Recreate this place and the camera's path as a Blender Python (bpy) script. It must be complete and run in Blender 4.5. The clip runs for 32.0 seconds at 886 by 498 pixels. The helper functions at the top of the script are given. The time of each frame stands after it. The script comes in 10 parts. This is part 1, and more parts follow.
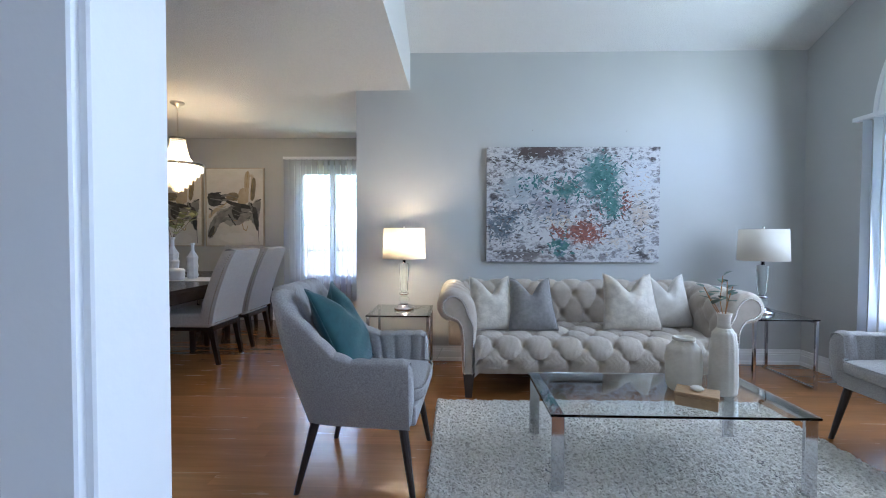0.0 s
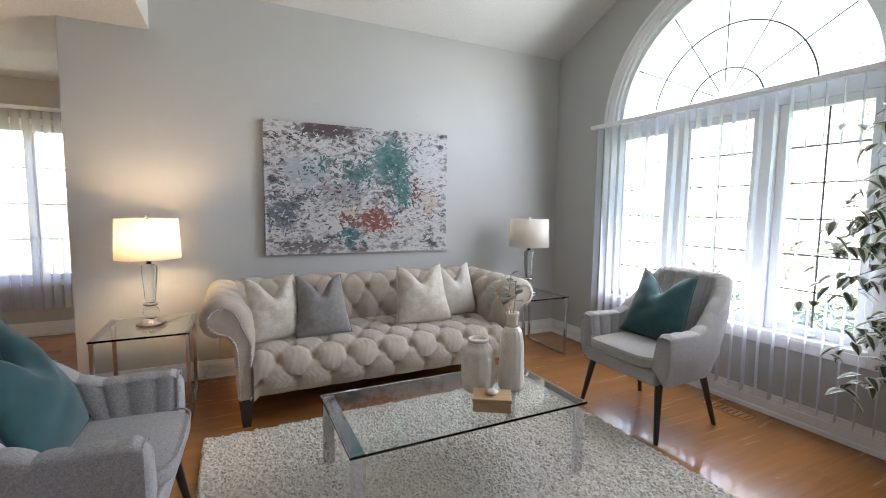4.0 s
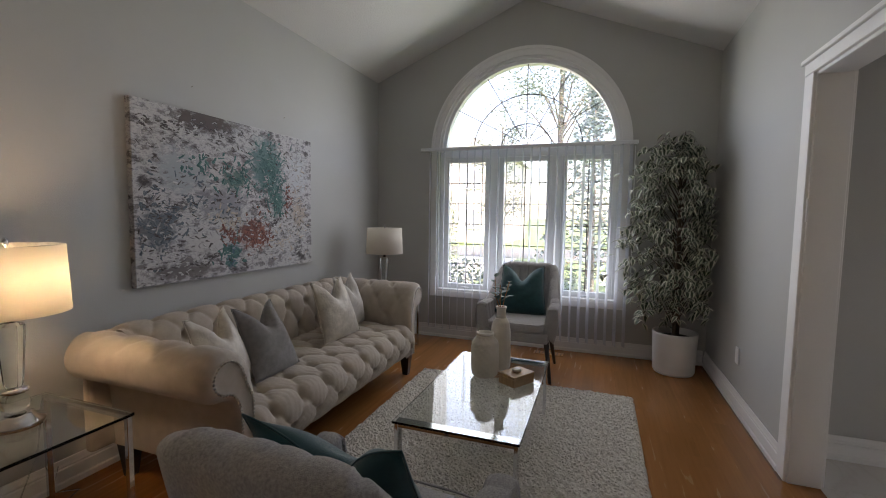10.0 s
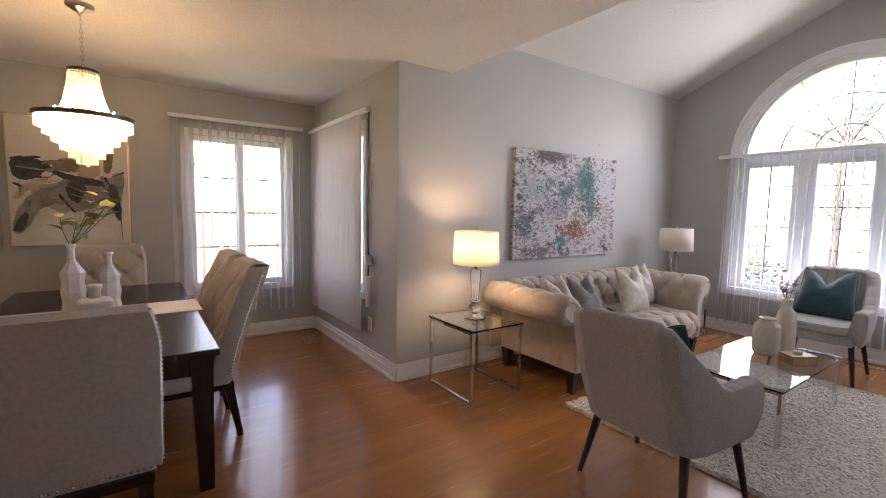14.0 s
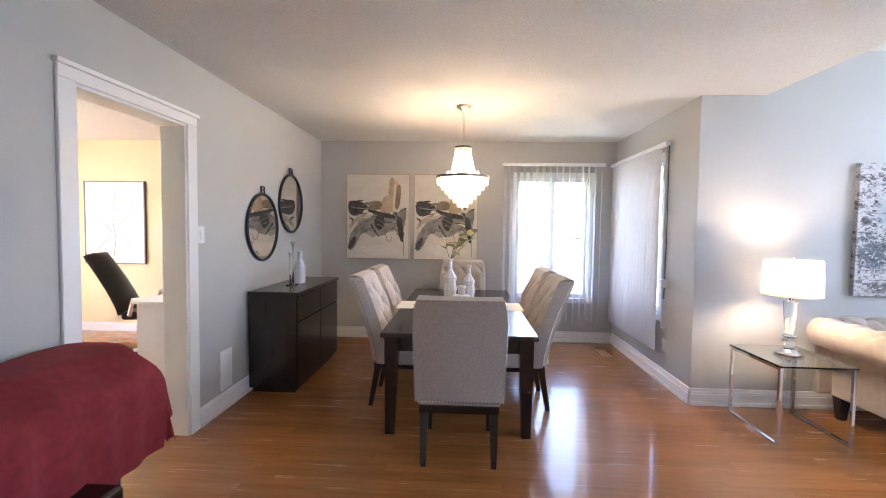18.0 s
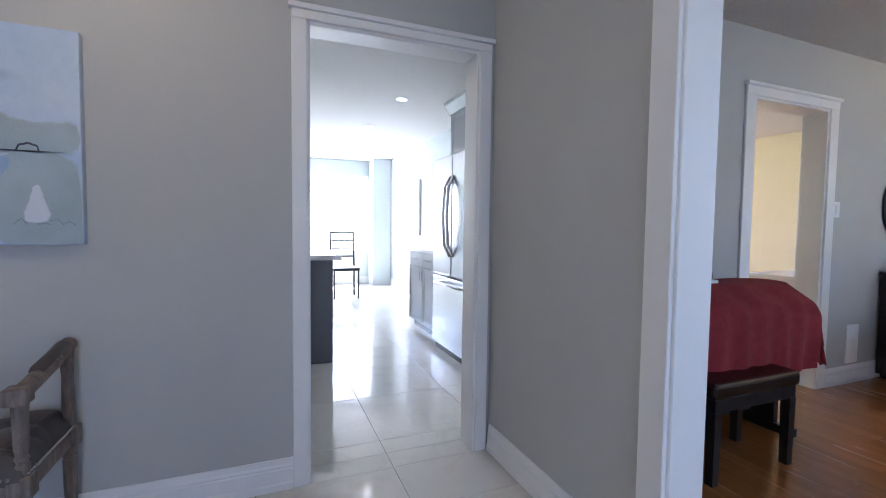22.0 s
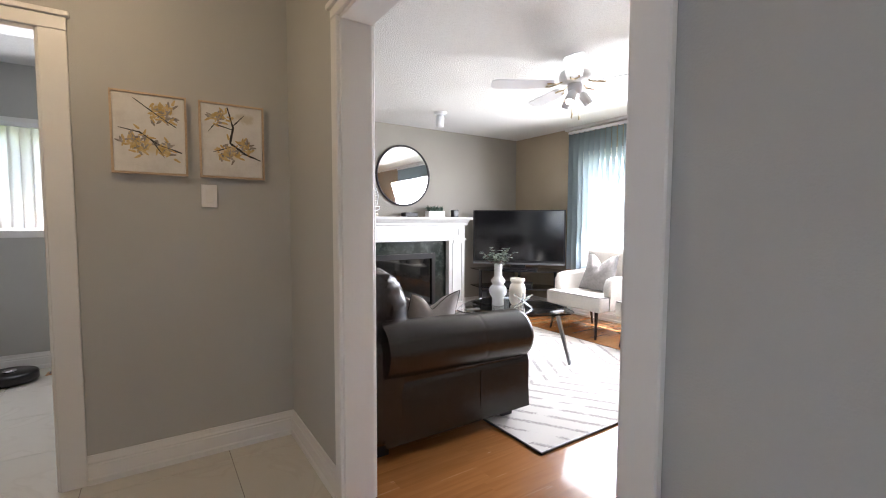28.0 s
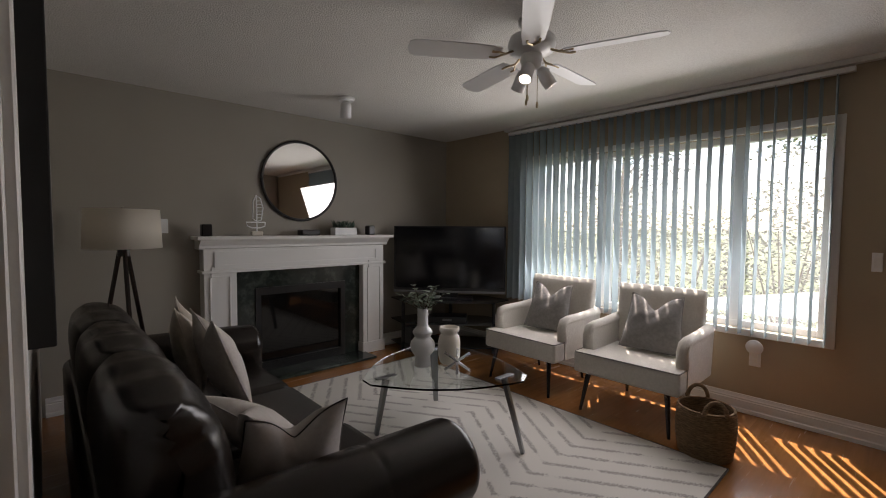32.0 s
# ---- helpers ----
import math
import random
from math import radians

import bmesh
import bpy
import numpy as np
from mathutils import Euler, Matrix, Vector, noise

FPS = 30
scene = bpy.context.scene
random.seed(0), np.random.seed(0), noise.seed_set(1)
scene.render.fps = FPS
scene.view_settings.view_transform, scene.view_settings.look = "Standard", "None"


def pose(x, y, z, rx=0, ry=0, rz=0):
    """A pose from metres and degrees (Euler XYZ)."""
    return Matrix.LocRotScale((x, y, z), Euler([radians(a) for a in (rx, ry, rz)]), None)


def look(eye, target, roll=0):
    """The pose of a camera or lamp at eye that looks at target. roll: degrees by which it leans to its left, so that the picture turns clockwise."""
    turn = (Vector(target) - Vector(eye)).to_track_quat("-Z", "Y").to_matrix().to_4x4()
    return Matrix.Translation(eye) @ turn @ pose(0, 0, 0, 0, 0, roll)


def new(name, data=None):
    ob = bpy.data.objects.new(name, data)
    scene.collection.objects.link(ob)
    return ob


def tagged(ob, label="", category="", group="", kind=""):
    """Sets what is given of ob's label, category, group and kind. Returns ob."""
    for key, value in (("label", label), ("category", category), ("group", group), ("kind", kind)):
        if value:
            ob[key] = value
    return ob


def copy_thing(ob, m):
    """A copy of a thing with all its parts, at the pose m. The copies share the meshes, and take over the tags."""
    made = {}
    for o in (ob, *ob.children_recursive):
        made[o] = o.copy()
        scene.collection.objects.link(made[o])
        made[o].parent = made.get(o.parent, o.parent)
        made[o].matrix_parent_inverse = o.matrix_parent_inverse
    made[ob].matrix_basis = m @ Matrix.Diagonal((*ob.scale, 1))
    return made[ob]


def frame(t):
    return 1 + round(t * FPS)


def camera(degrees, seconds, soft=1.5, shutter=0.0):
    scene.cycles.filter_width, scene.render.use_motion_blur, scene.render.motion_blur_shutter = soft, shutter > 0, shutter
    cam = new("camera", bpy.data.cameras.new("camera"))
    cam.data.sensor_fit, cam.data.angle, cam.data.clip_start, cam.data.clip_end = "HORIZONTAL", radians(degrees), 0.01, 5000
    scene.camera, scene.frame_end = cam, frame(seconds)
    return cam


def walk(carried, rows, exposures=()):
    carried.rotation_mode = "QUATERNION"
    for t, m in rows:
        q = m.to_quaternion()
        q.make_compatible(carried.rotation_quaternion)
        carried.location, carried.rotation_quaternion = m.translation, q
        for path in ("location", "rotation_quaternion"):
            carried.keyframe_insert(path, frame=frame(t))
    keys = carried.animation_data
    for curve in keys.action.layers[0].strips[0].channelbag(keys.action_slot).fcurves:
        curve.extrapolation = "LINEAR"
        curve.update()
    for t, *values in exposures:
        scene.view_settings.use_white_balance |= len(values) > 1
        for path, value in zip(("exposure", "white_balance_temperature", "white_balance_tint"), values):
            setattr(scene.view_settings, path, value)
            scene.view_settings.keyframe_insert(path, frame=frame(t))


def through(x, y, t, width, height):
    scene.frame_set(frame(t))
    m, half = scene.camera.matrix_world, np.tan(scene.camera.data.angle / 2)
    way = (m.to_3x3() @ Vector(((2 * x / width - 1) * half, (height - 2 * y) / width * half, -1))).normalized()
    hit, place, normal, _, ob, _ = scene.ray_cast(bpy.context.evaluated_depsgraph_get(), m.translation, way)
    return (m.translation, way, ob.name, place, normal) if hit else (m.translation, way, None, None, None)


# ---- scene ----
cam = camera(90.7, 32.0, soft=1.0)
PATH = [
    (0, (0.412, 0.185, 1.125), (0.356, 2.183, 1.072), 0.2),
    (0.5, (0.402, 0.25, 1.165), (0.734, 2.22, 1.086), 0.1),
    (1, (0.392, 0.249, 1.24), (0.965, 2.162, 1.128), 0.2),
    (1.5, (0.379, 0.252, 1.29), (1.079, 2.12, 1.154), 0.3),
    (2, (0.367, 0.257, 1.289), (1.134, 2.098, 1.144), 0.4),
    (2.5, (0.37, 0.253, 1.282), (1.173, 2.079, 1.136), 0.5),
    (3, (0.375, 0.27, 1.295), (1.204, 2.083, 1.133), 0.5),
    (3.5, (0.413, 0.373, 1.296), (1.264, 2.174, 1.114), 0.7),
    (5.5, (0.548, 1.144, 1.11), (1.512, 2.891, 0.96), 0.2),
    (6, (0.529, 1.271, 1.105), (1.579, 2.966, 0.947), 0.5),
    (6.5, (0.41, 1.395, 1.132), (1.591, 3.001, 0.971), 0.6),
    (7, (0.282, 1.491, 1.15), (1.555, 3.026, 0.999), 0.6),
    (7.5, (0.074, 1.548, 1.222), (1.494, 2.946, 1.054), 0.9),
    (8, (-0.125, 1.554, 1.253), (1.437, 2.792, 1.091), 1.0),
    (8.5, (-0.335, 1.626, 1.28), (1.355, 2.685, 1.127), 0.9),
    (9, (-0.543, 1.72, 1.302), (1.235, 2.623, 1.15), 1.0),
    (9.5, (-0.747, 1.777, 1.33), (1.102, 2.523, 1.173), 1.0),
    (10, (-0.959, 1.782, 1.324), (0.92, 2.45, 1.172), 0.8),
    (10.5, (-1.147, 1.762, 1.341), (0.74, 2.407, 1.189), 0.8),
    (11, (-1.336, 1.762, 1.334), (0.553, 2.403, 1.197), 0.8),
    (11.5, (-1.477, 1.711, 1.342), (0.413, 2.352, 1.21), 0.7),
    (12, (-1.599, 1.601, 1.324), (0.281, 2.269, 1.194), 0.7),
    (12.5, (-1.715, 1.484, 1.304), (0.103, 2.306, 1.17), 0.8),
    (13, (-1.861, 1.398, 1.299), (-0.186, 2.48, 1.156), 0.9),
    (13.5, (-2.026, 1.276, 1.324), (-0.569, 2.637, 1.168), 1.1),
    (14, (-2.126, 1.22, 1.353), (-0.981, 2.85, 1.176), 1.1),
    (14.5, (-2.19, 1.11, 1.33), (-1.412, 2.945, 1.17), 0.6),
    (15, (-2.228, 0.984, 1.36), (-1.805, 2.931, 1.194), 0.5),
    (15.5, (-2.27, 0.852, 1.398), (-2.108, 2.839, 1.229), 0.5),
    (17.5, (-2.317, 0.617, 1.403), (-2.389, 2.612, 1.289), 0.7),
    (18, (-2.323, 0.61, 1.388), (-2.417, 2.605, 1.293), 0.8),
    (18.5, (-2.335, 0.571, 1.38), (-2.442, 2.566, 1.292), 0.8),
    (19, (-2.28, 0.487, 1.351), (-2.433, 2.48, 1.272), 0.7),
    (19.5, (-2.255, 0.389, 1.315), (-2.555, 2.365, 1.239), 0.8),
    (20, (-2.277, 0.251, 1.297), (-2.79, 2.182, 1.212), 0.9),
    (20.5, (-2.287, 0.058, 1.277), (-3.082, 1.891, 1.187), 0.9),
    (21, (-2.285, -0.12, 1.237), (-3.466, 1.491, 1.145), 0.6),
    (21.5, (-2.271, -0.253, 1.148), (-3.843, 0.981, 1.073), 0.6),
    (22, (-2.201, -0.378, 1.161), (-4.053, 0.372, 1.059), 0.7),
    (22.5, (-2.255, -0.502, 1.119), (-4.238, -0.25, 1.052), 1.5),
    (22.6, (-2.211, -0.512, 1.12), (-4.206, -0.409, 1.022), 0.1),
    (23, (-2.245, -0.507, 1.146), (-4.194, -0.937, 1.006), -0.7),
    (23.5, (-2.356, -0.689, 1.212), (-4.141, -1.575, 1.04), -0.6),
    (24, (-2.455, -0.88, 1.211), (-4.071, -2.049, 1.068), -0.4),
    (24.5, (-2.597, -1.137, 1.221), (-4.085, -2.466, 1.083), -0.4),
    (25, (-2.749, -1.376, 1.257), (-4.125, -2.822, 1.122), -0.4),
    (25.5, (-2.952, -1.647, 1.261), (-4.222, -3.186, 1.126), -0.5),
    (26, (-3.115, -1.877, 1.255), (-4.284, -3.496, 1.132), -0.4),
    (26.5, (-3.288, -2.149, 1.243), (-4.39, -3.813, 1.117), -0.4),
    (28.5, (-3.64, -3.142, 1.21), (-4.748, -4.802, 1.088), 0.5),
    (29, (-3.749, -3.346, 1.205), (-4.924, -4.96, 1.085), 0.5),
    (29.5, (-3.856, -3.52, 1.228), (-5.112, -5.071, 1.114), 0.5),
    (30, (-3.972, -3.665, 1.254), (-5.298, -5.158, 1.138), 0.4),
    (30.5, (-4.086, -3.775, 1.269), (-5.455, -5.23, 1.16), 0.5),
    (31, (-4.202, -3.798, 1.292), (-5.581, -5.243, 1.189), 0.4),
    (31.5, (-4.328, -3.81, 1.323), (-5.707, -5.255, 1.222), 0.4),
    (32, (-4.369, -3.802, 1.374), (-5.718, -5.275, 1.272), 0.4),
]
EXPOSURES = [(0.0, 3.9, 5700, 14), (1.0, 4.05, 6400, 16), (1.5, 3.92, 6900, 19), (6.0, 3.85, 7300, 20), (8.0, 3.25, 7500, 20), (9.0, 2.65, 7500, 21), (11.5, 2.95, 8000, 26), (12.0, 3.2, 7950, 27), (14.0, 3.7, 7700, 30), (15.0, 4.45, 7300, 28), (17.5, 4.85, 6300, 24), (19.5, 4.7, 5800, 22), (21.0, 5.1, 5600, 20), (22.0, 4.15, 5500, 20), (23.0, 3.8, 5500, 21), (24.0, 4.45, 5700, 24), (25.0, 5.05, 6150, 25), (26.0, 4.85, 6400, 24), (28.5, 3.8, 6700, 18), (29.0, 3.35, 6900, 18), (30.0, 2.6, 7000, 19), (31.0, 2.15, 7200, 20), (32.0, 1.65, 7400, 21)]
walk(cam, [(t, look(eye, target, roll)) for t, eye, target, roll in PATH], EXPOSURES)

# ---- world and sun ----
world = bpy.data.worlds.new("world")
scene.world = world
world.use_nodes = True
wn = world.node_tree
sky = wn.nodes.new("ShaderNodeTexSky")
sky.sky_type = "NISHITA"
sky.sun_disc = False
SUN_EL, SUN_AZ = 61.0, 238.0     # degrees above the horizon; clockwise from +y
sky.sun_elevation, sky.sun_rotation = radians(SUN_EL), radians(SUN_AZ)
wn.links.new(sky.outputs[0], wn.nodes["Background"].inputs[0])
wn.nodes["Background"].inputs[1].default_value = 0.15
sun = new("sun", bpy.data.lights.new("sun", "SUN"))
sun.data.energy, sun.data.angle, sun.data.color = 5.0, radians(0.5), (1.0, 0.95, 0.88)
SUN_FROM = Vector((math.sin(radians(SUN_AZ)) * math.cos(radians(SUN_EL)), math.cos(radians(SUN_AZ)) * math.cos(radians(SUN_EL)), math.sin(radians(SUN_EL))))
sun.matrix_world = look(SUN_FROM * 30, (0, 0, 0))


def area(name, eye, target, w, h, watts, colour=(0.9, 0.95, 1.0)):
    """Sky light in a window's opening."""
    lamp = new(name, bpy.data.lights.new(name, "AREA"))
    lamp.data.shape, lamp.data.size, lamp.data.size_y = "RECTANGLE", w, h
    lamp.data.energy, lamp.data.color = watts, colour
    lamp.matrix_world = look(eye, target)
    return lamp


def bulb(name, x, y, z, watts, r=0.04, colour=(1.0, 0.82, 0.6)):
    lamp = new(name, bpy.data.lights.new(name, "POINT"))
    lamp.data.energy, lamp.data.shadow_soft_size, lamp.data.color = watts, r, colour
    lamp.location = (x, y, z)
    return lamp


area("window_light_living", (3.35, 2.51, 1.6), (0, 2.51, 1.2), 1.8, 2.2, 5.0, (0.74, 0.87, 1.0))
area("window_light_dining", (-1.25, 5.87, 1.4), (-1.25, 0, 1.0), 0.9, 1.3, 0.35, (0.82, 0.91, 1.0))
area("window_light_family", (-8.085, -5.42, 1.4), (-6.0, -5.3, 0.75), 2.4, 1.4, 11.0, (0.88, 0.94, 1.0))
area("window_light_laundry", (-2.8, -7.60, 1.55), (-2.8, 0, 1.2), 0.65, 0.8, 0.9, (0.9, 0.95, 1.0))
area("window_light_kitchen", (-10.9, 0.8, 1.5), (0, 0.0, 0.8), 2.4, 1.6, 5.5, (0.95, 0.98, 1.0))
# Added lamp that lights the office, at a window out of view.
area("added_office_light", (-7.9, 4.2, 1.5), (0, 4.2, 1.0), 1.4, 1.3, 0.42, (1.0, 0.95, 0.8))
area("door_light_foyer", (1.9, -1.0, 1.4), (-2, -1.0, 1.0), 0.8, 1.2, 1.8, (0.60, 0.74, 1.0))

bulb("table_lamp_light", -0.01, 3.79, 1.075, 2.0, 0.05, (1.0, 0.80, 0.55))
bulb("chandelier_light", -2.34, 4.47, 1.86, 1.5, 0.14, (1.0, 0.68, 0.30))
bulb("hall_light", -3.2, -4.72, 2.28, 0.21, 0.08, (1.0, 0.76, 0.46))
bulb("foyer_light", -3.3, -0.9, 2.30, 0.32, 0.08, (1.0, 0.80, 0.52))


# ---- materials ----
def shader(name, colour=(0.8, 0.8, 0.8), rough=0.5, metal=0.0):
    m = bpy.data.materials.new(name)
    m.use_nodes = True
    b = m.node_tree.nodes["Principled BSDF"]
    b.inputs["Base Color"].default_value = (*colour, 1)
    b.inputs["Roughness"].default_value = rough
    b.inputs["Metallic"].default_value = metal
    return m, m.node_tree, b


def mottled(name, a, b, scale, rough=0.5, bump=0.0, bump_scale=200.0, metal=0.0, detail=4.0, stretch=(1, 1, 1), coat=0.0, sheen=0.0):
    """A material between two colours, with fine relief."""
    m, nt, p = shader(name, a, rough, metal)
    tc = nt.nodes.new("ShaderNodeTexCoord")
    mp = nt.nodes.new("ShaderNodeMapping")
    mp.inputs["Scale"].default_value = stretch
    nt.links.new(tc.outputs["Object"], mp.inputs[0])
    n = nt.nodes.new("ShaderNodeTexNoise")
    n.inputs["Scale"].default_value, n.inputs["Detail"].default_value = scale, detail
    nt.links.new(mp.outputs[0], n.inputs["Vector"])
    r = nt.nodes.new("ShaderNodeValToRGB")
    r.color_ramp.elements[0].position, r.color_ramp.elements[1].position = 0.3, 0.7
    r.color_ramp.elements[0].color, r.color_ramp.elements[1].color = (*a, 1), (*b, 1)
    nt.links.new(n.outputs[0], r.inputs[0])
    nt.links.new(r.outputs[0], p.inputs["Base Color"])
    if bump:
        n2 = nt.nodes.new("ShaderNodeTexNoise")
        n2.inputs["Scale"].default_value, n2.inputs["Detail"].default_value = bump_scale, 3.0
        nt.links.new(mp.outputs[0], n2.inputs["Vector"])
        bp = nt.nodes.new("ShaderNodeBump")
        bp.inputs["Strength"].default_value, bp.inputs["Distance"].default_value = bump, 0.01
        nt.links.new(n2.outputs[0], bp.inputs["Height"])
        nt.links.new(bp.outputs[0], p.inputs["Normal"])
    p.inputs["Coat Weight"].default_value = coat
    p.inputs["Sheen Weight"].default_value = sheen
    return m


M_WALL = mottled("wall_paint", (0.472, 0.476, 0.462), (0.502, 0.506, 0.490), 1.5, 0.6, 0.15, 260)
# Warmer in colour than the family room's other walls.
M_TAN = mottled("tan_wall", (0.40, 0.33, 0.235), (0.43, 0.355, 0.255), 1.5, 0.6, 0.15, 260)
M_SEAM = mottled("floor_joint", (0.10, 0.042, 0.014), (0.13, 0.055, 0.02), 20.0, 0.9, 0.2, 200)
M_FAMILY = mottled("taupe_paint", (0.335, 0.31, 0.27), (0.36, 0.335, 0.29), 1.5, 0.6, 0.15, 260)
M_OFFICE = mottled("yellow_paint", (0.72, 0.66, 0.42), (0.75, 0.69, 0.45), 1.5, 0.6, 0.15, 260)
M_KITCHEN = mottled("pale_paint", (0.62, 0.68, 0.68), (0.65, 0.71, 0.71), 1.5, 0.6, 0.15, 260)
# Two-tone speckle paints in the stipple's fine shade, which the bump alone loses.
M_CEIL = mottled("stippled_ceiling", (0.66, 0.65, 0.625), (0.80, 0.79, 0.765), 150.0, 0.95, 0.8, 120)
M_TRIM = mottled("white_trim", (0.80, 0.80, 0.79), (0.84, 0.84, 0.83), 2.0, 0.35, 0.05, 60)
M_TILE = mottled("porcelain_tile", (0.66, 0.63, 0.57), (0.75, 0.72, 0.66), 2.2, 0.08, 0.0, 40)
M_DARK = mottled("dark_wood", (0.012, 0.008, 0.007), (0.03, 0.02, 0.017), 6.0, 0.35, 0.1, 60, stretch=(1, 8, 1))
M_BLACK = mottled("black_plastic", (0.012, 0.012, 0.013), (0.018, 0.018, 0.02), 5.0, 0.3)
M_LEATHER = mottled("dark_leather", (0.008, 0.005, 0.004), (0.014, 0.009, 0.007), 9.0, 0.27, 0.06, 250)
M_RED = mottled("red_cloth", (0.20, 0.012, 0.018), (0.26, 0.018, 0.025), 30.0, 0.85, 0.3, 600)
M_RUG = mottled("cream_shag", (0.54, 0.50, 0.43), (0.70, 0.66, 0.585), 60.0, 0.95, 0.6, 160, sheen=0.3)
M_GLASS, gt, gb = shader("clear_glass", (0.93, 0.98, 0.96), 0.0)
gb.inputs["Transmission Weight"].default_value, gb.inputs["IOR"].default_value = 1.0, 1.45
M_CHROME = shader("chrome", (0.62, 0.62, 0.64), 0.07, 1.0)[0]
M_OAKRAIL = mottled("oak_rail", (0.34, 0.13, 0.034), (0.48, 0.205, 0.06), 8.0, 0.35, 0.1, 80, stretch=(6, 6, 1))


# ---- builders ----
def part(name, bm, material, parent=None, label="", smooth=False):
    """Links a bmesh as one mesh object under a thing or a part."""
    me = bpy.data.meshes.new(name)
    bmesh.ops.recalc_face_normals(bm, faces=bm.faces)
    bm.to_mesh(me)
    bm.free()
    if smooth:
        me.shade_smooth()
    me.materials.append(material)
    ob = new(name, me)
    if parent:
        ob.parent = parent
    if label:
        ob["label"] = label
    return ob


def thing(name, label, category, m=None, group=""):
    ob = new(name)
    ob.empty_display_size = 0.1
    if m is not None:
        ob.matrix_world = m
    return tagged(ob, label, category, group)


def structure(name, bm, material, label, category, smooth=False):
    return tagged(part(name, bm, material, None, "", smooth), label, category, "", "structure")


def block(bm, x0, y0, z0, x1, y1, z1, bevel=0.0, seg=2):
    """Adds a box to bm."""
    m = Matrix.Translation(((x0 + x1) / 2, (y0 + y1) / 2, (z0 + z1) / 2)) @ Matrix.Diagonal((abs(x1 - x0), abs(y1 - y0), abs(z1 - z0), 1))
    vs = bmesh.ops.create_cube(bm, size=1, matrix=m)["verts"]
    if bevel:
        es = list({e for v in vs for e in v.link_edges})
        bmesh.ops.bevel(bm, geom=es, offset=bevel, segments=seg, affect="EDGES", profile=0.5)
    return bm


def box(*a, **k):
    return block(bmesh.new(), *a, **k)


def slab(outer, holes, axis, at, thick):
    """A wall or ceiling sheet with holes: outlines in the plane, pushed out by thick along the axis."""
    bm = bmesh.new()
    put = {"x": lambda a, b: (at, a, b), "y": lambda a, b: (a, at, b), "z": lambda a, b: (a, b, at)}[axis]
    edges = []
    for loop in [outer] + list(holes):
        vs = [bm.verts.new(put(a, b)) for a, b in loop]
        edges += [bm.edges.new((vs[i], vs[(i + 1) % len(vs)])) for i in range(len(vs))]
    bmesh.ops.triangle_fill(bm, use_beauty=True, use_dissolve=False, edges=edges)
    geo = bmesh.ops.extrude_face_region(bm, geom=bm.faces[:])
    off = {"x": (thick, 0, 0), "y": (0, thick, 0), "z": (0, 0, thick)}[axis]
    bmesh.ops.translate(bm, vec=off, verts=[g for g in geo["geom"] if isinstance(g, bmesh.types.BMVert)])
    return bm


def rect(a0, b0, a1, b1):
    return [(a0, b0), (a1, b0), (a1, b1), (a0, b1)]


# ---- setting ----
H, EAVE, RIDGE, RIDGE_Y = 2.45, 2.782, 3.455, 2.53
WX, WY0, WY1, WZ0, WZC, WR = 3.5, 1.60, 3.42, 0.52, 2.0, 0.91     # arched window: sides, sill, springing, radius
ARCH = [(2.51 + WR * math.cos(a * math.pi / 32), WZC + WR * math.sin(a * math.pi / 32)) for a in range(33)]
GABLE = [(0.70, -0.06), (4.28, -0.06), (4.28, EAVE), (RIDGE_Y, RIDGE + 0.03), (0.70, EAVE)]
structure("wall_east", slab(GABLE, [[(WY0, WZ0), (WY1, WZ0)] + ARCH], "x", WX, 0.14), M_WALL, "grey painted gable wall around a tall arched window", "wall")
structure("wall_sofa", slab(rect(-0.49, -0.06, 3.5, EAVE + 0.05), [], "y", 4.16, 0.12), M_WALL, "grey painted living room wall", "wall")
structure("wall_dining_east", slab(rect(4.28, -0.06, 6.15, 2.5), [rect(4.75, 0.62, 5.75, 2.05)], "x", -0.49, 0.12), M_WALL, "grey painted dining room wall with a window", "wall")
structure("wall_dining_north", slab(rect(-8.0, -0.06, -0.49, 2.5), [rect(-1.70, 0.55, -0.80, 2.02)], "y", 6.03, 0.12), M_WALL, "grey painted dining room wall with a window", "wall")
structure("wall_dining_west", slab(rect(0.835, -0.06, 6.03, 2.5), [rect(2.545, -0.03, 3.36, 2.03)], "x", -4.11, -0.15), M_WALL, "grey painted wall with a doorway to an office", "wall")
structure("wall_foyer_north", slab(rect(-4.2, -0.06, 3.5, EAVE + 0.05), [rect(-0.04, -0.03, 1.64, 2.03), rect(-3.11, -0.03, -1.61, 2.03)], "y", 0.70, 0.135), M_WALL, "grey painted wall with two wide cased openings", "wall")
structure("wall_hall_west", slab(rect(-5.57, -0.06, 0.70, 2.5), [rect(-4.64, -0.03, -3.335, 2.035), rect(-0.215, -0.03, 0.62, 2.035)], "x", -4.2, -0.13), M_WALL, "grey painted hall wall with two doorways", "wall")
structure("wall_hall_south", slab(rect(-4.2, -0.06, -0.8, 2.5), [rect(-3.18, -0.03, -2.38, 2.035)], "y", -5.45, -0.12), M_WALL, "grey painted hall wall with a laundry doorway", "wall")
structure("wall_foyer_east", slab(rect(-2.3, -0.06, 0.70, 2.5), [rect(-0.84, -0.03, 0.02, 2.06)], "x", 2.0, 0.12), M_WALL, "grey painted foyer wall with the front door", "wall")
structure("wall_foyer_south", slab(rect(-0.8, -0.06, 2.0, 2.5), [], "y", -2.3, -0.12), M_WALL, "grey painted foyer wall", "wall")
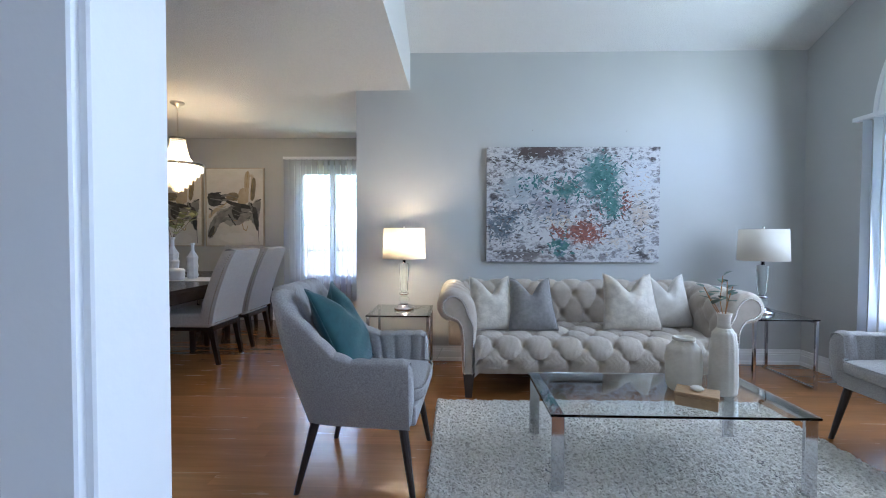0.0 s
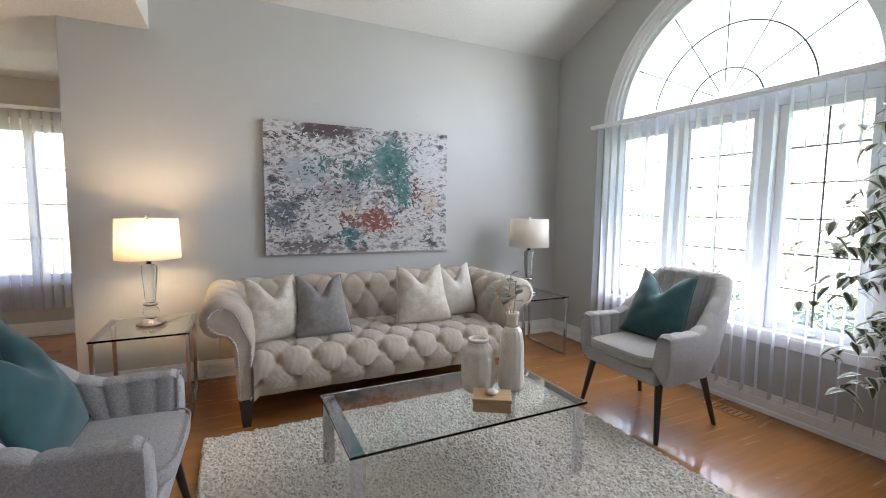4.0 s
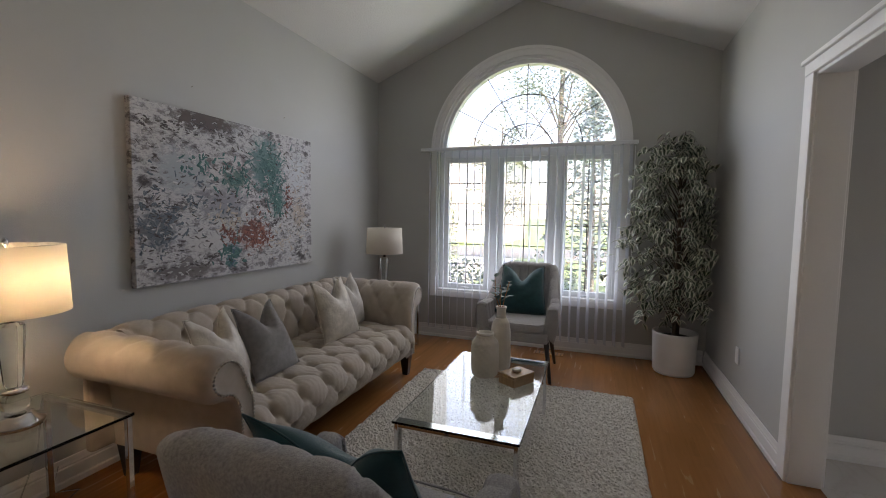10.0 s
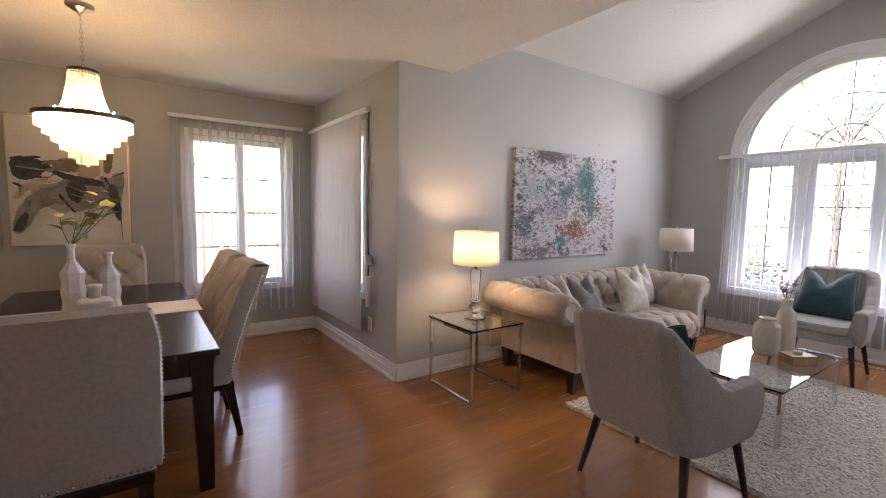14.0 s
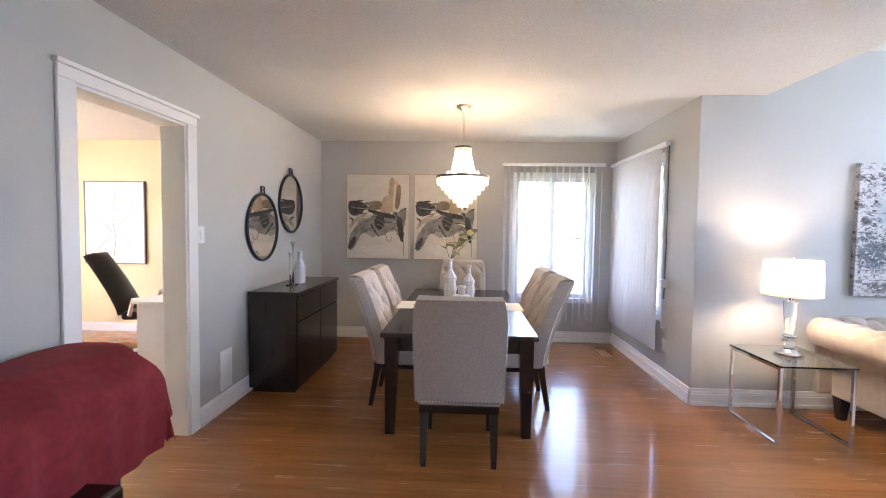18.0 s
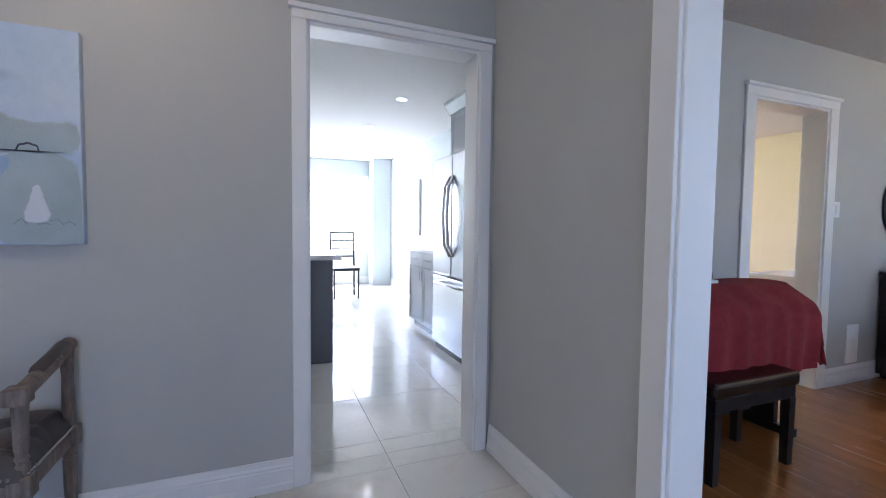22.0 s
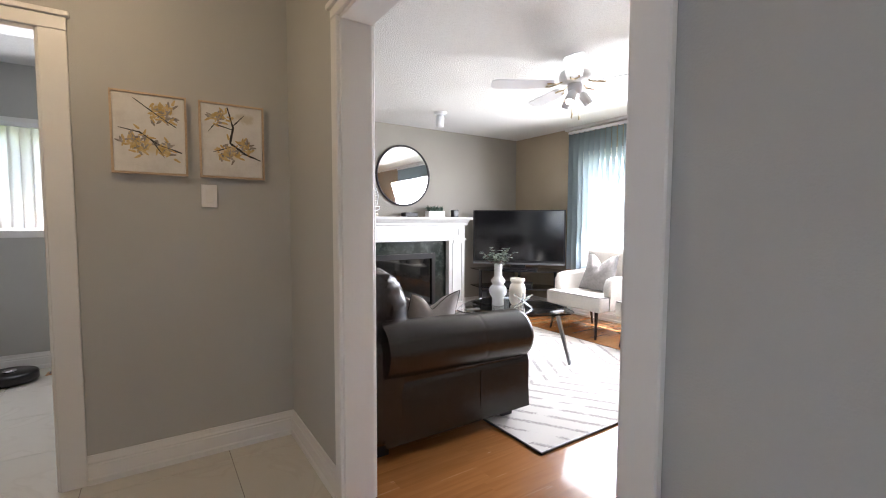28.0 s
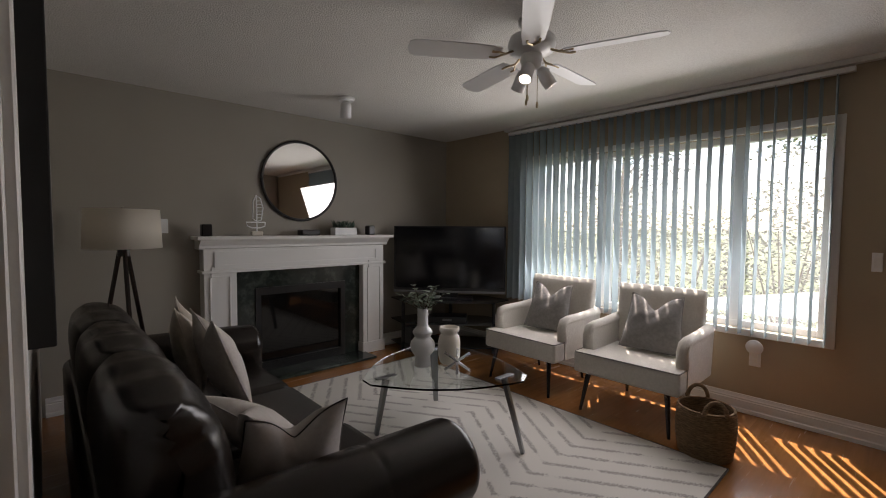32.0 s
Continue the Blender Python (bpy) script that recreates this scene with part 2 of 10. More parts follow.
structure("wall_stair_east", slab(rect(-5.45, -2.6, -2.3, 2.5), [], "x", -0.8, 0.12), M_WALL, "grey painted stairwell wall", "wall")
structure("wall_family_south", slab(rect(-8.3, -0.06, -4.33, 2.5), [], "y", -7.947, -0.12), M_FAMILY, "grey painted fireplace wall", "wall")
structure("wall_family_west", slab(rect(-7.947, -0.06, -2.4, 2.5), [rect(-6.64, 0.63, -4.207, 2.068)], "x", -8.213, -0.14), M_TAN, "tan family room wall with a wide window", "wall")
structure("wall_family_north", slab(rect(-8.213, -0.06, -4.33, 2.5), [], "y", -2.5, 0.1), M_FAMILY, "grey painted family room wall", "wall")
structure("wall_family_east", slab(rect(-7.947, -0.06, -5.57, 2.5), [], "x", -4.33, 0.12), M_FAMILY, "grey painted family room wall", "wall")
FLOOR_FAMILY = structure("floor_oak", slab([(-8.36, -8.1), (-4.19, -8.1), (-4.19, -2.4), (-8.36, -2.4)], [], "z", -0.022, 0.02), M_SEAM, "oak strip floor", "floor")
FLOOR_LIVING = structure("floor_oak_living", slab([(-8.1, 6.15), (-8.1, 2.1), (-4.2, 2.1), (-4.2, 0.70), (3.6, 0.70), (3.6, 4.2), (-0.4, 4.2), (-0.4, 6.15)], [], "z", -0.022, 0.02), M_SEAM, "oak strip floor", "floor")
FLOOR_TILE = structure("floor_tile", slab([(-4.19, -7.9), (-0.7, -7.9), (-0.7, -2.3), (2.1, -2.3), (2.1, 0.70), (-4.19, 0.70)], [rect(-3.05, -3.9, -0.8, -2.10)], "z", -0.03, 0.02), M_TILE, "polished porcelain tile floor", "floor")
FLOOR_KITCHEN = structure("floor_kitchen", slab(rect(-11.2, -2.4, -4.19, 2.1), [], "z", -0.03, 0.02), M_TILE, "polished porcelain tile floor", "floor")
structure("ceiling_flat", slab([(2.1, 0.70), (-0.06, 0.70), (-0.06, 4.28), (-0.37, 4.28), (-0.37, 6.15), (-8.1, 6.15), (-8.1, 2.1), (-11.2, 2.1), (-11.2, -2.55), (-8.36, -2.55), (-8.36, -8.1), (-0.7, -8.1), (-0.7, -2.4), (2.1, -2.4)], [], "z", H, 0.05), M_CEIL, "white stippled flat ceiling", "ceiling")
vault = bmesh.new()
for ya, za, yb, zb in ((0.70, EAVE - 0.065, RIDGE_Y, RIDGE), (RIDGE_Y, RIDGE, 4.28, EAVE - 0.05)):
    q = [vault.verts.new(p) for p in ((0.0, ya, za), (3.64, ya, za), (3.64, yb, zb), (0.0, yb, zb))]
    r = [vault.verts.new((v.co.x, v.co.y, v.co.z + 0.08)) for v in q]
    for f in (q, r[::-1], [q[0], q[1], r[1], r[0]], [q[1], q[2], r[2], r[1]], [q[2], q[3], r[3], r[2]], [q[3], q[0], r[0], r[3]]):
        vault.faces.new(f)
structure("ceiling_vault", vault, M_CEIL, "white vaulted ceiling", "ceiling")
structure("wall_soffit", slab([(0.835, H), (4.16, H), (4.16, EAVE), (RIDGE_Y, RIDGE + 0.06), (0.70, EAVE)], [], "x", -0.06, 0.06), M_CEIL, "white drop between flat and vaulted ceiling", "wall")
structure("wall_kitchen_north", slab(rect(-11.2, -0.06, -4.32, 2.5), [], "y", 1.9, 0.1), M_KITCHEN, "pale painted kitchen wall", "wall")
structure("wall_kitchen_west", slab(rect(-2.5, -0.06, 2.1, 2.5), [rect(-0.6, 0.7, 1.7, 2.1)], "x", -11.0, -0.1), M_KITCHEN, "pale painted kitchen wall with a window", "wall")
structure("wall_kitchen_south", slab(rect(-11.2, -0.06, -8.17, 2.5), [], "y", -2.4, -0.1), M_KITCHEN, "pale painted kitchen wall", "wall")
structure("wall_office_west", slab(rect(2.1, -0.06, 6.03, 2.5), [rect(3.4, 0.8, 5.0, 2.1)], "x", -8.0, -0.1), M_OFFICE, "yellow painted office wall", "wall")
structure("wall_laundry_south", slab(rect(-4.0, -0.06, -0.7, 2.5), [rect(-3.12, 1.14, -2.46, 1.97)], "y", -7.72, -0.12), M_WALL, "grey laundry wall with a small window", "wall")
structure("wall_laundry_east", slab(rect(-7.72, -0.06, -5.57, 2.5), [], "x", -2.18, 0.12), M_WALL, "grey laundry wall", "wall")
structure("wall_laundry_west", slab(rect(-7.72, -0.06, -5.57, 2.5), [], "x", -4.0, -0.1), M_WALL, "grey laundry wall", "wall")
structure("ground", slab(rect(-400, -400, 400, 400), [], "z", -0.5, 0.1), mottled("lawn", (0.05, 0.09, 0.02), (0.09, 0.13, 0.04), 0.8, 0.9), "green lawn around the house", "ground")


# ---- shared shapes ----
def surface(fn, nu, nv, wrap=False):
    """A sheet of quads from fn(u, v), u and v from 0 to 1."""
    bm = bmesh.new()
    rows = [[bm.verts.new(fn(i / nu, j / nv)) for j in range(nv + 1)] for i in range(nu if wrap else nu + 1)]
    n = len(rows)
    for i in range(nu):
        a, b = rows[i], rows[(i + 1) % n]
        for j in range(nv):
            bm.faces.new((a[j], b[j], b[j + 1], a[j + 1]))
    return bm


def lathe(profile, n=24, bm=None, at=(0, 0, 0)):
    """A turned body from (radius, height) pairs, closed at both ends."""
    bm = bm or bmesh.new()
    rings = [[bm.verts.new((at[0] + r * math.cos(2 * math.pi * k / n), at[1] + r * math.sin(2 * math.pi * k / n), at[2] + z)) for k in range(n)] for r, z in profile]
    for a, b in zip(rings, rings[1:]):
        for k in range(n):
            bm.faces.new((a[k], a[(k + 1) % n], b[(k + 1) % n], b[k]))
    bm.faces.new(rings[0][::-1])
    bm.faces.new(rings[-1])
    return bm


def tube(points, radius, n=8, bm=None, taper=1.0):
    """A round rod along points."""
    bm = bm or bmesh.new()
    pts = [Vector(p) for p in points]
    rings = []
    side = None
    for i, p in enumerate(pts):
        d = (pts[min(i + 1, len(pts) - 1)] - pts[max(i - 1, 0)]).normalized()
        if side is None:
            side = d.orthogonal().normalized()
        side = (side - d * side.dot(d)).normalized()
        up = d.cross(side)
        r = radius * (1 + (taper - 1) * i / max(1, len(pts) - 1))
        rings.append([bm.verts.new(p + side * r * math.cos(2 * math.pi * k / n) + up * r * math.sin(2 * math.pi * k / n)) for k in range(n)])
    for a, b in zip(rings, rings[1:]):
        for k in range(n):
            bm.faces.new((a[k], a[(k + 1) % n], b[(k + 1) % n], b[k]))
    bm.faces.new(rings[0][::-1])
    bm.faces.new(rings[-1])
    return bm


def prism(outline, axis, at, thick):
    return slab(outline, [], axis, at, thick)


def leg(x, y, z, dx=0.0, dy=0.0, w=0.045, t=0.026, square=True):
    """A tapered leg from (x, y, z) down to the floor, splayed by dx, dy."""
    bm = bmesh.new()
    n = 4 if square else 12
    o = math.pi / 4 if square else 0
    k = math.sqrt(0.5) if square else 0.5
    top = [bm.verts.new((x + w * k * math.cos(o + 2 * math.pi * i / n), y + w * k * math.sin(o + 2 * math.pi * i / n), z)) for i in range(n)]
    low = [bm.verts.new((x + dx + t * k * math.cos(o + 2 * math.pi * i / n), y + dy + t * k * math.sin(o + 2 * math.pi * i / n), 0)) for i in range(n)]
    for i in range(n):
        bm.faces.new((low[i], low[(i + 1) % n], top[(i + 1) % n], top[i]))
    bm.faces.new(top)
    bm.faces.new(low[::-1])
    return bm


def puff(a, b, soft=0.36):
    """Height of diamond tufting at lattice place a, b: 0 in the folds, 1 on the pads."""
    return (abs(math.sin(math.pi * (a + b) / 2)) * abs(math.sin(math.pi * (a - b) / 2))) ** soft


def near_button(a, b):
    """Nearness to a tuft's button, 1 at the button."""
    u, v = (a + b) / 2, (a - b) / 2
    u, v = u - round(u), v - round(v)
    return math.exp(-((u * u + v * v) / 0.018))


def cushion(name, label, w, h, d, m, mat, chop=0.10, seed=0, category="cushion", group="", trim=None):
    """A square cushion, dented at its top edge; it stands on its lower edge at m, facing local -y."""
    rng = random.Random(seed)
    p1, p2 = rng.uniform(0, 6), rng.uniform(0, 6)

    def half(s):
        def fn(u, v):
            x, z = 2 * u - 1, 2 * v - 1
            t = (1 - abs(x) ** 2.4) ** 0.72 * (1 - abs(z) ** 2.4) ** 0.72
            t *= 1 - 0.35 * math.exp(-(x / 0.28) ** 2) * max(0, z) ** 1.4 * (chop > 0)
            pin = 1 - 0.075 * (1 - abs(x) ** 2) * abs(z) ** 3
            pz = 1 - 0.085 * (1 - abs(z) ** 2) * abs(x) ** 3
            dent = chop * math.exp(-(abs(x) / 0.42) ** 1.5) * ((z + 1) / 2) ** 2.2
            wr = 0.004 * math.sin(5 * x + 3 * z + p1) + 0.003 * math.sin(9 * z - 6 * x + p2)
            fold = 0.018 * math.exp(-((abs(x) - 0.32 * (z + 0.1)) / 0.12) ** 2) * max(0, z) * (chop > 0)
            pull = 1 - 0.26 * ((z + 1) / 2) ** 1.6 * (chop > 0) * (1 - 0.35 * abs(x) ** 6)
            return Vector((x * w / 2 * pz * pull, s * (t * d / 2 + (wr - fold) * t), (z + 1) / 2 * h * pin - dent + 0.012))
        return fn
    bm = surface(half(-1), 26, 26)
    other = surface(half(1), 26, 26)
    me = bpy.data.meshes.new("half")
    other.to_mesh(me)
    other.free()
    bm.from_mesh(me)
    bpy.data.meshes.remove(me)
    bmesh.ops.remove_doubles(bm, verts=bm.verts, dist=0.0006)
    ob = thing(name, label, category, m, group)
    part("cover", bm, mat, ob, smooth=True)
    seam = []
    for i in range(27):
        seam.append(half(-1)(i / 26, 0))
    for i in range(1, 27):
        seam.append(half(-1)(1, i / 26))
    for i in range(25, -1, -1):
        seam.append(half(-1)(i / 26, 1))
    for i in range(25, 0, -1):
        seam.append(half(-1)(0, i / 26))
    part("piping", tube(seam + seam[:1], 0.0028, 5), trim or mat, ob, smooth=True)
    return ob


def grommets(bm, pts, r=0.006):
    """Small domed nailheads at pts with directions."""
    for p, d in pts:
        q = Vector(d).to_track_quat("Z", "Y").to_matrix().to_4x4()
        lathe([(r, 0), (r * 0.8, r * 0.5), (r * 0.3, r * 0.8)], 6, bm)
        bmesh.ops.transform(bm, matrix=Matrix.Translation(p) @ q, verts=bm.verts[-18:])
    return bm


def painting_material(name, stops, scale, second, seed, stretch=(1, 1, 1), rough=0.6, soft=0.08, gain=0.9, fine=1.4, flecks=()):
    """Layers of torn, daubed colour for an abstract canvas."""
    m, nt, p = shader(name, (0.5, 0.5, 0.5), rough)
    tc = nt.nodes.new("ShaderNodeTexCoord")
    mp = nt.nodes.new("ShaderNodeMapping")
    mp.inputs["Location"].default_value = (seed, seed * 0.7, seed * 1.3)
    mp.inputs["Scale"].default_value = stretch
    nt.links.new(tc.outputs["Object"], mp.inputs[0])
    n = nt.nodes.new("ShaderNodeTexNoise")
    n.inputs["Scale"].default_value, n.inputs["Detail"].default_value, n.inputs["Roughness"].default_value = scale, 9.0, 0.72
    nt.links.new(mp.outputs[0], n.inputs["Vector"])
    r = nt.nodes.new("ShaderNodeValToRGB")
    r.color_ramp.interpolation = "LINEAR"
    while len(r.color_ramp.elements) < len(stops):
        r.color_ramp.elements.new(0.5)
    for e, (pos, col) in zip(r.color_ramp.elements, stops):
        e.position, e.color = pos, (*col, 1)
    nt.links.new(n.outputs[0], r.inputs[0])
    last = r.outputs[0]
    for k, (place, size, colour, cut) in enumerate(second):
        mp2 = nt.nodes.new("ShaderNodeMapping")
        mp2.inputs["Location"].default_value = tuple(-c / s for c, s in zip(place, size))
        mp2.inputs["Scale"].default_value = tuple(1 / s for s in size)
        nt.links.new(tc.outputs["Object"], mp2.inputs[0])
        g = nt.nodes.new("ShaderNodeTexGradient")
        g.gradient_type = "SPHERICAL"
        nt.links.new(mp2.outputs[0], g.inputs[0])
        n2 = nt.nodes.new("ShaderNodeTexNoise")
        n2.inputs["Scale"].default_value, n2.inputs["Detail"].default_value, n2.inputs["Roughness"].default_value = scale * fine, 8.0, 0.75
        mp3 = nt.nodes.new("ShaderNodeMapping")
        mp3.inputs["Location"].default_value = (k * 3.7 + seed, k * 1.9, k)
        mp3.inputs["Scale"].default_value = stretch
        nt.links.new(tc.outputs["Object"], mp3.inputs[0])
        nt.links.new(mp3.outputs[0], n2.inputs["Vector"])
        add = nt.nodes.new("ShaderNodeMath")
        add.operation = "MULTIPLY_ADD"
        add.inputs[1].default_value = gain
        nt.links.new(g.outputs["Fac"], add.inputs[0])
        nt.links.new(n2.outputs[0], add.inputs[2])
        step = nt.nodes.new("ShaderNodeMapRange")
        step.inputs["From Min"].default_value, step.inputs["From Max"].default_value = cut, cut + soft
        nt.links.new(add.outputs[0], step.inputs["Value"])
        mix = nt.nodes.new("ShaderNodeMix")
        mix.data_type = "RGBA"
        nt.links.new(step.outputs[0], mix.inputs["Factor"])
        nt.links.new(last, mix.inputs["A"])
        mix.inputs["B"].default_value = (*colour, 1)
        last = mix.outputs["Result"]
    for k, (fscale, colour, cut, fst) in enumerate(flecks):
        mp4 = nt.nodes.new("ShaderNodeMapping")
        mp4.inputs["Location"].default_value = (k * 5.1 + seed, k * 2.3, k * 4.4)
        mp4.inputs["Scale"].default_value = fst
        nt.links.new(tc.outputs["Object"], mp4.inputs[0])
        small, large = nt.nodes.new("ShaderNodeTexNoise"), nt.nodes.new("ShaderNodeTexNoise")
        small.inputs["Scale"].default_value, small.inputs["Detail"].default_value, small.inputs["Roughness"].default_value = fscale, 4.0, 0.6
        large.inputs["Scale"].default_value, large.inputs["Detail"].default_value = fscale * 0.13, 2.0
        nt.links.new(mp4.outputs[0], small.inputs["Vector"])
        nt.links.new(mp4.outputs[0], large.inputs["Vector"])
        both = nt.nodes.new("ShaderNodeMath")
        both.operation = "MULTIPLY_ADD"
        both.inputs[1].default_value = 0.55
        nt.links.new(large.outputs[0], both.inputs[0])
        nt.links.new(small.outputs[0], both.inputs[2])
        step = nt.nodes.new("ShaderNodeMapRange")
        step.inputs["From Min"].default_value, step.inputs["From Max"].default_value = cut, cut + 0.05
        nt.links.new(both.outputs[0], step.inputs["Value"])
        mix = nt.nodes.new("ShaderNodeMix")
        mix.data_type = "RGBA"
        nt.links.new(step.outputs[0], mix.inputs["Factor"])
        nt.links.new(last, mix.inputs["A"])
        mix.inputs["B"].default_value = (*colour, 1)
        last = mix.outputs["Result"]
    nt.links.new(last, p.inputs["Base Color"])
    bp = nt.nodes.new("ShaderNodeBump")
    bp.inputs["Strength"].default_value, bp.inputs["Distance"].default_value = 0.3, 0.004
    nt.links.new(n.outputs[0], bp.inputs["Height"])
    nt.links.new(bp.outputs[0], p.inputs["Normal"])
    return m


M_SOFA = mottled("taupe_velvet", (0.42, 0.355, 0.285), (0.49, 0.42, 0.345), 18.0, 0.8, 0.25, 700, sheen=0.35)
M_CHAIR = mottled("grey_boucle", (0.27, 0.255, 0.25), (0.45, 0.43, 0.41), 170.0, 0.92, 0.5, 420, sheen=0.2)
M_TEAL = mottled("teal_velvet", (0.003, 0.05, 0.058), (0.006, 0.075, 0.082), 25.0, 0.75, 0.2, 500, sheen=0.3)
M_CREAM = mottled("cream_metallic_cloth", (0.48, 0.425, 0.355), (0.66, 0.60, 0.51), 22.0, 0.55, 0.3, 60, sheen=0.3)
M_PALECUSH = mottled("pale_velvet", (0.50, 0.46, 0.41), (0.58, 0.54, 0.48), 25.0, 0.7, 0.25, 500, sheen=0.3)
M_GREYCUSH = mottled("grey_cloth", (0.20, 0.19, 0.185), (0.26, 0.245, 0.24), 40.0, 0.9, 0.3, 600, sheen=0.2)
M_SHADE, st_nt, st_b = shader("lamp_shade", (0.85, 0.82, 0.76), 0.9)
st_b.inputs["Transmission Weight"].default_value = 0.0
_tr = st_nt.nodes.new("ShaderNodeBsdfTranslucent")
_tr.inputs[0].default_value = (0.9, 0.84, 0.74, 1)
_mx = st_nt.nodes.new("ShaderNodeMixShader")
_mx.inputs[0].default_value = 0.5
st_nt.links.new(st_b.outputs[0], _mx.inputs[1])
st_nt.links.new(_tr.outputs[0], _mx.inputs[2])
st_nt.links.new(_mx.outputs[0], st_nt.nodes["Material Output"].inputs[0])
M_CERAMIC = mottled("white_ceramic", (0.70, 0.645, 0.56), (0.79, 0.735, 0.65), 12.0, 0.45, 0.2, 90)
M_LIGHTWOOD = mottled("light_wood", (0.42, 0.26, 0.13), (0.55, 0.36, 0.20), 14.0, 0.5, 0.1, 90, stretch=(1, 10, 1))
M_LEAF = mottled("dusty_green_leaf", (0.07, 0.12, 0.09), (0.13, 0.19, 0.15), 20.0, 0.6)
M_NAIL = shader("nickel_nailhead", (0.55, 0.52, 0.48), 0.25, 1.0)[0]
M_BULB, bl_nt, bl_b = shader("lit_bulb", (1, 0.9, 0.75), 0.5)
bl_b.inputs["Emission Color"].default_value = (1.0, 0.80, 0.55, 1)
bl_b.inputs["Emission Strength"].default_value = 6.0


# ---- living room: sofa ----
def chesterfield():
    """Rolled-arm tufted sofa; x 0 and W are the outer faces of its base, y 0 its front, the scrolls swing out past the base."""
    so = thing("tufted_sofa", "taupe velvet tufted sofa with rolled arms and nailhead trim", "sofa", pose(0.455, 3.21, 0))
    W, P = 1.905, 0.104

    def seat(u, v):
        x = 0.095 + u * (W - 0.19)
        s = v * 1.07
        if s < 0.60:
            y, z, ny, nz = 0.66 - s, 0.405, 0, 1
        elif s < 0.60 + 0.085 * math.pi / 2:
            a = (s - 0.60) / 0.085
            y, z, ny, nz = 0.06 - 0.085 * math.sin(a), 0.32 + 0.085 * math.cos(a), -math.sin(a), math.cos(a)
        else:
            f = (s - 0.7335) / 0.3365
            y, z, ny, nz = -0.025 + 0.05 * f * f, 0.32 - 0.145 * f, -1, -0.25
        a, b = (x - W / 2) / P, (s - 0.845) / 0.182 + 4
        fade = max(0, min(1, (5.15 - b) / 0.6))
        body = puff(a, b, 0.21) if b < 4 else puff(a, 4, 0.21) * (1 - 0.2 * (b - 4))
        h = 0.032 * body - 0.040 * near_button(a, b) * (b < 4.6) - 0.004
        h = (h + 0.0012 * math.sin(a * 19 + 3 * math.sin(b * 6))) * (0.35 + 0.65 * fade)
        ends = min(1, (u if u < 0.5 else 1 - u) / 0.02)
        return Vector((x, y + ny * h, z + nz * h - 0.03 * (1 - ends)))
    part("seat", surface(seat, 190, 96), M_SOFA, so, "deep diamond-tufted seat rolling over the front edge", True)

    def button(bm, pt, d, r=0.013):
        lathe([(r, 0), (r * 0.85, 0.005), (r * 0.35, 0.008)], 8, bm)
        bmesh.ops.transform(bm, matrix=Matrix.Translation(pt) @ d.to_track_quat("Z", "Y").to_matrix().to_4x4(), verts=bm.verts[-24:])
    b = bmesh.new()
    for i in range(-8, 9):
        for j in range(1, 5):
            if (i + j) % 2 == 0:
                v = (0.845 + (j - 4) * 0.182) / 1.07
                button(b, seat((W / 2 + i * P - 0.095) / (W - 0.19), v), Vector((0, 0, 1)) if j < 3 else Vector((0, -1, 0.2 if j > 3 else 1)))
    part("tuft_buttons", b, M_SOFA, so)["kind"] = "stuff"

    def back(u, v):
        x = 0.02 + u * (W - 0.04)
        s = v * 0.62
        if s < 0.30:
            y, z, ny, nz = 0.63 + 0.05 * s / 0.30, 0.36 + s, -1, 0.15
        else:
            a = (s - 0.30) / 0.10
            y, z = 0.68 + 0.10 - 0.10 * math.cos(a), 0.66 + 0.095 * math.sin(a)
            ny, nz = -math.cos(a), math.sin(a)
        a, b = (x - W / 2) / P, (s + 0.03) / 0.165
        h = 0.034 * puff(a, b, 0.22) - 0.036 * near_button(a, b) - 0.014
        if s > 0.42:
            h *= max(0.25, 1 - (s - 0.42) / 0.15)
        return Vector((x, y + ny * h, z + nz * h))
    part("backrest", surface(back, 180, 56), M_SOFA, so, "diamond-tufted rolled backrest", True)
    b = bmesh.new()
    for i in range(-9, 10):
        for j in (1, 2):
            if (i + j) % 2 == 0:
                v = (j * 0.165 - 0.03) / 0.62
                button(b, back((W / 2 + i * P - 0.02) / (W - 0.04), v), Vector((0, -1, 0.3)), 0.012)
    part("back_buttons", b, M_SOFA, so)["kind"] = "stuff"
    part("back_panel", box(0.02, 0.72, 0.175, W - 0.02, 0.84, 0.70, bevel=0.03, seg=3), M_SOFA, so)
    part("base", box(0.03, 0.03, 0.172, W - 0.03, 0.78, 0.30, bevel=0.015), M_SOFA, so)
    ctl = [(0.098, 0.176), (0.098, 0.27), (0.10, 0.36), (0.108, 0.46), (0.110, 0.55), (0.094, 0.635), (0.055, 0.70), (0.0, 0.742), (-0.06, 0.757), (-0.118, 0.738), (-0.158, 0.692), (-0.168, 0.635), (-0.150, 0.582), (-0.112, 0.548), (-0.068, 0.541), (-0.030, 0.528), (-0.008, 0.470), (0.0, 0.38), (0.006, 0.28), (0.012, 0.176)]
    prof = []
    for i in range(len(ctl) - 1):
        p0, p1, p2, p3 = (Vector(ctl[max(0, min(len(ctl) - 1, i + k))]) for k in (-1, 0, 1, 2))
        for k in range(4):
            t = k / 4
            prof.append(tuple(0.5 * ((2 * p1) + (p2 - p0) * t + (2 * p0 - 5 * p1 + 4 * p2 - p3) * t * t + (3 * p1 - p0 - 3 * p2 + p3) * t ** 3)))
    prof.append(ctl[-1])
    m = len(prof)

    def inset(k, f):
        px, pz = prof[k]
        w = min(1, max(0, (pz - 0.50) / 0.06))
        cx, cz = 0.05 + (-0.062 - 0.05) * w, pz + (0.648 - pz) * w
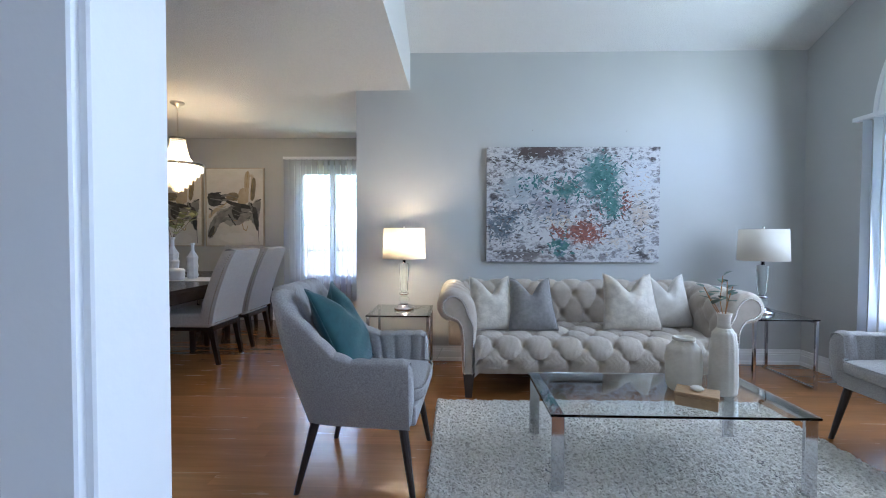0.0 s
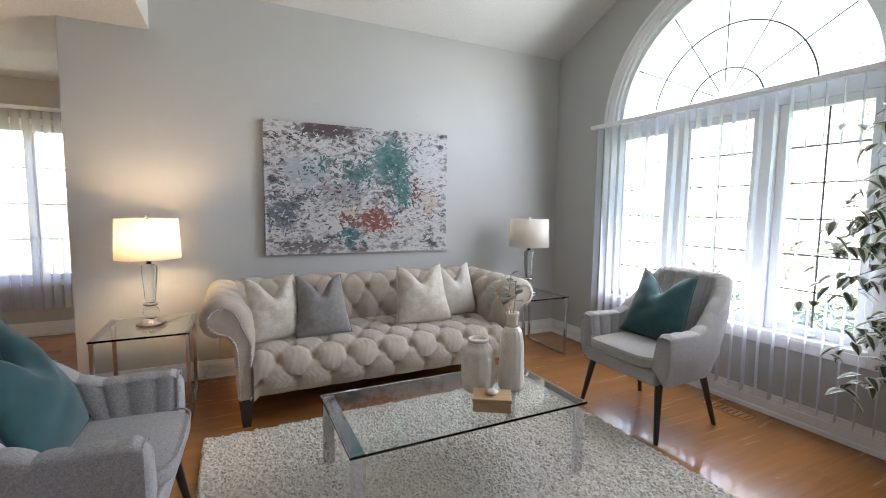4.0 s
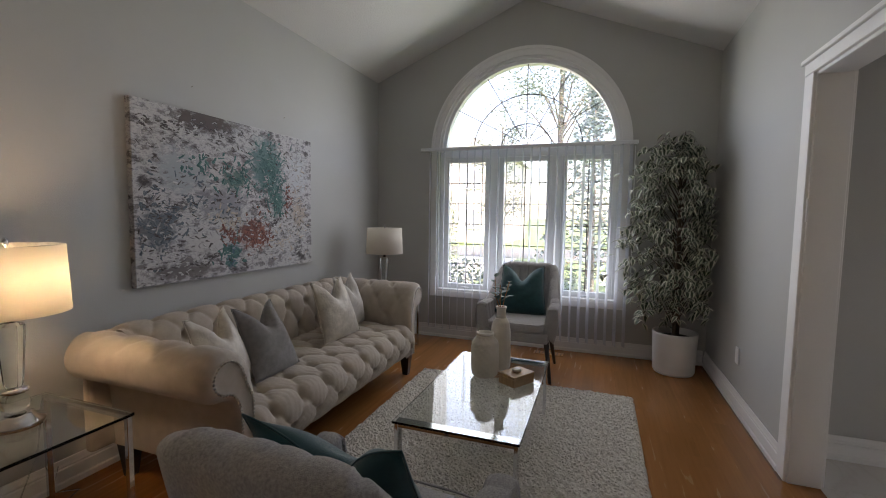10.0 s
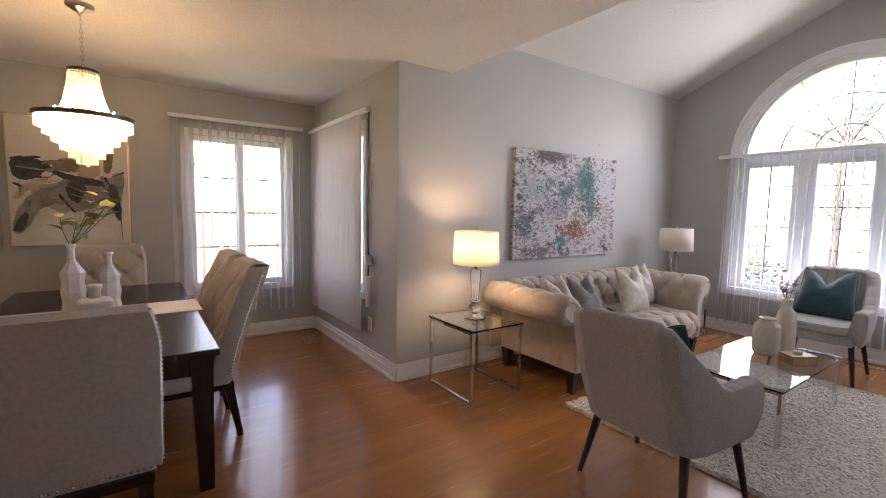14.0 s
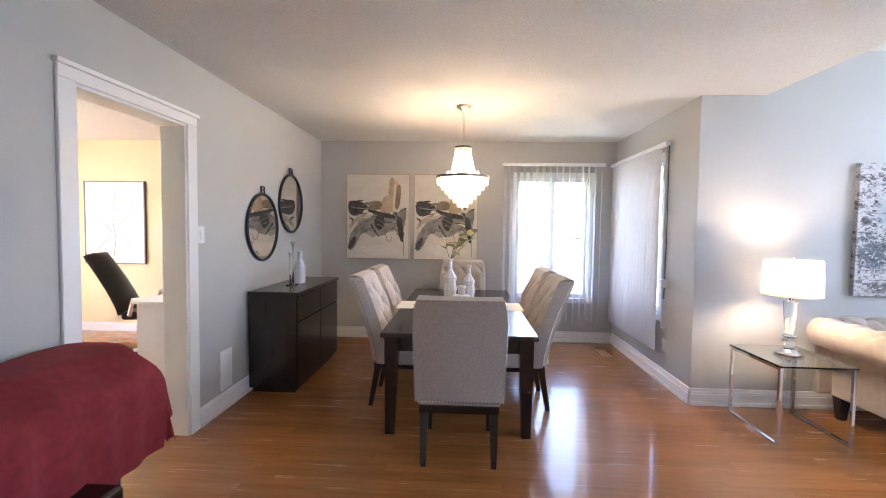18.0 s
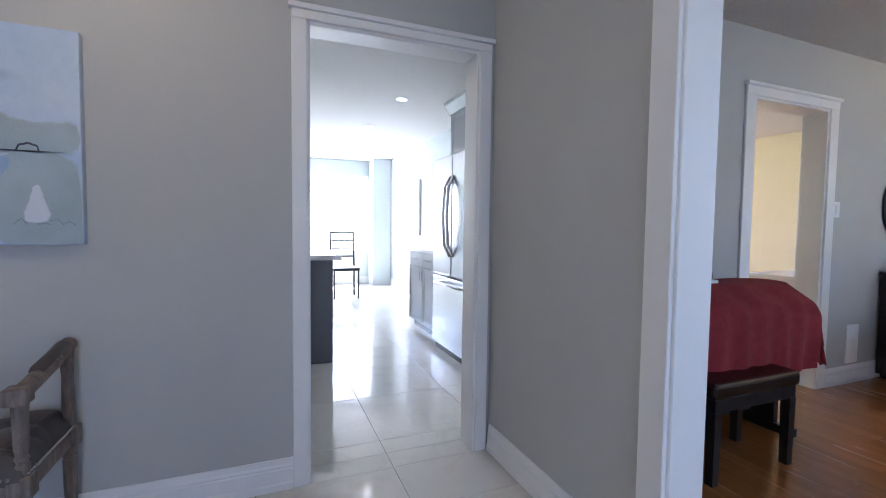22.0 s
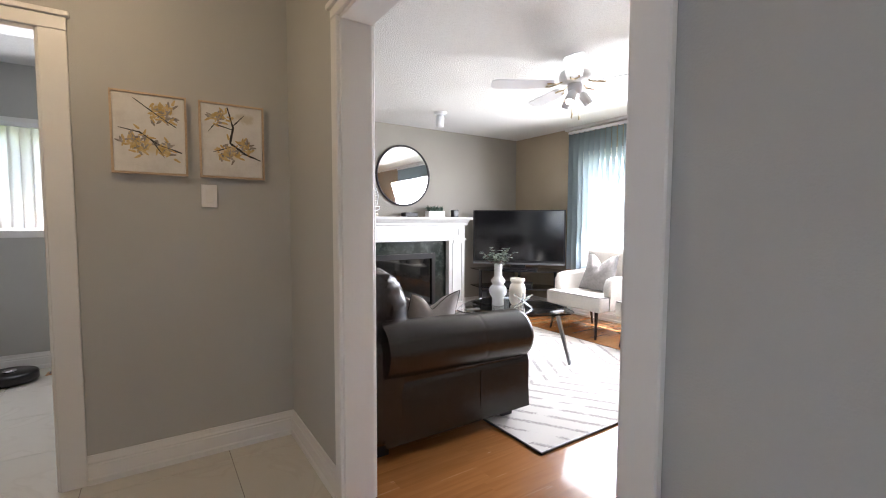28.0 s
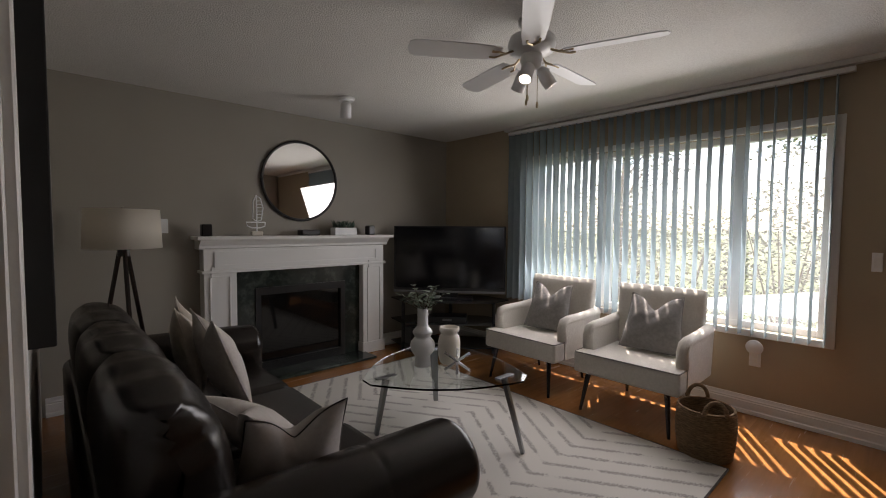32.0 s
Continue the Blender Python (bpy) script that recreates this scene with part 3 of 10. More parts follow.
        return px + (cx - px) * f, pz + (cz - pz) * f
    length = [0.0]
    for (ax, az), (bx, bz) in zip(prof, prof[1:]):
        length.append(length[-1] + math.hypot(bx - ax, bz - az))
    ys = [(-0.008, 0.46), (-0.012, 0.40), (-0.010, 0.30), (0.002, 0.14), (0.022, 0.04), (0.05, 0.0)] + [(0.05 + 0.77 * k / 48, 0.0) for k in range(1, 49)]
    for side in (0, 1):
        def skin(i, k):
            y, f = ys[i]
            px, pz = inset(k, f)
            s = length[k]
            h = 0.0
            if k < 60:
                s -= 0.184
                a, b2 = (s + 0.02) / 0.15, (y - 0.11) / P
                on = min(1, max(0, (y - 0.07) / 0.08)) * min(1, max(0, (0.60 - s) / 0.10)) * min(1, max(0, (s - 0.05) / 0.08))
                h = (0.030 * puff(a, b2, 0.26) - 0.026 * near_button(a, b2) - 0.022) * on
                if 1 < i < 16:
                    h += 0.005 * abs(math.sin(s * 62)) ** 0.6 * max(0, 1 - i / 14) * min(1, max(0, s / 0.15))
            qx, qz = prof[min(m - 1, k + 1)][0] - prof[max(0, k - 1)][0], prof[min(m - 1, k + 1)][1] - prof[max(0, k - 1)][1]
            q = math.hypot(qx, qz) or 1
            px, pz = px + qz / q * h, pz - qx / q * h
            return Vector(((W - px) if side else px, y, pz))
        bm = bmesh.new()
        rows = [[bm.verts.new(skin(i, k)) for k in range(m)] for i in range(len(ys))]
        for r0, r1 in zip(rows, rows[1:]):
            for k in range(m - 1):
                bm.faces.new((r0[k], r1[k], r1[k + 1], r0[k + 1]))
        part("arm", bm, M_SOFA, so, "rolled arm with buttons and a pleated scroll", True)
        outline = [inset(k, 0.46) for k in range(0, m)]
        face = bmesh.new()
        face.faces.new([face.verts.new(((W - a) if side else a, -0.0095, c)) for a, c in outline])
        part("scroll_panel", face, M_SOFA, so, "flat scroll-shaped front panel")
        pts, run = [], 0.0
        for k in range(m - 1):
            (ax, az), (bx, bz) = inset(k, 0.40), inset(k + 1, 0.40)
            L = math.hypot(bx - ax, bz - az)
            while run < L:
                f = run / L
                px, pz = ax + (bx - ax) * f, az + (bz - az) * f
                pts.append((((W - px) if side else px, -0.013, pz), (0, -1, 0)))
                run += 0.0165
            run -= L
        part("nailhead_trim", grommets(bmesh.new(), pts, 0.007), M_NAIL, so)["kind"] = "stuff"
        part("arm_back", box(*((W - 0.09, 0.78, 0.18, W + 0.10, 0.83, 0.72) if side else (-0.10, 0.78, 0.18, 0.09, 0.83, 0.72)), bevel=0.02, seg=3), M_SOFA, so)
    for x, y in ((0.055, 0.045), (W - 0.055, 0.045), (0.06, 0.75), (W - 0.06, 0.75)):
        part("leg", leg(x, y, 0.18, 0, 0, 0.08, 0.045), M_DARK, so, "black tapered leg")
        part("leg_foot", lathe([(0.024, 0.0), (0.027, 0.008), (0.024, 0.016)], 12, at=(x, y, 0)), M_DARK, so)
    return so


chesterfield()
for x, y, rz, lean, w, mat, lab, sd in (
        (0.715, 3.47, 14, -22, 0.39, M_CREAM, "cream metallic-flecked cushion on the tufted sofa", 1),
        (1.00, 3.44, 2, -26, 0.37, M_GREYCUSH, "plain grey cushion leaning on the tufted sofa", 2),
        (1.75, 3.50, -2, -20, 0.44, M_CREAM, "cream metallic-flecked cushion on the tufted sofa", 3),
        (2.08, 3.60, 6, -16, 0.39, M_PALECUSH, "pale cream cushion at the end of the tufted sofa", 4)):
    cushion("throw_cushion", lab, w, max(w, 0.42), 0.16, pose(x, y, 0.425, lean, 0, rz), mat, 0.13, sd, "cushion", "cushions on the tufted sofa")


# ---- living room: armchairs ----
def armchair(m):
    """Accent armchair with a channelled back; it faces local +x."""
    ch = thing("accent_armchair", "light grey boucle armchair with channelled back and black legs", "armchair", m, "armchairs in the living room")

    def blend(table, s):
        for (a, p), (b, q) in zip(table, table[1:]):
            if s <= b:
                f = (s - a) / (b - a)
                f = f * f * (3 - 2 * f) * 0.35 + f * 0.65
                return Vector(p) * (1 - f) + Vector(q) * f
        return Vector(table[-1][1])
    # half of the rim and of the lower edge, from the middle of the back to the front of an arm
    RIM = ((0.0, (-0.42, 0.0, 0.908)), (0.22, (-0.415, 0.20, 0.906)), (0.30, (-0.385, 0.262, 0.888)), (0.34, (-0.335, 0.283, 0.845)), (0.62, (-0.085, 0.322, 0.632)), (0.70, (-0.01, 0.328, 0.606)), (0.93, (0.215, 0.335, 0.612)), (1.0, (0.262, 0.335, 0.592)))
    LOW = ((0.0, (-0.235, 0.0, 0.315)), (0.22, (-0.235, 0.19, 0.315)), (0.32, (-0.205, 0.262, 0.315)), (0.42, (-0.13, 0.285, 0.315)), (0.70, (0.03, 0.297, 0.315)), (1.0, (0.262, 0.305, 0.315)))

    def edge(table, w):
        p = blend(table, abs(w))
        return Vector((p.x, p.y * (1 if w >= 0 else -1), p.z))

    def inward(w):
        a = min(1, max(0, (abs(w) - 0.16) / 0.26)) * math.pi / 2
        return Vector((math.cos(a), -math.sin(a) * (1 if w >= 0 else -1), 0))

    def shell(u, v):
        w = 2 * u - 1
        r, l, n = edge(RIM, w), edge(LOW, w), inward(w)
        t = 0.085 if abs(w) > 0.55 else 0.085 + 0.03 * (1 - abs(w) / 0.55)
        k = v * 12
        if k < 5:
            p = l + (r - l) * (k / 5 * 0.93)
            p += -n * 0.018 * math.sin(math.pi * k / 5)
        elif k < 7:
            a = (k - 5) / 2 * math.pi
            dip = 0.012 * (1 - abs(math.sin(w * 36)) ** 0.5) * math.sin(a * 0.5)
            p = l + (r - l) * 0.93 + Vector((0, 0, (r.z - l.z) * 0.07 * math.sin(a) - dip)) + n * t * (1 - math.cos(a)) / 2
        else:
            f = (k - 7) / 5
            q = l + (r - l) * 0.93 + n * t
            low = Vector((l.x, l.y, 0.40)) + n * t
            groove = 0.017 * (1 - abs(math.sin(w * 36)) ** 0.5) * min(1, 0.6 + f * 4)
            p = q + (low - q) * f - n * groove
        e = max(0, abs(w) - 0.965) / 0.035
        p.x -= 0.025 * e * e * (1 if k < 5 or k > 7 else 1.3)
        return p
    part("back_shell", surface(shell, 300, 60), M_CHAIR, ch, "wraparound back and arms with stitched channels", True)
    for q in (0, 1):
        ring = [shell(q, j / 60) for j in range(61)]
        bm = bmesh.new()
        outer = [bm.verts.new(p) for p in ring]
        mid = sum(ring, Vector()) / len(ring)
        inner = [bm.verts.new(p + (mid - p) * 0.16 + Vector((0.016, 0, 0))) for p in ring]
        hub = bm.verts.new(mid + Vector((0.02, 0, 0)))
        n = len(ring)
        for a in range(n):
            c = (a + 1) % n
            bm.faces.new((outer[a], outer[c], inner[c], inner[a]))
            bm.faces.new((inner[a], inner[c], hub))
        part("arm_front", bm, M_CHAIR, ch, smooth=True)

    def cush(u, v):
        a = 2 * math.pi * u
        ca, sa = math.cos(a), math.sin(a)
        r = (abs(ca) ** 6 + abs(sa) ** 6) ** (-1 / 6)
        k = math.sin(math.pi * v)
        zz = -math.cos(math.pi * v)
        rr = r * min(1, k ** 0.22 if k > 0 else 0)
        return Vector((0.035 + 0.262 * rr * ca, 0.243 * rr * sa, 0.432 + (0.040 + 0.016 * max(0, 1 - rr ** 2)) * (abs(zz) ** 0.6 * (1 if zz > 0 else -1))))
    seat = part("seat_cushion", surface(cush, 64, 22, True), M_CHAIR, ch, "loose seat cushion", True)
    seam = [cush(k / 64, 0.5) + Vector((0, 0, 0.034)) for k in range(65)]
    part("piping", tube(seam, 0.004, 5), M_CHAIR, seat, smooth=True)
    part("seat_base", box(-0.21, -0.262, 0.313, 0.266, 0.262, 0.395, bevel=0.012, seg=3), M_CHAIR, ch)
    for x, y, dx, dy in ((0.205, 0.245, 0.055, 0.045), (0.205, -0.245, 0.055, -0.045), (-0.185, 0.225, -0.075, 0.045), (-0.185, -0.225, -0.075, -0.045)):
        part("leg", leg(x, y, 0.32, dx, dy, 0.044, 0.026, False), M_DARK, ch, "black tapered leg")
    return ch


arm1 = armchair(pose(-0.005, 2.31, 0, 0, 0, -3))
copy_thing(arm1, pose(2.79, 2.39, 0, 0, 0, 179))
cushion("throw_cushion", "teal velvet cushion on a grey armchair", 0.46, 0.46, 0.18, pose(-0.03, 2.29, 0.478, -28, 0, 88), M_TEAL, 0.13, 7, "cushion")
cushion("throw_cushion", "teal velvet cushion on a grey armchair", 0.44, 0.44, 0.17, pose(2.79, 2.40, 0.478, -24, 0, 270 + 2), M_TEAL, 0.13, 8, "cushion")


# ---- living room: tables and lamps ----
def glass_table(name, label, x0, y0, x1, y1, h, bar, sides, group=""):
    """A glass top on two square hoops of chrome bar; sides 'x': the hoops stand at both x ends."""
    tb = thing(name, label, "table", pose((x0 + x1) / 2, (y0 + y1) / 2, 0), group)
    w, d = (x1 - x0) / 2, (y1 - y0) / 2
    t = 0.012
    g = part("glass_top", box(-w, -d, h - t, w, d, h, bevel=0.002, seg=1), M_GLASS, tb, "clear glass top with green edges")
    bw, bt = bar
    for q in (-1, 1):
        if sides == "x":
            a, b = q * w * 0.985, q * (w * 0.985 - bw)
            part("hoop_post", box(a, -d + 0.01, 0, b, -d + 0.01 + bt, h - t - 0.001, bevel=0.002, seg=1), M_CHROME, tb)
            part("hoop_post", box(a, d - 0.01, 0, b, d - 0.01 - bt, h - t - 0.001, bevel=0.002, seg=1), M_CHROME, tb)
            part("hoop_foot", box(a, -d + 0.01 + bt, 0, b, d - 0.01 - bt, bt, bevel=0.002, seg=1), M_CHROME, tb)
            part("hoop_bar", box(a, -d + 0.01 + bt, h - t - bt, b, d - 0.01 - bt, h - t - 0.001, bevel=0.002, seg=1), M_CHROME, tb)
    return tb


glass_table("coffee_table", "rectangular glass coffee table on chrome hoops", 0.825, 2.06, 1.97, 2.66, 0.365, (0.055, 0.018), "x")
for x0, y0, x1, y1, lab in ((-0.27, 3.49, 0.22, 4.04, "small glass side table on chrome frame beside the sofa"), (2.62, 3.46, 3.10, 4.02, "small glass side table on chrome frame in the window corner")):
    glass_table("side_table", lab, x0, y0, x1, y1, 0.528, (0.022, 0.02), "x", "side tables beside the sofa")


def table_lamp(m, label):
    lp = thing("table_lamp", label, "lamp", m, "table lamps beside the sofa")
    part("base", lathe([(0.085, 0), (0.085, 0.018), (0.06, 0.026), (0.055, 0.04), (0.03, 0.05)], 32), M_CHROME, lp, "round chrome base", True)
    part("crystal_ball", lathe([(0.022, 0.05), (0.040, 0.065), (0.047, 0.085), (0.040, 0.105), (0.022, 0.12)], 20), M_GLASS, lp, "clear crystal ball", True)
    part("collar", lathe([(0.030, 0.12), (0.042, 0.127), (0.042, 0.137), (0.024, 0.145)], 20), M_CHROME, lp, smooth=True)
    part("crystal_column", lathe([(0.024, 0.145), (0.030, 0.16), (0.044, 0.35), (0.044, 0.375), (0.018, 0.385)], 8), M_GLASS, lp, "faceted tapering crystal column")
    part("neck", lathe([(0.014, 0.385), (0.014, 0.47), (0.02, 0.475), (0.02, 0.50), (0.008, 0.50)], 14), M_CHROME, lp, smooth=True)
    bm = bmesh.new()
    n = 48
    ring = []
    for r, z in ((0.178, 0.420), (0.168, 0.668), (0.1655, 0.668), (0.1755, 0.420)):
        ring.append([bm.verts.new((r * math.cos(2 * math.pi * k / n), r * math.sin(2 * math.pi * k / n), z)) for k in range(n)])
    for i in range(4):
        a, b = ring[i], ring[(i + 1) % 4]
        for k in range(n):
            bm.faces.new((a[k], a[(k + 1) % n], b[(k + 1) % n], b[k]))
    part("shade", bm, M_SHADE, lp, "white drum shade", True)
    part("finial", lathe([(0.004, 0.66), (0.011, 0.672), (0.009, 0.686), (0.003, 0.695)], 10), M_CHROME, lp, smooth=True)
    part("spider", tube([(-0.167, 0, 0.658), (0, 0, 0.655), (0.167, 0, 0.658)], 0.002, 6), M_CHROME, lp)
    part("bulb", lathe([(0.012, 0.50), (0.03, 0.53), (0.03, 0.56), (0.01, 0.585)], 14), M_CERAMIC, lp, smooth=True)
    return lp


table_lamp(pose(-0.01, 3.79, 0.529), "lit crystal table lamp with white drum shade on side table")
table_lamp(pose(2.87, 3.75, 0.529), "unlit crystal table lamp with white drum shade on side table")

tagged(part("lamp_cord", tube([(0.08, 3.82, 0.532), (0.14, 3.92, 0.535), (0.20, 4.03, 0.50), (0.2, 4.09, 0.25), (0.10, 4.08, 0.02), (0.22, 4.0, 0.006), (0.34, 4.06, 0.006), (0.25, 4.10, 0.03), (0.3, 4.14, 0.12)], 0.003, 6), M_GLASS), "thin clear lamp cord trailing to the floor", "cord")


def ribbed(profile, n, ribs, depth):
    """A turned vase with carved ridges."""
    bm = bmesh.new()
    rings = [[bm.verts.new(((r + depth * (math.cos(ribs * 2 * math.pi * k / n + 3 * z / 0.02) * (i % 2)) ) * math.cos(2 * math.pi * k / n), (r + depth * (math.cos(ribs * 2 * math.pi * k / n) * (i % 2))) * math.sin(2 * math.pi * k / n), z)) for k in range(n)] for i, (r, z) in enumerate(profile)]
    for a, b in zip(rings, rings[1:]):
        for k in range(n):
            bm.faces.new((a[k], a[(k + 1) % n], b[(k + 1) % n], b[k]))
    bm.faces.new(rings[0][::-1])
    bm.faces.new(rings[-1])
    return bm


def steps(pairs, n=30):
    """Fills a coarse profile to n rings."""
    out = []
    zs = [z for _, z in pairs]
    for i in range(n + 1):
        z = zs[0] + (zs[-1] - zs[0]) * i / n
        for (r0, z0), (r1, z1) in zip(pairs, pairs[1:]):
            if z0 <= z <= z1 + 1e-9:
                out.append((r0 + (r1 - r0) * (z - z0) / max(1e-9, z1 - z0), z))
                break
    return out


v1 = thing("ceramic_vase", "squat white ceramic vase with carved ridges on coffee table", "vase", pose(1.56, 2.40, 0.366))
part("body", ribbed(steps([(0.060, 0), (0.075, 0.012), (0.082, 0.05), (0.084, 0.17), (0.078, 0.21), (0.055, 0.235), (0.048, 0.25)], 34), 48, 12, 0.0035), M_CERAMIC, v1, smooth=True)
part("rim", lathe([(0.047, 0.248), (0.053, 0.252), (0.053, 0.264), (0.043, 0.266), (0.038, 0.24), (0.036, 0.20)], 32), M_CERAMIC, v1, smooth=True)
# a dark disc stands in for the shade down the vase's throat
part("mouth_shade", lathe([(0.0365, 0.241), (0.034, 0.243)], 24), M_DARK, v1, "dark disc put in for the shade inside")
v2 = thing("ceramic_bottle", "tall white ceramic bottle vase with carved ridges on coffee table", "vase", pose(1.72, 2.34, 0.366))
part("body", ribbed(steps([(0.050, 0), (0.062, 0.012), (0.064, 0.06), (0.060, 0.24), (0.050, 0.30), (0.032, 0.325)], 40), 48, 14, 0.0035), M_CERAMIC, v2, smooth=True)
part("neck", lathe([(0.032, 0.324), (0.029, 0.34), (0.029, 0.375), (0.034, 0.39), (0.034, 0.396), (0.024, 0.396), (0.022, 0.35)], 28), M_CERAMIC, v2, smooth=True)


def leaf_blade(bm, base, direction, length, width, up=Vector((0, 0, 1)), curl=0.2, tip=0.5):
    """One leaf as a bent, pointed blade of eight faces."""
    d = Vector(direction).normalized()
    s = d.cross(up)
    s = s.normalized() if s.length > 1e-4 else Vector((1, 0, 0))
    n = s.cross(d)
    rows = []
    for k in range(5):
        f = k / 4
        wdt = width * math.sin(math.pi * min(1, max(0.03, f ** (0.6 + tip * 0.6)))) * 0.5 if 0 < k < 4 else 0.0008
        c = Vector(base) + d * length * f - n * curl * length * f * f
        rows.append([bm.verts.new(c - s * wdt + n * wdt * 0.25), bm.verts.new(c), bm.verts.new(c + s * wdt + n * wdt * 0.25)])
    for a, b in zip(rows, rows[1:]):
        bm.faces.new((a[0], a[1], b[1], b[0]))
        bm.faces.new((a[1], a[2], b[2], b[1]))
    return bm


def sprig(parent, tops, rng, leaf_len, mat, stem_mat, base=(0, 0, 0)):
    for p in tops:
        mid = [base[i] + (p[i] - base[i]) * 0.5 + rng.uniform(-0.012, 0.012) for i in range(3)]
        part("stem", tube([base, mid, p], 0.0022, 5), stem_mat, parent)
        for k in range(4):
            f = 0.55 + 0.15 * k
            q = [mid[i] + (p[i] - mid[i]) * (f * 2 - 1) if f > 0.5 else base[i] for i in range(3)]
            a = rng.uniform(0, 6.28)
            bm = bmesh.new()
            leaf_blade(bm, q, (math.cos(a), math.sin(a), rng.uniform(0.1, 0.8)), leaf_len * rng.uniform(0.8, 1.2), leaf_len * 0.7, curl=rng.uniform(0, 0.4))
            part("leaf", bm, mat, parent, smooth=True)


rng = random.Random(5)
eu = thing("eucalyptus_sprig", "grey-green eucalyptus sprig standing in a bottle vase", "plant", pose(1.72, 2.34, 0.72))
sprig(eu, [(-0.07, 0.03, 0.14), (-0.02, -0.05, 0.20), (0.05, 0.02, 0.17), (0.02, 0.05, 0.22), (-0.11, -0.02, 0.17)], rng, 0.055, M_LEAF, M_OAKRAIL)
bx = thing("wooden_box", "light wooden box with a white stone knob on coffee table", "box", pose(1.52, 2.20, 0.366, 0, 0, -32))
part("body", box(-0.085, -0.06, 0, 0.085, 0.06, 0.045, bevel=0.003), M_LIGHTWOOD, bx)
part("lid", box(-0.088, -0.063, 0.047, 0.088, 0.063, 0.062, bevel=0.003), M_LIGHTWOOD, bx)
part("knob_stone", lathe([(0.012, 0.062), (0.026, 0.068), (0.029, 0.075), (0.02, 0.082), (0.006, 0.085)], 16), M_CERAMIC, bx, "rounded white stone knob", True)


# ---- shag rug ----
def shag(x0, y0, x1, y1, cell, high):
    nx, ny = int((x1 - x0) / cell), int((y1 - y0) / cell)
    rs = np.random.RandomState(3)
    base = rs.rand(nx + 1, ny + 1)
    co = np.zeros((nx + 1, ny + 1, 3))
    gx, gy = np.meshgrid(np.arange(nx + 1), np.arange(ny + 1), indexing="ij")
    wave = 0.5 + 0.25 * np.sin(gx * 0.44 + 1.9 * np.sin(gy * 0.37)) + 0.25 * np.sin(gy * 0.51 + 2.3 * np.sin(gx * 0.29))
    h = high * (0.45 + 0.25 * wave + 0.5 * base)
    edge = np.minimum(np.minimum(gx, nx - gx), np.minimum(gy, ny - gy))
    h = np.where(edge == 0, 0.001, h)
    co[..., 0] = x0 + gx * cell + (rs.rand(nx + 1, ny + 1) - 0.5) * cell * 1.2
    co[..., 1] = y0 + gy * cell + (rs.rand(nx + 1, ny + 1) - 0.5) * cell * 1.2
    co[..., 2] = h
    idx = np.arange((nx + 1) * (ny + 1)).reshape(nx + 1, ny + 1)
    faces = np.stack([idx[:-1, :-1], idx[1:, :-1], idx[1:, 1:], idx[:-1, 1:]], -1).reshape(-1, 4)
    me = bpy.data.meshes.new("shag_rug")
    me.from_pydata(co.reshape(-1, 3).tolist(), [], faces.tolist())
    me.materials.append(M_RUG)
    return new("shag_rug", me)


tagged(shag(0.29, 1.50, 2.45, 3.15, 0.0088, 0.026), "thick cream shag rug under the coffee table", "rug")

# ---- paintings ----
def canvas(name, label, mat, m, w, h, d=0.035, frame_mat=None, fw=0.012):
    """A canvas; local x to the right, z up from its lower left corner, its front at local y = 0, back on the wall at y = d."""
    cv = thing(name, label, "painting", m)
    part("canvas", box(0, 0, 0, w, d, h, bevel=0.003, seg=1), mat, cv)
    if frame_mat:
        for a in ((-fw, -0.006, -fw, 0, d, h + fw), (w, -0.006, -fw, w + fw, d, h + fw), (0, -0.006, -fw, w, d, 0), (0, -0.006, h, w, d, h + fw)):
            part("frame", box(*a), frame_mat, cv, "narrow frame moulding")
    return cv


M_ART1 = painting_material("abstract_canvas", [(0.37, (0.05, 0.042, 0.042)), (0.43, (0.20, 0.185, 0.19)), (0.465, (0.42, 0.41, 0.415)), (0.51, (0.58, 0.565, 0.56)), (0.55, (0.42, 0.415, 0.43)), (0.60, (0.16, 0.145, 0.15)), (0.70, (0.42, 0.385, 0.36))], 7.0,
    [((0.30, 0, 0.66), (0.36, 1, 0.26), (0.36, 0.39, 0.41), 0.78), ((0.60, 0, 0.48), (0.44, 1, 0.26), (0.27, 0.265, 0.29), 0.84), ((1.34, 0, 0.74), (0.30, 1, 0.34), (0.50, 0.52, 0.55), 0.80), ((0.50, 0, 0.22), (0.40, 1, 0.18), (0.52, 0.505, 0.50), 0.86),
     ((1.00, 0, 0.76), (0.26, 1, 0.30), (0.10, 0.20, 0.20), 0.66), ((1.02, 0, 0.72), (0.22, 1, 0.26), (0.025, 0.115, 0.11), 0.80), ((0.70, 0, 0.64), (0.20, 1, 0.14), (0.09, 0.17, 0.15), 0.76), ((1.10, 0, 0.50), (0.14, 1, 0.18), (0.05, 0.17, 0.15), 0.76),
     ((0.87, 0, 0.26), (0.22, 1, 0.17), (0.30, 0.10, 0.065), 0.68), ((0.66, 0, 0.13), (0.11, 1, 0.16), (0.05, 0.13, 0.17), 0.74), ((0.48, 0, 0.98), (0.42, 1, 0.13), (0.085, 0.06, 0.055), 0.72), ((0.14, 0, 0.32), (0.24, 1, 0.22), (0.12, 0.14, 0.16), 0.78), ((0.30, 0, 0.06), (0.5, 1, 0.10), (0.16, 0.14, 0.14), 0.80), ((1.36, 0, 0.42), (0.18, 1, 0.20), (0.46, 0.38, 0.32), 0.80)], 1.0, (0.8, 1, 1.5), soft=0.22, gain=0.7, fine=2.8)
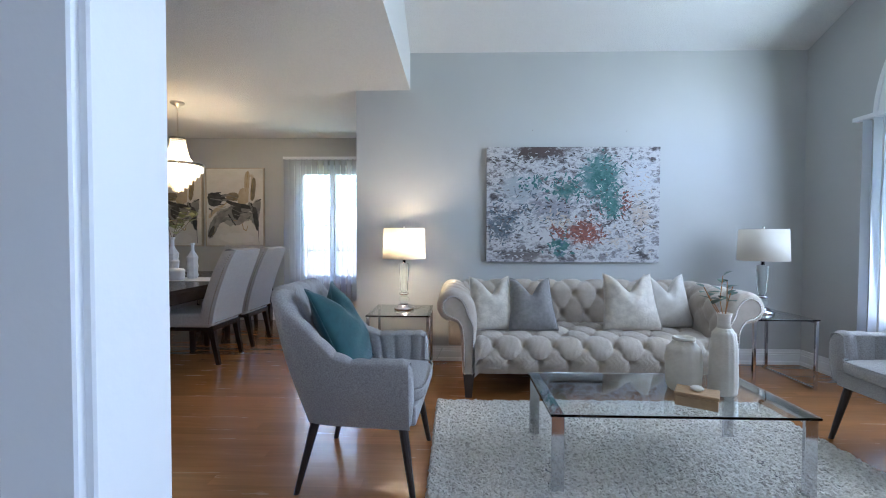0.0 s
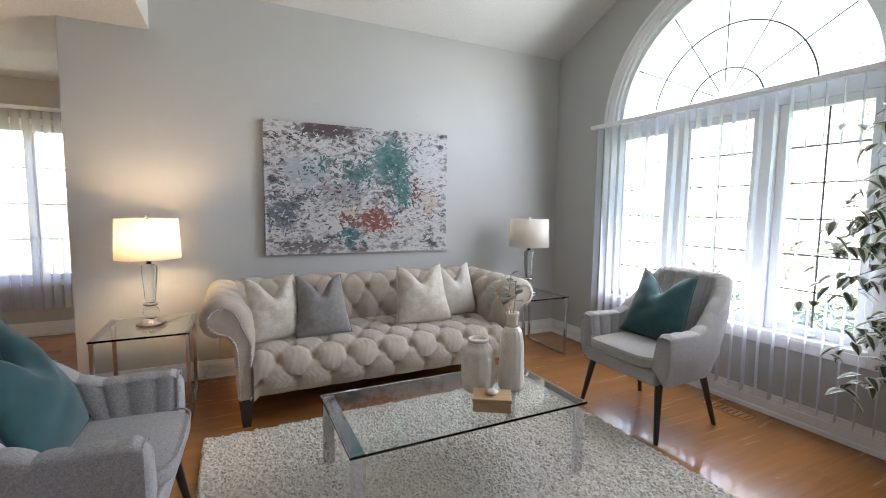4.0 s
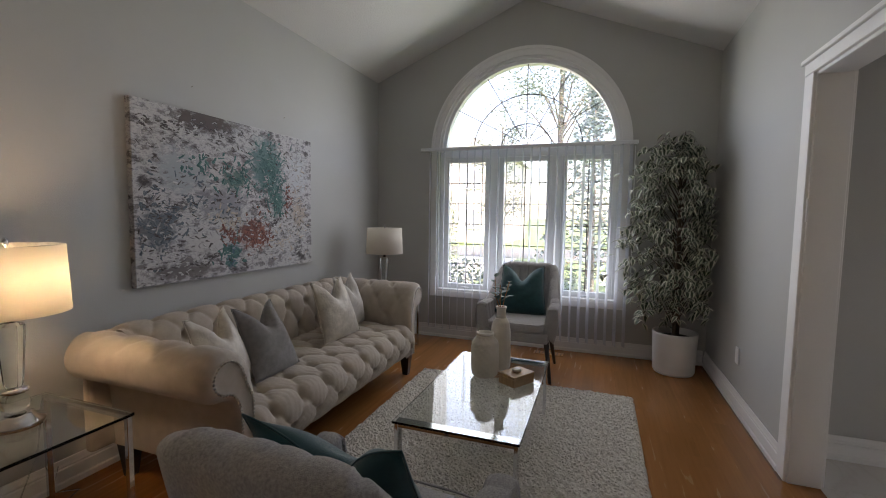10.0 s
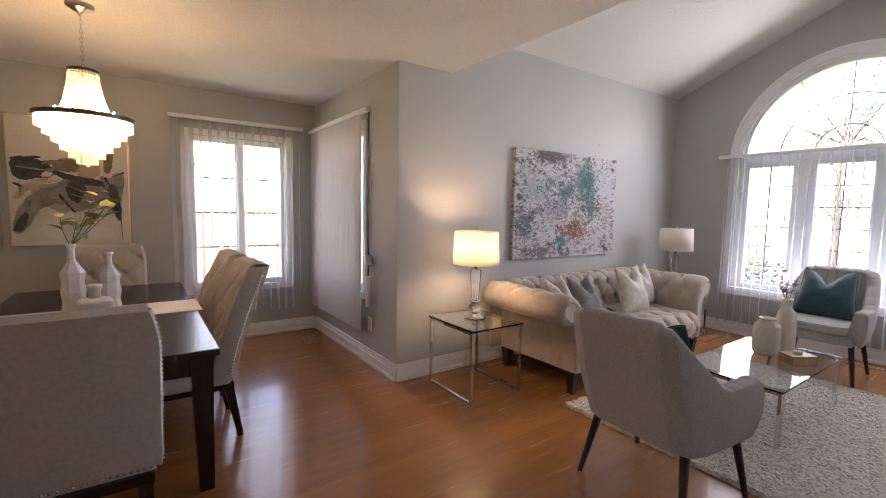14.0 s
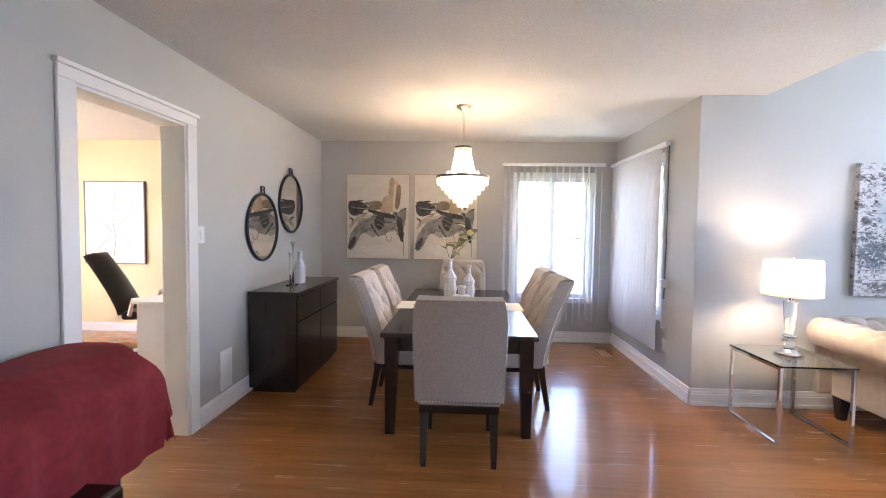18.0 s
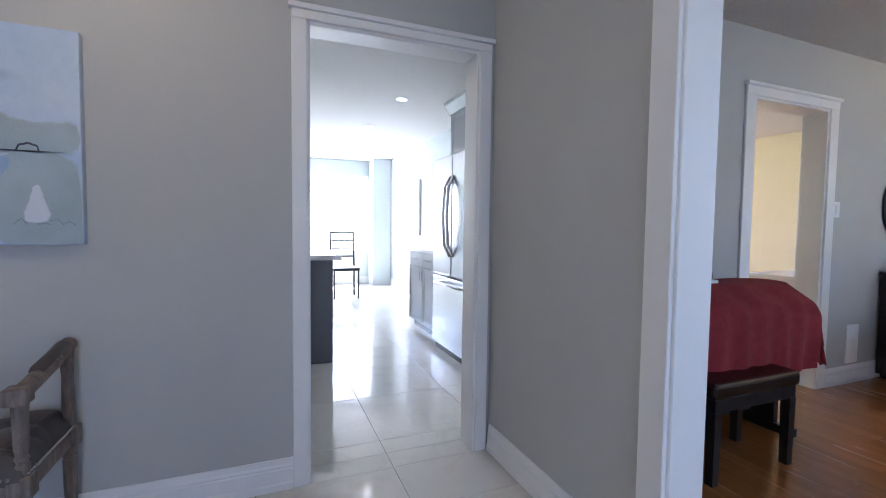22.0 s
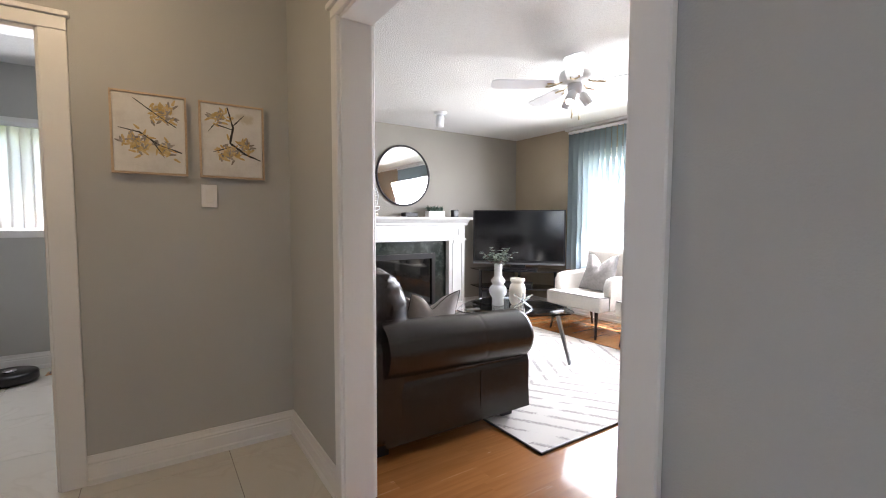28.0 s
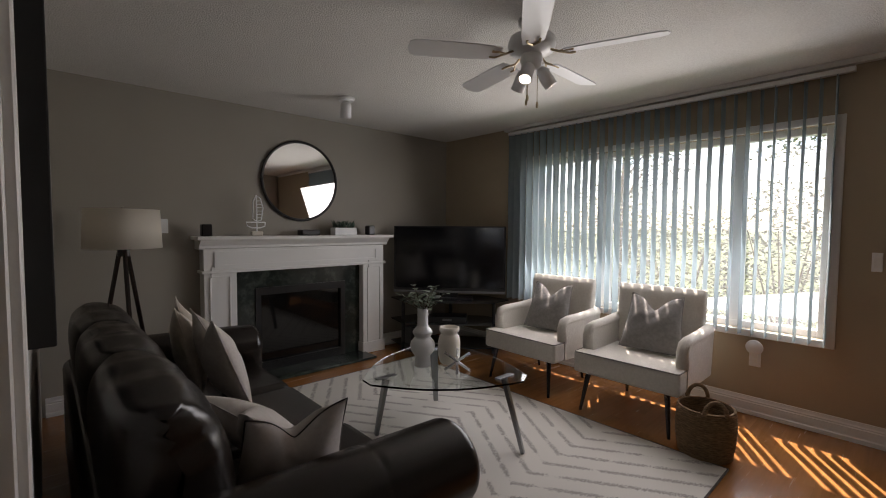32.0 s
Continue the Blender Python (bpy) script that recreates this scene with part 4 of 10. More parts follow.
abst = canvas("abstract_painting", "large abstract canvas in white, teal and rust above the sofa", M_ART1, pose(0.69, 4.12, 0.907), 1.53, 1.025, 0.04)
for x, z in ((1.10, 2.085), (1.933, 2.074)):
    tagged(part("wall_nail", tube([(x, 4.16, z), (x, 4.145, z + 0.004)], 0.003, 6), M_NAIL), "small bare nail in the grey wall", "nail")


def ribbon(bm, pts, w0, w1, depth, rng, rag=0.25):
    """A ragged brush stroke along points, standing a little off its canvas."""
    smooth = []
    for a, b in zip(pts, pts[1:]):
        for k in range(5):
            smooth.append((a[0] + (b[0] - a[0]) * k / 5, a[1] + (b[1] - a[1]) * k / 5))
    smooth.append(pts[-1])
    n = len(smooth) - 1
    prev = None
    for i, (x, z) in enumerate(smooth):
        xa, za = smooth[max(0, i - 1)]
        xb, zb = smooth[min(n, i + 1)]
        d = math.hypot(xb - xa, zb - za) or 1.0
        nx, nz = -(zb - za) / d, (xb - xa) / d
        w = (w0 + (w1 - w0) * i / n) * (math.sin(math.pi * (0.12 + 0.80 * i / n)) ** 0.5)
        p, q = w * (1 + rag * rng.uniform(-1, 1)), w * (1 + rag * rng.uniform(-1, 1))
        row = [bm.verts.new((x + nx * p, 0.0003, z + nz * p)), bm.verts.new((x, -depth, z)), bm.verts.new((x - nx * q, 0.0003, z - nz * q))]
        if prev:
            bm.faces.new((prev[0], prev[1], row[1], row[0]))
            bm.faces.new((prev[1], prev[2], row[2], row[1]))
        prev = row


def strokes_on(cv, name, mat, lines, depth=0.0015, seed=1, rag=0.3):
    bm, rng = bmesh.new(), random.Random(seed)
    for pts, w0, w1 in lines:
        ribbon(bm, pts, w0, w1, depth, rng, rag)
    ob = part(name, bm, mat, cv)
    ob["kind"] = "stuff"
    return ob



def flecks_on(cv, name, cols, count, spots, w, h, seed, length=(0.012, 0.045), width=(0.003, 0.008), tilt=0.5, depth=0.0015):
    """Short ragged knife marks: scattered over the canvas (spots None) or round (x, z, spread x, spread z, weight)."""
    rng, lines = random.Random(seed), []
    weights = [q[4] for q in spots] if spots else None
    while len(lines) < count:
        if spots:
            cx, cz, sx_, sz_, _ = rng.choices(spots, weights)[0]
            x, z = rng.gauss(cx, sx_), rng.gauss(cz, sz_)
        else:
            x, z = rng.uniform(0.02, w - 0.02), rng.uniform(0.02, h - 0.02)
        L, a = rng.uniform(*length), rng.gauss(0, tilt)
        if not (0.012 < x < w - 0.012 - L and 0.012 + L < z < h - 0.012 - L):
            continue
        q = rng.uniform(*width)
        lines.append(([(x, z), (x + L * math.cos(a), z + L * math.sin(a))], q, q * rng.uniform(0.4, 1.2)))
    return strokes_on(cv, name, mottled(name + "_paint", cols[0], cols[1], 24.0, 0.6, 0.5, 120), lines, depth, seed, 0.5)


AW, AH = 1.53, 1.025
flecks_on(abst, "grey_fleck", ((0.17, 0.16, 0.165), (0.40, 0.38, 0.39)), 300, None, AW, AH, 1)
flecks_on(abst, "dark_fleck", ((0.022, 0.018, 0.018), (0.12, 0.10, 0.095)), 460, [(0.15, 0.35, 0.12, 0.14, 2), (0.48, 0.93, 0.22, 0.05, 2.2), (0.72, 0.48, 0.28, 0.14, 3), (0.35, 0.12, 0.25, 0.08, 2), (1.25, 0.45, 0.14, 0.16, 1.6), (0.08, 0.72, 0.06, 0.2, 1), (1.05, 0.9, 0.3, 0.06, 0.7)], AW, AH, 2)
flecks_on(abst, "teal_fleck", ((0.012, 0.085, 0.085), (0.09, 0.22, 0.20)), 330, [(1.02, 0.78, 0.10, 0.12, 3), (0.72, 0.66, 0.10, 0.06, 2), (1.08, 0.54, 0.06, 0.08, 1.6), (0.64, 0.12, 0.05, 0.07, 1), (0.40, 0.70, 0.06, 0.05, 0.6)], AW, AH, 3, (0.02, 0.06), (0.005, 0.013), 1.2, 0.0022)
flecks_on(abst, "rust_fleck", ((0.13, 0.04, 0.03), (0.26, 0.10, 0.07)), 150, [(0.86, 0.27, 0.075, 0.06, 3), (0.64, 0.27, 0.05, 0.025, 1), (1.22, 0.52, 0.03, 0.05, 0.5)], AW, AH, 4, (0.02, 0.055), (0.005, 0.013), 1.3, 0.0023)
flecks_on(abst, "slate_fleck", ((0.06, 0.085, 0.11), (0.15, 0.18, 0.21)), 150, [(0.14, 0.33, 0.09, 0.09, 2), (0.4, 0.5, 0.2, 0.15, 1)], AW, AH, 5, (0.02, 0.05), (0.004, 0.012), 0.9)
flecks_on(abst, "tan_fleck", ((0.42, 0.34, 0.27), (0.56, 0.48, 0.40)), 120, [(1.36, 0.5, 0.08, 0.2, 1), (0.66, 0.36, 0.08, 0.05, 1), (1.2, 0.2, 0.12, 0.08, 1)], AW, AH, 6, (0.02, 0.05), (0.004, 0.010), 0.9)
flecks_on(abst, "white_fleck", ((0.48, 0.47, 0.465), (0.62, 0.61, 0.61)), 560, [(0.25, 0.85, 0.2, 0.1, 2.4), (1.30, 0.80, 0.14, 0.12, 2.4), (0.5, 0.30, 0.3, 0.16, 2), (1.2, 0.22, 0.2, 0.12, 2.4), (0.2, 0.15, 0.15, 0.1, 1.6), (0.7, 0.5, 0.5, 0.3, 2)], AW, AH, 7, (0.012, 0.04), (0.003, 0.009), 0.7, 0.0028)

# ---- trim: casings, baseboards, windows ----
def casing(name, label, axis, at, thick, a0, a1, top, w=0.09, sides=(1, 1), floor=0.0):
    """Jambs and mouldings round an opening from a0 to a1 along the wall; at: one face, thick: the wall's depth along the axis."""
    cs = tagged(new(name), label, "door frame", "", "structure")

    def b(p0, p1, q0, q1, z0, z1, nm, lab=""):
        lo, hi = min(q0, q1), max(q0, q1)
        part(nm, box(lo, p0, z0, hi, p1, z1, bevel=0.003, seg=1) if axis == "x" else box(p0, lo, z0, p1, hi, z1, bevel=0.003, seg=1), M_TRIM, cs, lab)
    e = 0.004 if thick > 0 else -0.004
    f0, f1 = at - e, at + thick + e
    b(a0 - 0.002, a0 + 0.018, f0, f1, floor, top, "jamb")
    b(a1 - 0.018, a1 + 0.002, f0, f1, floor, top, "jamb")
    b(a0 + 0.018, a1 - 0.018, f0, f1, top - 0.018, top + 0.002, "head_jamb")
    s = 1 if thick > 0 else -1
    for use, face, d in ((sides[0], at, -s), (sides[1], at + thick, s)):
        if not use:
            continue
        for lo, hi in ((a0 - w, a0 + 0.006), (a1 - 0.006, a1 + w)):
            b(lo, hi, face, face + d * 0.018, floor, top - 0.002, "side_casing")
        b(a0 - w, a1 + w, face, face + d * 0.020, top - 0.002, top + w * 0.62, "head_casing")
        b(a0 - w - 0.012, a1 + w + 0.012, face, face + d * 0.034, top + w * 0.62, top + w * 0.62 + 0.022, "cap_moulding")
    return cs


def baseboard(name, x0, y0, x1, y1, nx, ny, h=0.135):
    """A stepped skirting along a wall; nx, ny points into the room."""
    bm = bmesh.new()
    prof = [(0, 0), (0.020, 0), (0.020, 0.026), (0.015, 0.034), (0.015, h * 0.66), (0.0105, h * 0.70), (0.0125, h * 0.76), (0.0085, h * 0.84), (0.007, h), (0, h)]
    ends = []
    for x, y in ((x0, y0), (x1, y1)):
        ends.append([bm.verts.new((x + nx * a, y + ny * a, z)) for a, z in prof])
    n = len(prof)
    for i in range(n):
        bm.faces.new((ends[0][i], ends[0][(i + 1) % n], ends[1][(i + 1) % n], ends[1][i]))
    bm.faces.new(ends[0])
    bm.faces.new(ends[1][::-1])
    return structure(name, bm, M_TRIM, "white moulded baseboard", "baseboard")


casing("door_frame_living", "white casing of the wide opening between foyer and living room", "y", 0.70, 0.135, -0.04, 1.64, 2.03)
casing("door_frame_dining", "white casing of the wide opening between foyer and dining room", "y", 0.70, 0.135, -3.11, -1.61, 2.03)
casing("door_frame_office", "white casing of the office doorway", "x", -4.11, -0.15, 2.545, 3.36, 2.03)
casing("door_frame_kitchen", "white casing of the kitchen doorway", "x", -4.20, -0.13, -0.215, 0.62, 2.035, 0.058)
casing("door_frame_family", "white casing of the family room doorway", "x", -4.20, -0.13, -4.64, -3.335, 2.035, 0.06)
casing("door_frame_laundry", "white casing of the laundry doorway", "y", -5.45, -0.12, -3.18, -2.38, 2.035)
casing("door_frame_front", "white casing of the front door", "x", 2.0, 0.12, -0.84, 0.01, 2.06, w=0.075, sides=(1, 0))
for i, a in enumerate(((-0.49, 4.16, 3.5, 4.16, 0, -1), (3.5, 0.855, 3.5, 4.14, -1, 0), (1.73, 0.835, 3.48, 0.835, 0, 1), (-0.49, 4.16, -0.49, 6.03, -1, 0), (-4.09, 6.03, -0.51, 6.03, 0, -1),
        (-4.11, 3.46, -4.11, 6.03, 1, 0), (-4.11, 0.855, -4.11, 2.51, 1, 0), (-4.11, 0.835, -3.20, 0.835, 0, 1), (-1.52, 0.835, -0.13, 0.835, 0, 1),
        (-4.2, -3.275, -4.2, -0.273, 1, 0), (-4.2, -5.43, -4.2, -4.705, 1, 0), (-4.18, 0.70, -3.20, 0.70, 0, -1), (-1.52, 0.70, -0.13, 0.70, 0, -1), (1.73, 0.70, 1.98, 0.70, 0, -1), (2.0, 0.088, 2.0, 0.68, -1, 0),
        (-4.2, -5.45, -3.27, -5.45, 0, 1), (-2.29, -5.45, -0.8, -5.45, 0, 1), (-4.0, -7.72, -2.18, -7.72, 0, 1), (-4.0, -7.70, -4.0, -5.59, 1, 0),
        (-8.213, -7.93, -8.213, -2.5, 1, 0), (-8.19, -7.947, -7.19, -7.947, 0, 1), (-5.31, -7.947, -4.35, -7.947, 0, 1), (-11.0, 1.9, -7.3, 1.9, 0, -1), (-8.0, 6.03, -4.34, 6.03, 0, -1), (-11.0, -2.3, -11.0, 1.98, 1, 0))):
    baseboard("baseboard_%d" % (i + 1), *a)

def pane_glass(name, haze):
    """Thin clear glass; the glare that washes out the view is mixed in as a pale veil."""
    m, nt, b = shader(name, (1, 1, 1), 0.0)
    b.inputs["Transmission Weight"].default_value, b.inputs["IOR"].default_value = 1.0, 1.02
    # translucent white mixed into the glass imitates the daylight's glare
    veil, film = nt.nodes.new("ShaderNodeBsdfTranslucent"), nt.nodes.new("ShaderNodeMixShader")
    veil.inputs[0].default_value, film.inputs[0].default_value = (0.85, 0.87, 0.90, 1), haze
    nt.links.new(b.outputs[0], film.inputs[1])
    nt.links.new(veil.outputs[0], film.inputs[2])
    nt.links.new(film.outputs[0], nt.nodes["Material Output"].inputs[0])
    return m


M_PANE = pane_glass("window_pane", 0.08)
M_VEILED = pane_glass("veiled_window_pane", 0.075)


def sheet_cloth(name, colour, through, rough=0.85, glow=0.55):
    """A cloth that lets light through."""
    m, nt, b = shader(name, colour, rough)
    tr = nt.nodes.new("ShaderNodeBsdfTranslucent")
    tr.inputs[0].default_value = (*colour, 1)
    tp = nt.nodes.new("ShaderNodeBsdfTransparent")
    a = nt.nodes.new("ShaderNodeMixShader")
    a.inputs[0].default_value = glow
    c = nt.nodes.new("ShaderNodeMixShader")
    c.inputs[0].default_value = through
    n = nt.nodes.new("ShaderNodeTexNoise")
    n.inputs["Scale"].default_value = 90
    tc = nt.nodes.new("ShaderNodeTexCoord")
    bp = nt.nodes.new("ShaderNodeBump")
    bp.inputs["Strength"].default_value, bp.inputs["Distance"].default_value = 0.2, 0.002
    nt.links.new(tc.outputs["Object"], n.inputs["Vector"])
    nt.links.new(n.outputs[0], bp.inputs["Height"])
    nt.links.new(bp.outputs[0], b.inputs["Normal"])
    nt.links.new(b.outputs[0], a.inputs[1])
    nt.links.new(tr.outputs[0], a.inputs[2])
    nt.links.new(a.outputs[0], c.inputs[1])
    nt.links.new(tp.outputs[0], c.inputs[2])
    nt.links.new(c.outputs[0], nt.nodes["Material Output"].inputs[0])
    return m


M_SHEER = sheet_cloth("sheer_slat", (0.70, 0.72, 0.76), 0.14, glow=0.42)
M_SLAT = sheet_cloth("cloth_slat", (0.62, 0.60, 0.60), 0.0, glow=0.10)
M_THIN = sheet_cloth("thin_slat", (0.74, 0.73, 0.76), 0.38)
M_LINEN = sheet_cloth("linen_shade", (0.74, 0.72, 0.68), 0.0, glow=0.3)
M_BLUESLAT = sheet_cloth("blue_grey_slat", (0.31, 0.385, 0.42), 0.0, glow=0.04)
M_VINYL = mottled("white_vinyl", (0.80, 0.81, 0.82), (0.84, 0.85, 0.86), 2.0, 0.3)
M_LEAD = shader("dark_grille", (0.10, 0.10, 0.105), 0.4, 0.6)[0]


def pane(parent, bm, name="pane", glass=M_PANE):
    ob = part(name, bm, glass, parent)
    ob.visible_shadow = False
    return ob


# arched window of the living room
win = tagged(new("window_1"), "tall white arched window with a fanlight over three casements", "window", "", "structure")
CY = 2.51


def arch_ring(r0, r1, x0, x1, steps_=40, a0=0.0, a1=math.pi):
    bm = bmesh.new()
    rows = []
    for i in range(steps_ + 1):
        a = a0 + (a1 - a0) * i / steps_
        c, s = math.cos(a), math.sin(a)
        rows.append([bm.verts.new((x, CY + r * c, WZC + r * s)) for x, r in ((x0, r0), (x1, r0), (x1, r1), (x0, r1))])
    for a, b in zip(rows, rows[1:]):
        for k in range(4):
            bm.faces.new((a[k], a[(k + 1) % 4], b[(k + 1) % 4], b[k]))
    bm.faces.new(rows[0])
    bm.faces.new(rows[-1][::-1])
    return bm


part("arch_casing", arch_ring(WR - 0.004, WR + 0.085, WX - 0.022, WX - 0.001), M_TRIM, win, "white arched moulding")
part("arch_bead", arch_ring(WR + 0.055, WR + 0.085, WX - 0.034, WX - 0.022), M_TRIM, win)
part("arch_frame", arch_ring(WR - 0.065, WR - 0.004, WX + 0.03, WX + 0.12), M_VINYL, win)
part("arch_stop", arch_ring(WR - 0.03, WR - 0.003, WX - 0.001, WX + 0.03), M_TRIM, win)
for y0, y1 in ((WY0 - 0.085, WY0 + 0.004), (WY1 - 0.004, WY1 + 0.085)):
    part("side_casing", box(WX - 0.022, y0, WZ0 - 0.07, WX - 0.001, y1, WZC, bevel=0.003, seg=1), M_TRIM, win)
part("apron", box(WX - 0.022, WY0 + 0.004, WZ0 - 0.07, WX - 0.001, WY1 - 0.004, WZ0 - 0.006, bevel=0.003, seg=1), M_TRIM, win)
part("sill", box(WX - 0.03, WY0 + 0.004, WZ0 - 0.005, WX + 0.13, WY1 - 0.004, WZ0 + 0.018, bevel=0.003, seg=1), M_TRIM, win)
part("transom", box(WX + 0.03, WY0, 1.935, WX + 0.12, WY1, 2.045), M_VINYL, win)
part("frame_jamb", box(WX + 0.03, WY0, WZ0 + 0.018, WX + 0.12, WY0 + 0.045, 1.935), M_VINYL, win)
part("frame_jamb", box(WX + 0.03, WY1 - 0.045, WZ0 + 0.018, WX + 0.12, WY1, 1.935), M_VINYL, win)
for a, b in ((2.09, 2.30), (2.72, 2.93)):
    m0 = (a + b) / 2
    part("mullion", box(WX + 0.03, m0 - 0.05, WZ0 + 0.018, WX + 0.12, m0 + 0.05, 1.935), M_VINYL, win)
for y0, y1 in ((1.645, 2.145), (2.245, 2.775), (2.875, 3.375)):
    sash = tagged(new("sash"), "")
    sash.parent = win
    for a in ((y0, 0.538, y0 + 0.05, 1.935), (y1 - 0.05, 0.538, y1, 1.935), (y0 + 0.05, 0.538, y1 - 0.05, 0.59), (y0 + 0.05, 1.885, y1 - 0.05, 1.935)):
        part("sash_rail", box(WX + 0.045, a[0], a[1], WX + 0.095, a[2], a[3], bevel=0.004, seg=1), M_VINYL, sash)
    pane(sash, box(WX + 0.066, y0 + 0.048, 0.588, WX + 0.072, y1 - 0.048, 1.887))
    for k in range(1, 6):
        z = 0.59 + (1.885 - 0.59) * k / 6
        part("grille_bar", box(WX + 0.060, y0 + 0.05, z - 0.005, WX + 0.065, y1 - 0.05, z + 0.005), M_LEAD, sash)
    for k in (1,):
        y = y0 + 0.05 + (y1 - y0 - 0.1) * k / 2
        part("grille_bar", box(WX + 0.060, y - 0.005, 0.59, WX + 0.0645, y + 0.005, 1.885), M_LEAD, sash)
    part("crank_handle", box(WX + 0.02, (y0 + y1) / 2 - 0.04, 0.548, WX + 0.045, (y0 + y1) / 2 + 0.04, 0.562, bevel=0.004), M_VINYL, sash)
fan_pane = prism([(CY + (WR - 0.06) * math.cos(k * math.pi / 32), WZC + 0.045 + (WR - 0.105) * math.sin(k * math.pi / 32)) for k in range(33)], "x", WX + 0.07, 0.006)
pane(win, fan_pane, "fan_pane")
for k in range(1, 6):
    a = math.pi * k / 6
    part("fan_grille", tube([(WX + 0.062, CY + 0.07 * math.cos(a), WZC + 0.05 + 0.07 * math.sin(a)), (WX + 0.062, CY + 0.86 * math.cos(a), WZC + 0.02 + 0.86 * math.sin(a))], 0.0048, 6), M_LEAD, win)
for r in (0.26, 0.55):
    part("fan_grille", arch_ring(r - 0.0048, r + 0.0048, WX + 0.058, WX + 0.067, 32, 0.08, math.pi - 0.08), M_LEAD, win)
part("fan_hub", arch_ring(0.0, 0.05, WX + 0.055, WX + 0.068, 16), M_LEAD, win)


def vertical_blind(name, label, axis, at, a0, a1, top, bottom, pitch, turn, mat, skip=(), rail_a=None, width=0.089, drift=0.0, bow=0.006):
    """Hanging slats under a headrail, along y (axis 'x') or x (axis 'y')."""
    bl = thing(name, label, "blind")
    r0, r1 = rail_a or (a0 - 0.03, a1 + 0.03)
    rb = box(at - 0.022, r0, top - 0.002, at + 0.022, r1, top + 0.032, bevel=0.005) if axis == "x" else box(r0, at - 0.022, top - 0.002, r1, at + 0.022, top + 0.032, bevel=0.005)
    part("headrail", rb, M_VINYL, bl)
    me = None
    n = int((a1 - a0) / pitch) + 1
    rs = random.Random(len(name) + n)
    for i in range(n):
        a = a0 + pitch * i
        if any(lo <= a <= hi for lo, hi in skip):
            continue
        if me is None:
            bm = surface(lambda u, v: Vector(((u - 0.5) * width, bow * (1 - (2 * u - 1) ** 2), -v * (top - bottom))), 6, 6)
            for v in bm.verts:
                v.co.y += 0.002 * math.sin(v.co.z * 7)
            so = part("slat", bm, mat, bl, smooth=True)
            me = so.data
        else:
            so = new("slat", me)
            so.parent = bl
        base = 90 if axis == "x" else 0
        ang = base + turn + drift * i / n + rs.uniform(-5, 5)
        so.matrix_local = (pose(at, a, top - 0.004, 0, 0, ang) if axis == "x" else pose(a, at, top - 0.004, 0, 0, ang))
    return bl


vertical_blind("vertical_blind", "sheer white vertical blind, slats turned open, over the arched window", "x", 3.425, 1.53, 3.56, 2.0, 0.12, 0.082, -72, M_SHEER, rail_a=(1.474, 3.60))
tagged(part("blind_wand", tube([(3.40, 1.50, 1.98), (3.405, 1.495, 1.2), (3.41, 1.49, 0.75)], 0.004, 6), M_VINYL), "thin white blind wand hanging beside the window", "wand")
vertical_blind("vertical_blind", "sheer white vertical blind drawn across the dining window", "y", 5.94, -1.83, -0.69, 2.15, 0.28, 0.076, 64, M_THIN, rail_a=(-1.867, -0.652))
vertical_blind("vertical_blind", "closed pale vertical blind on the dining room side wall", "x", -0.56, 4.72, 5.95, 2.14, 0.30, 0.078, 8, M_SLAT, rail_a=(4.54, 5.97))

# other windows
def plain_window(name, label, axis, at, thick, a0, z0, a1, z1, bars, inward, casing_w=0.06, glass=M_PANE):
    """A framed window in a wall; inward: the sign of the room's side along the axis."""
    w = tagged(new(name), label, "window", "", "structure")

    def b(nm, p0, q0, p1, q1, z0_, z1_, mat, bev=0.003):
        if axis == "x":
            return part(nm, box(q0, p0, z0_, q1, p1, z1_, bevel=bev, seg=1), mat, w)
        return part(nm, box(p0, q0, z0_, p1, q1, z1_, bevel=bev, seg=1), mat, w)
    out = at + thick
    mid0, mid1 = sorted((at + thick * 0.35, at + thick * 0.85))
    fr = 0.05
    b("frame", a0, mid0, a0 + fr, mid1, z0, z1, M_VINYL)
    b("frame", a1 - fr, mid0, a1, mid1, z0, z1, M_VINYL)
    b("frame", a0 + fr, mid0, a1 - fr, mid1, z0, z0 + fr, M_VINYL)
    b("frame", a0 + fr, mid0, a1 - fr, mid1, z1 - fr, z1, M_VINYL)
    for m in bars:
        b("mullion", m - 0.04, mid0, m + 0.04, mid1, z0 + fr, z1 - fr, M_VINYL)
    c = (mid0 + mid1) / 2
    edges = [a0 + fr] + [x for m in bars for x in (m - 0.04, m + 0.04)] + [a1 - fr]
    for p0, p1 in zip(edges[::2], edges[1::2]):
        if axis == "x":
            pane(w, box(c - 0.003, p0, z0 + fr, c + 0.003, p1, z1 - fr), glass=glass)
        else:
            pane(w, box(p0, c - 0.003, z0 + fr, p1, c + 0.003, z1 - fr), glass=glass)
    f0, f1 = sorted((at + inward * 0.001, at + inward * 0.02))
    for p0, p1, za, zb in ((a0 - casing_w, a0, z0 - casing_w, z1 + casing_w), (a1, a1 + casing_w, z0 - casing_w, z1 + casing_w), (a0, a1, z1, z1 + casing_w), (a0, a1, z0 - casing_w, z0)):
        b("casing", p0, f0, p1, f1, za, zb, M_TRIM)
    return w


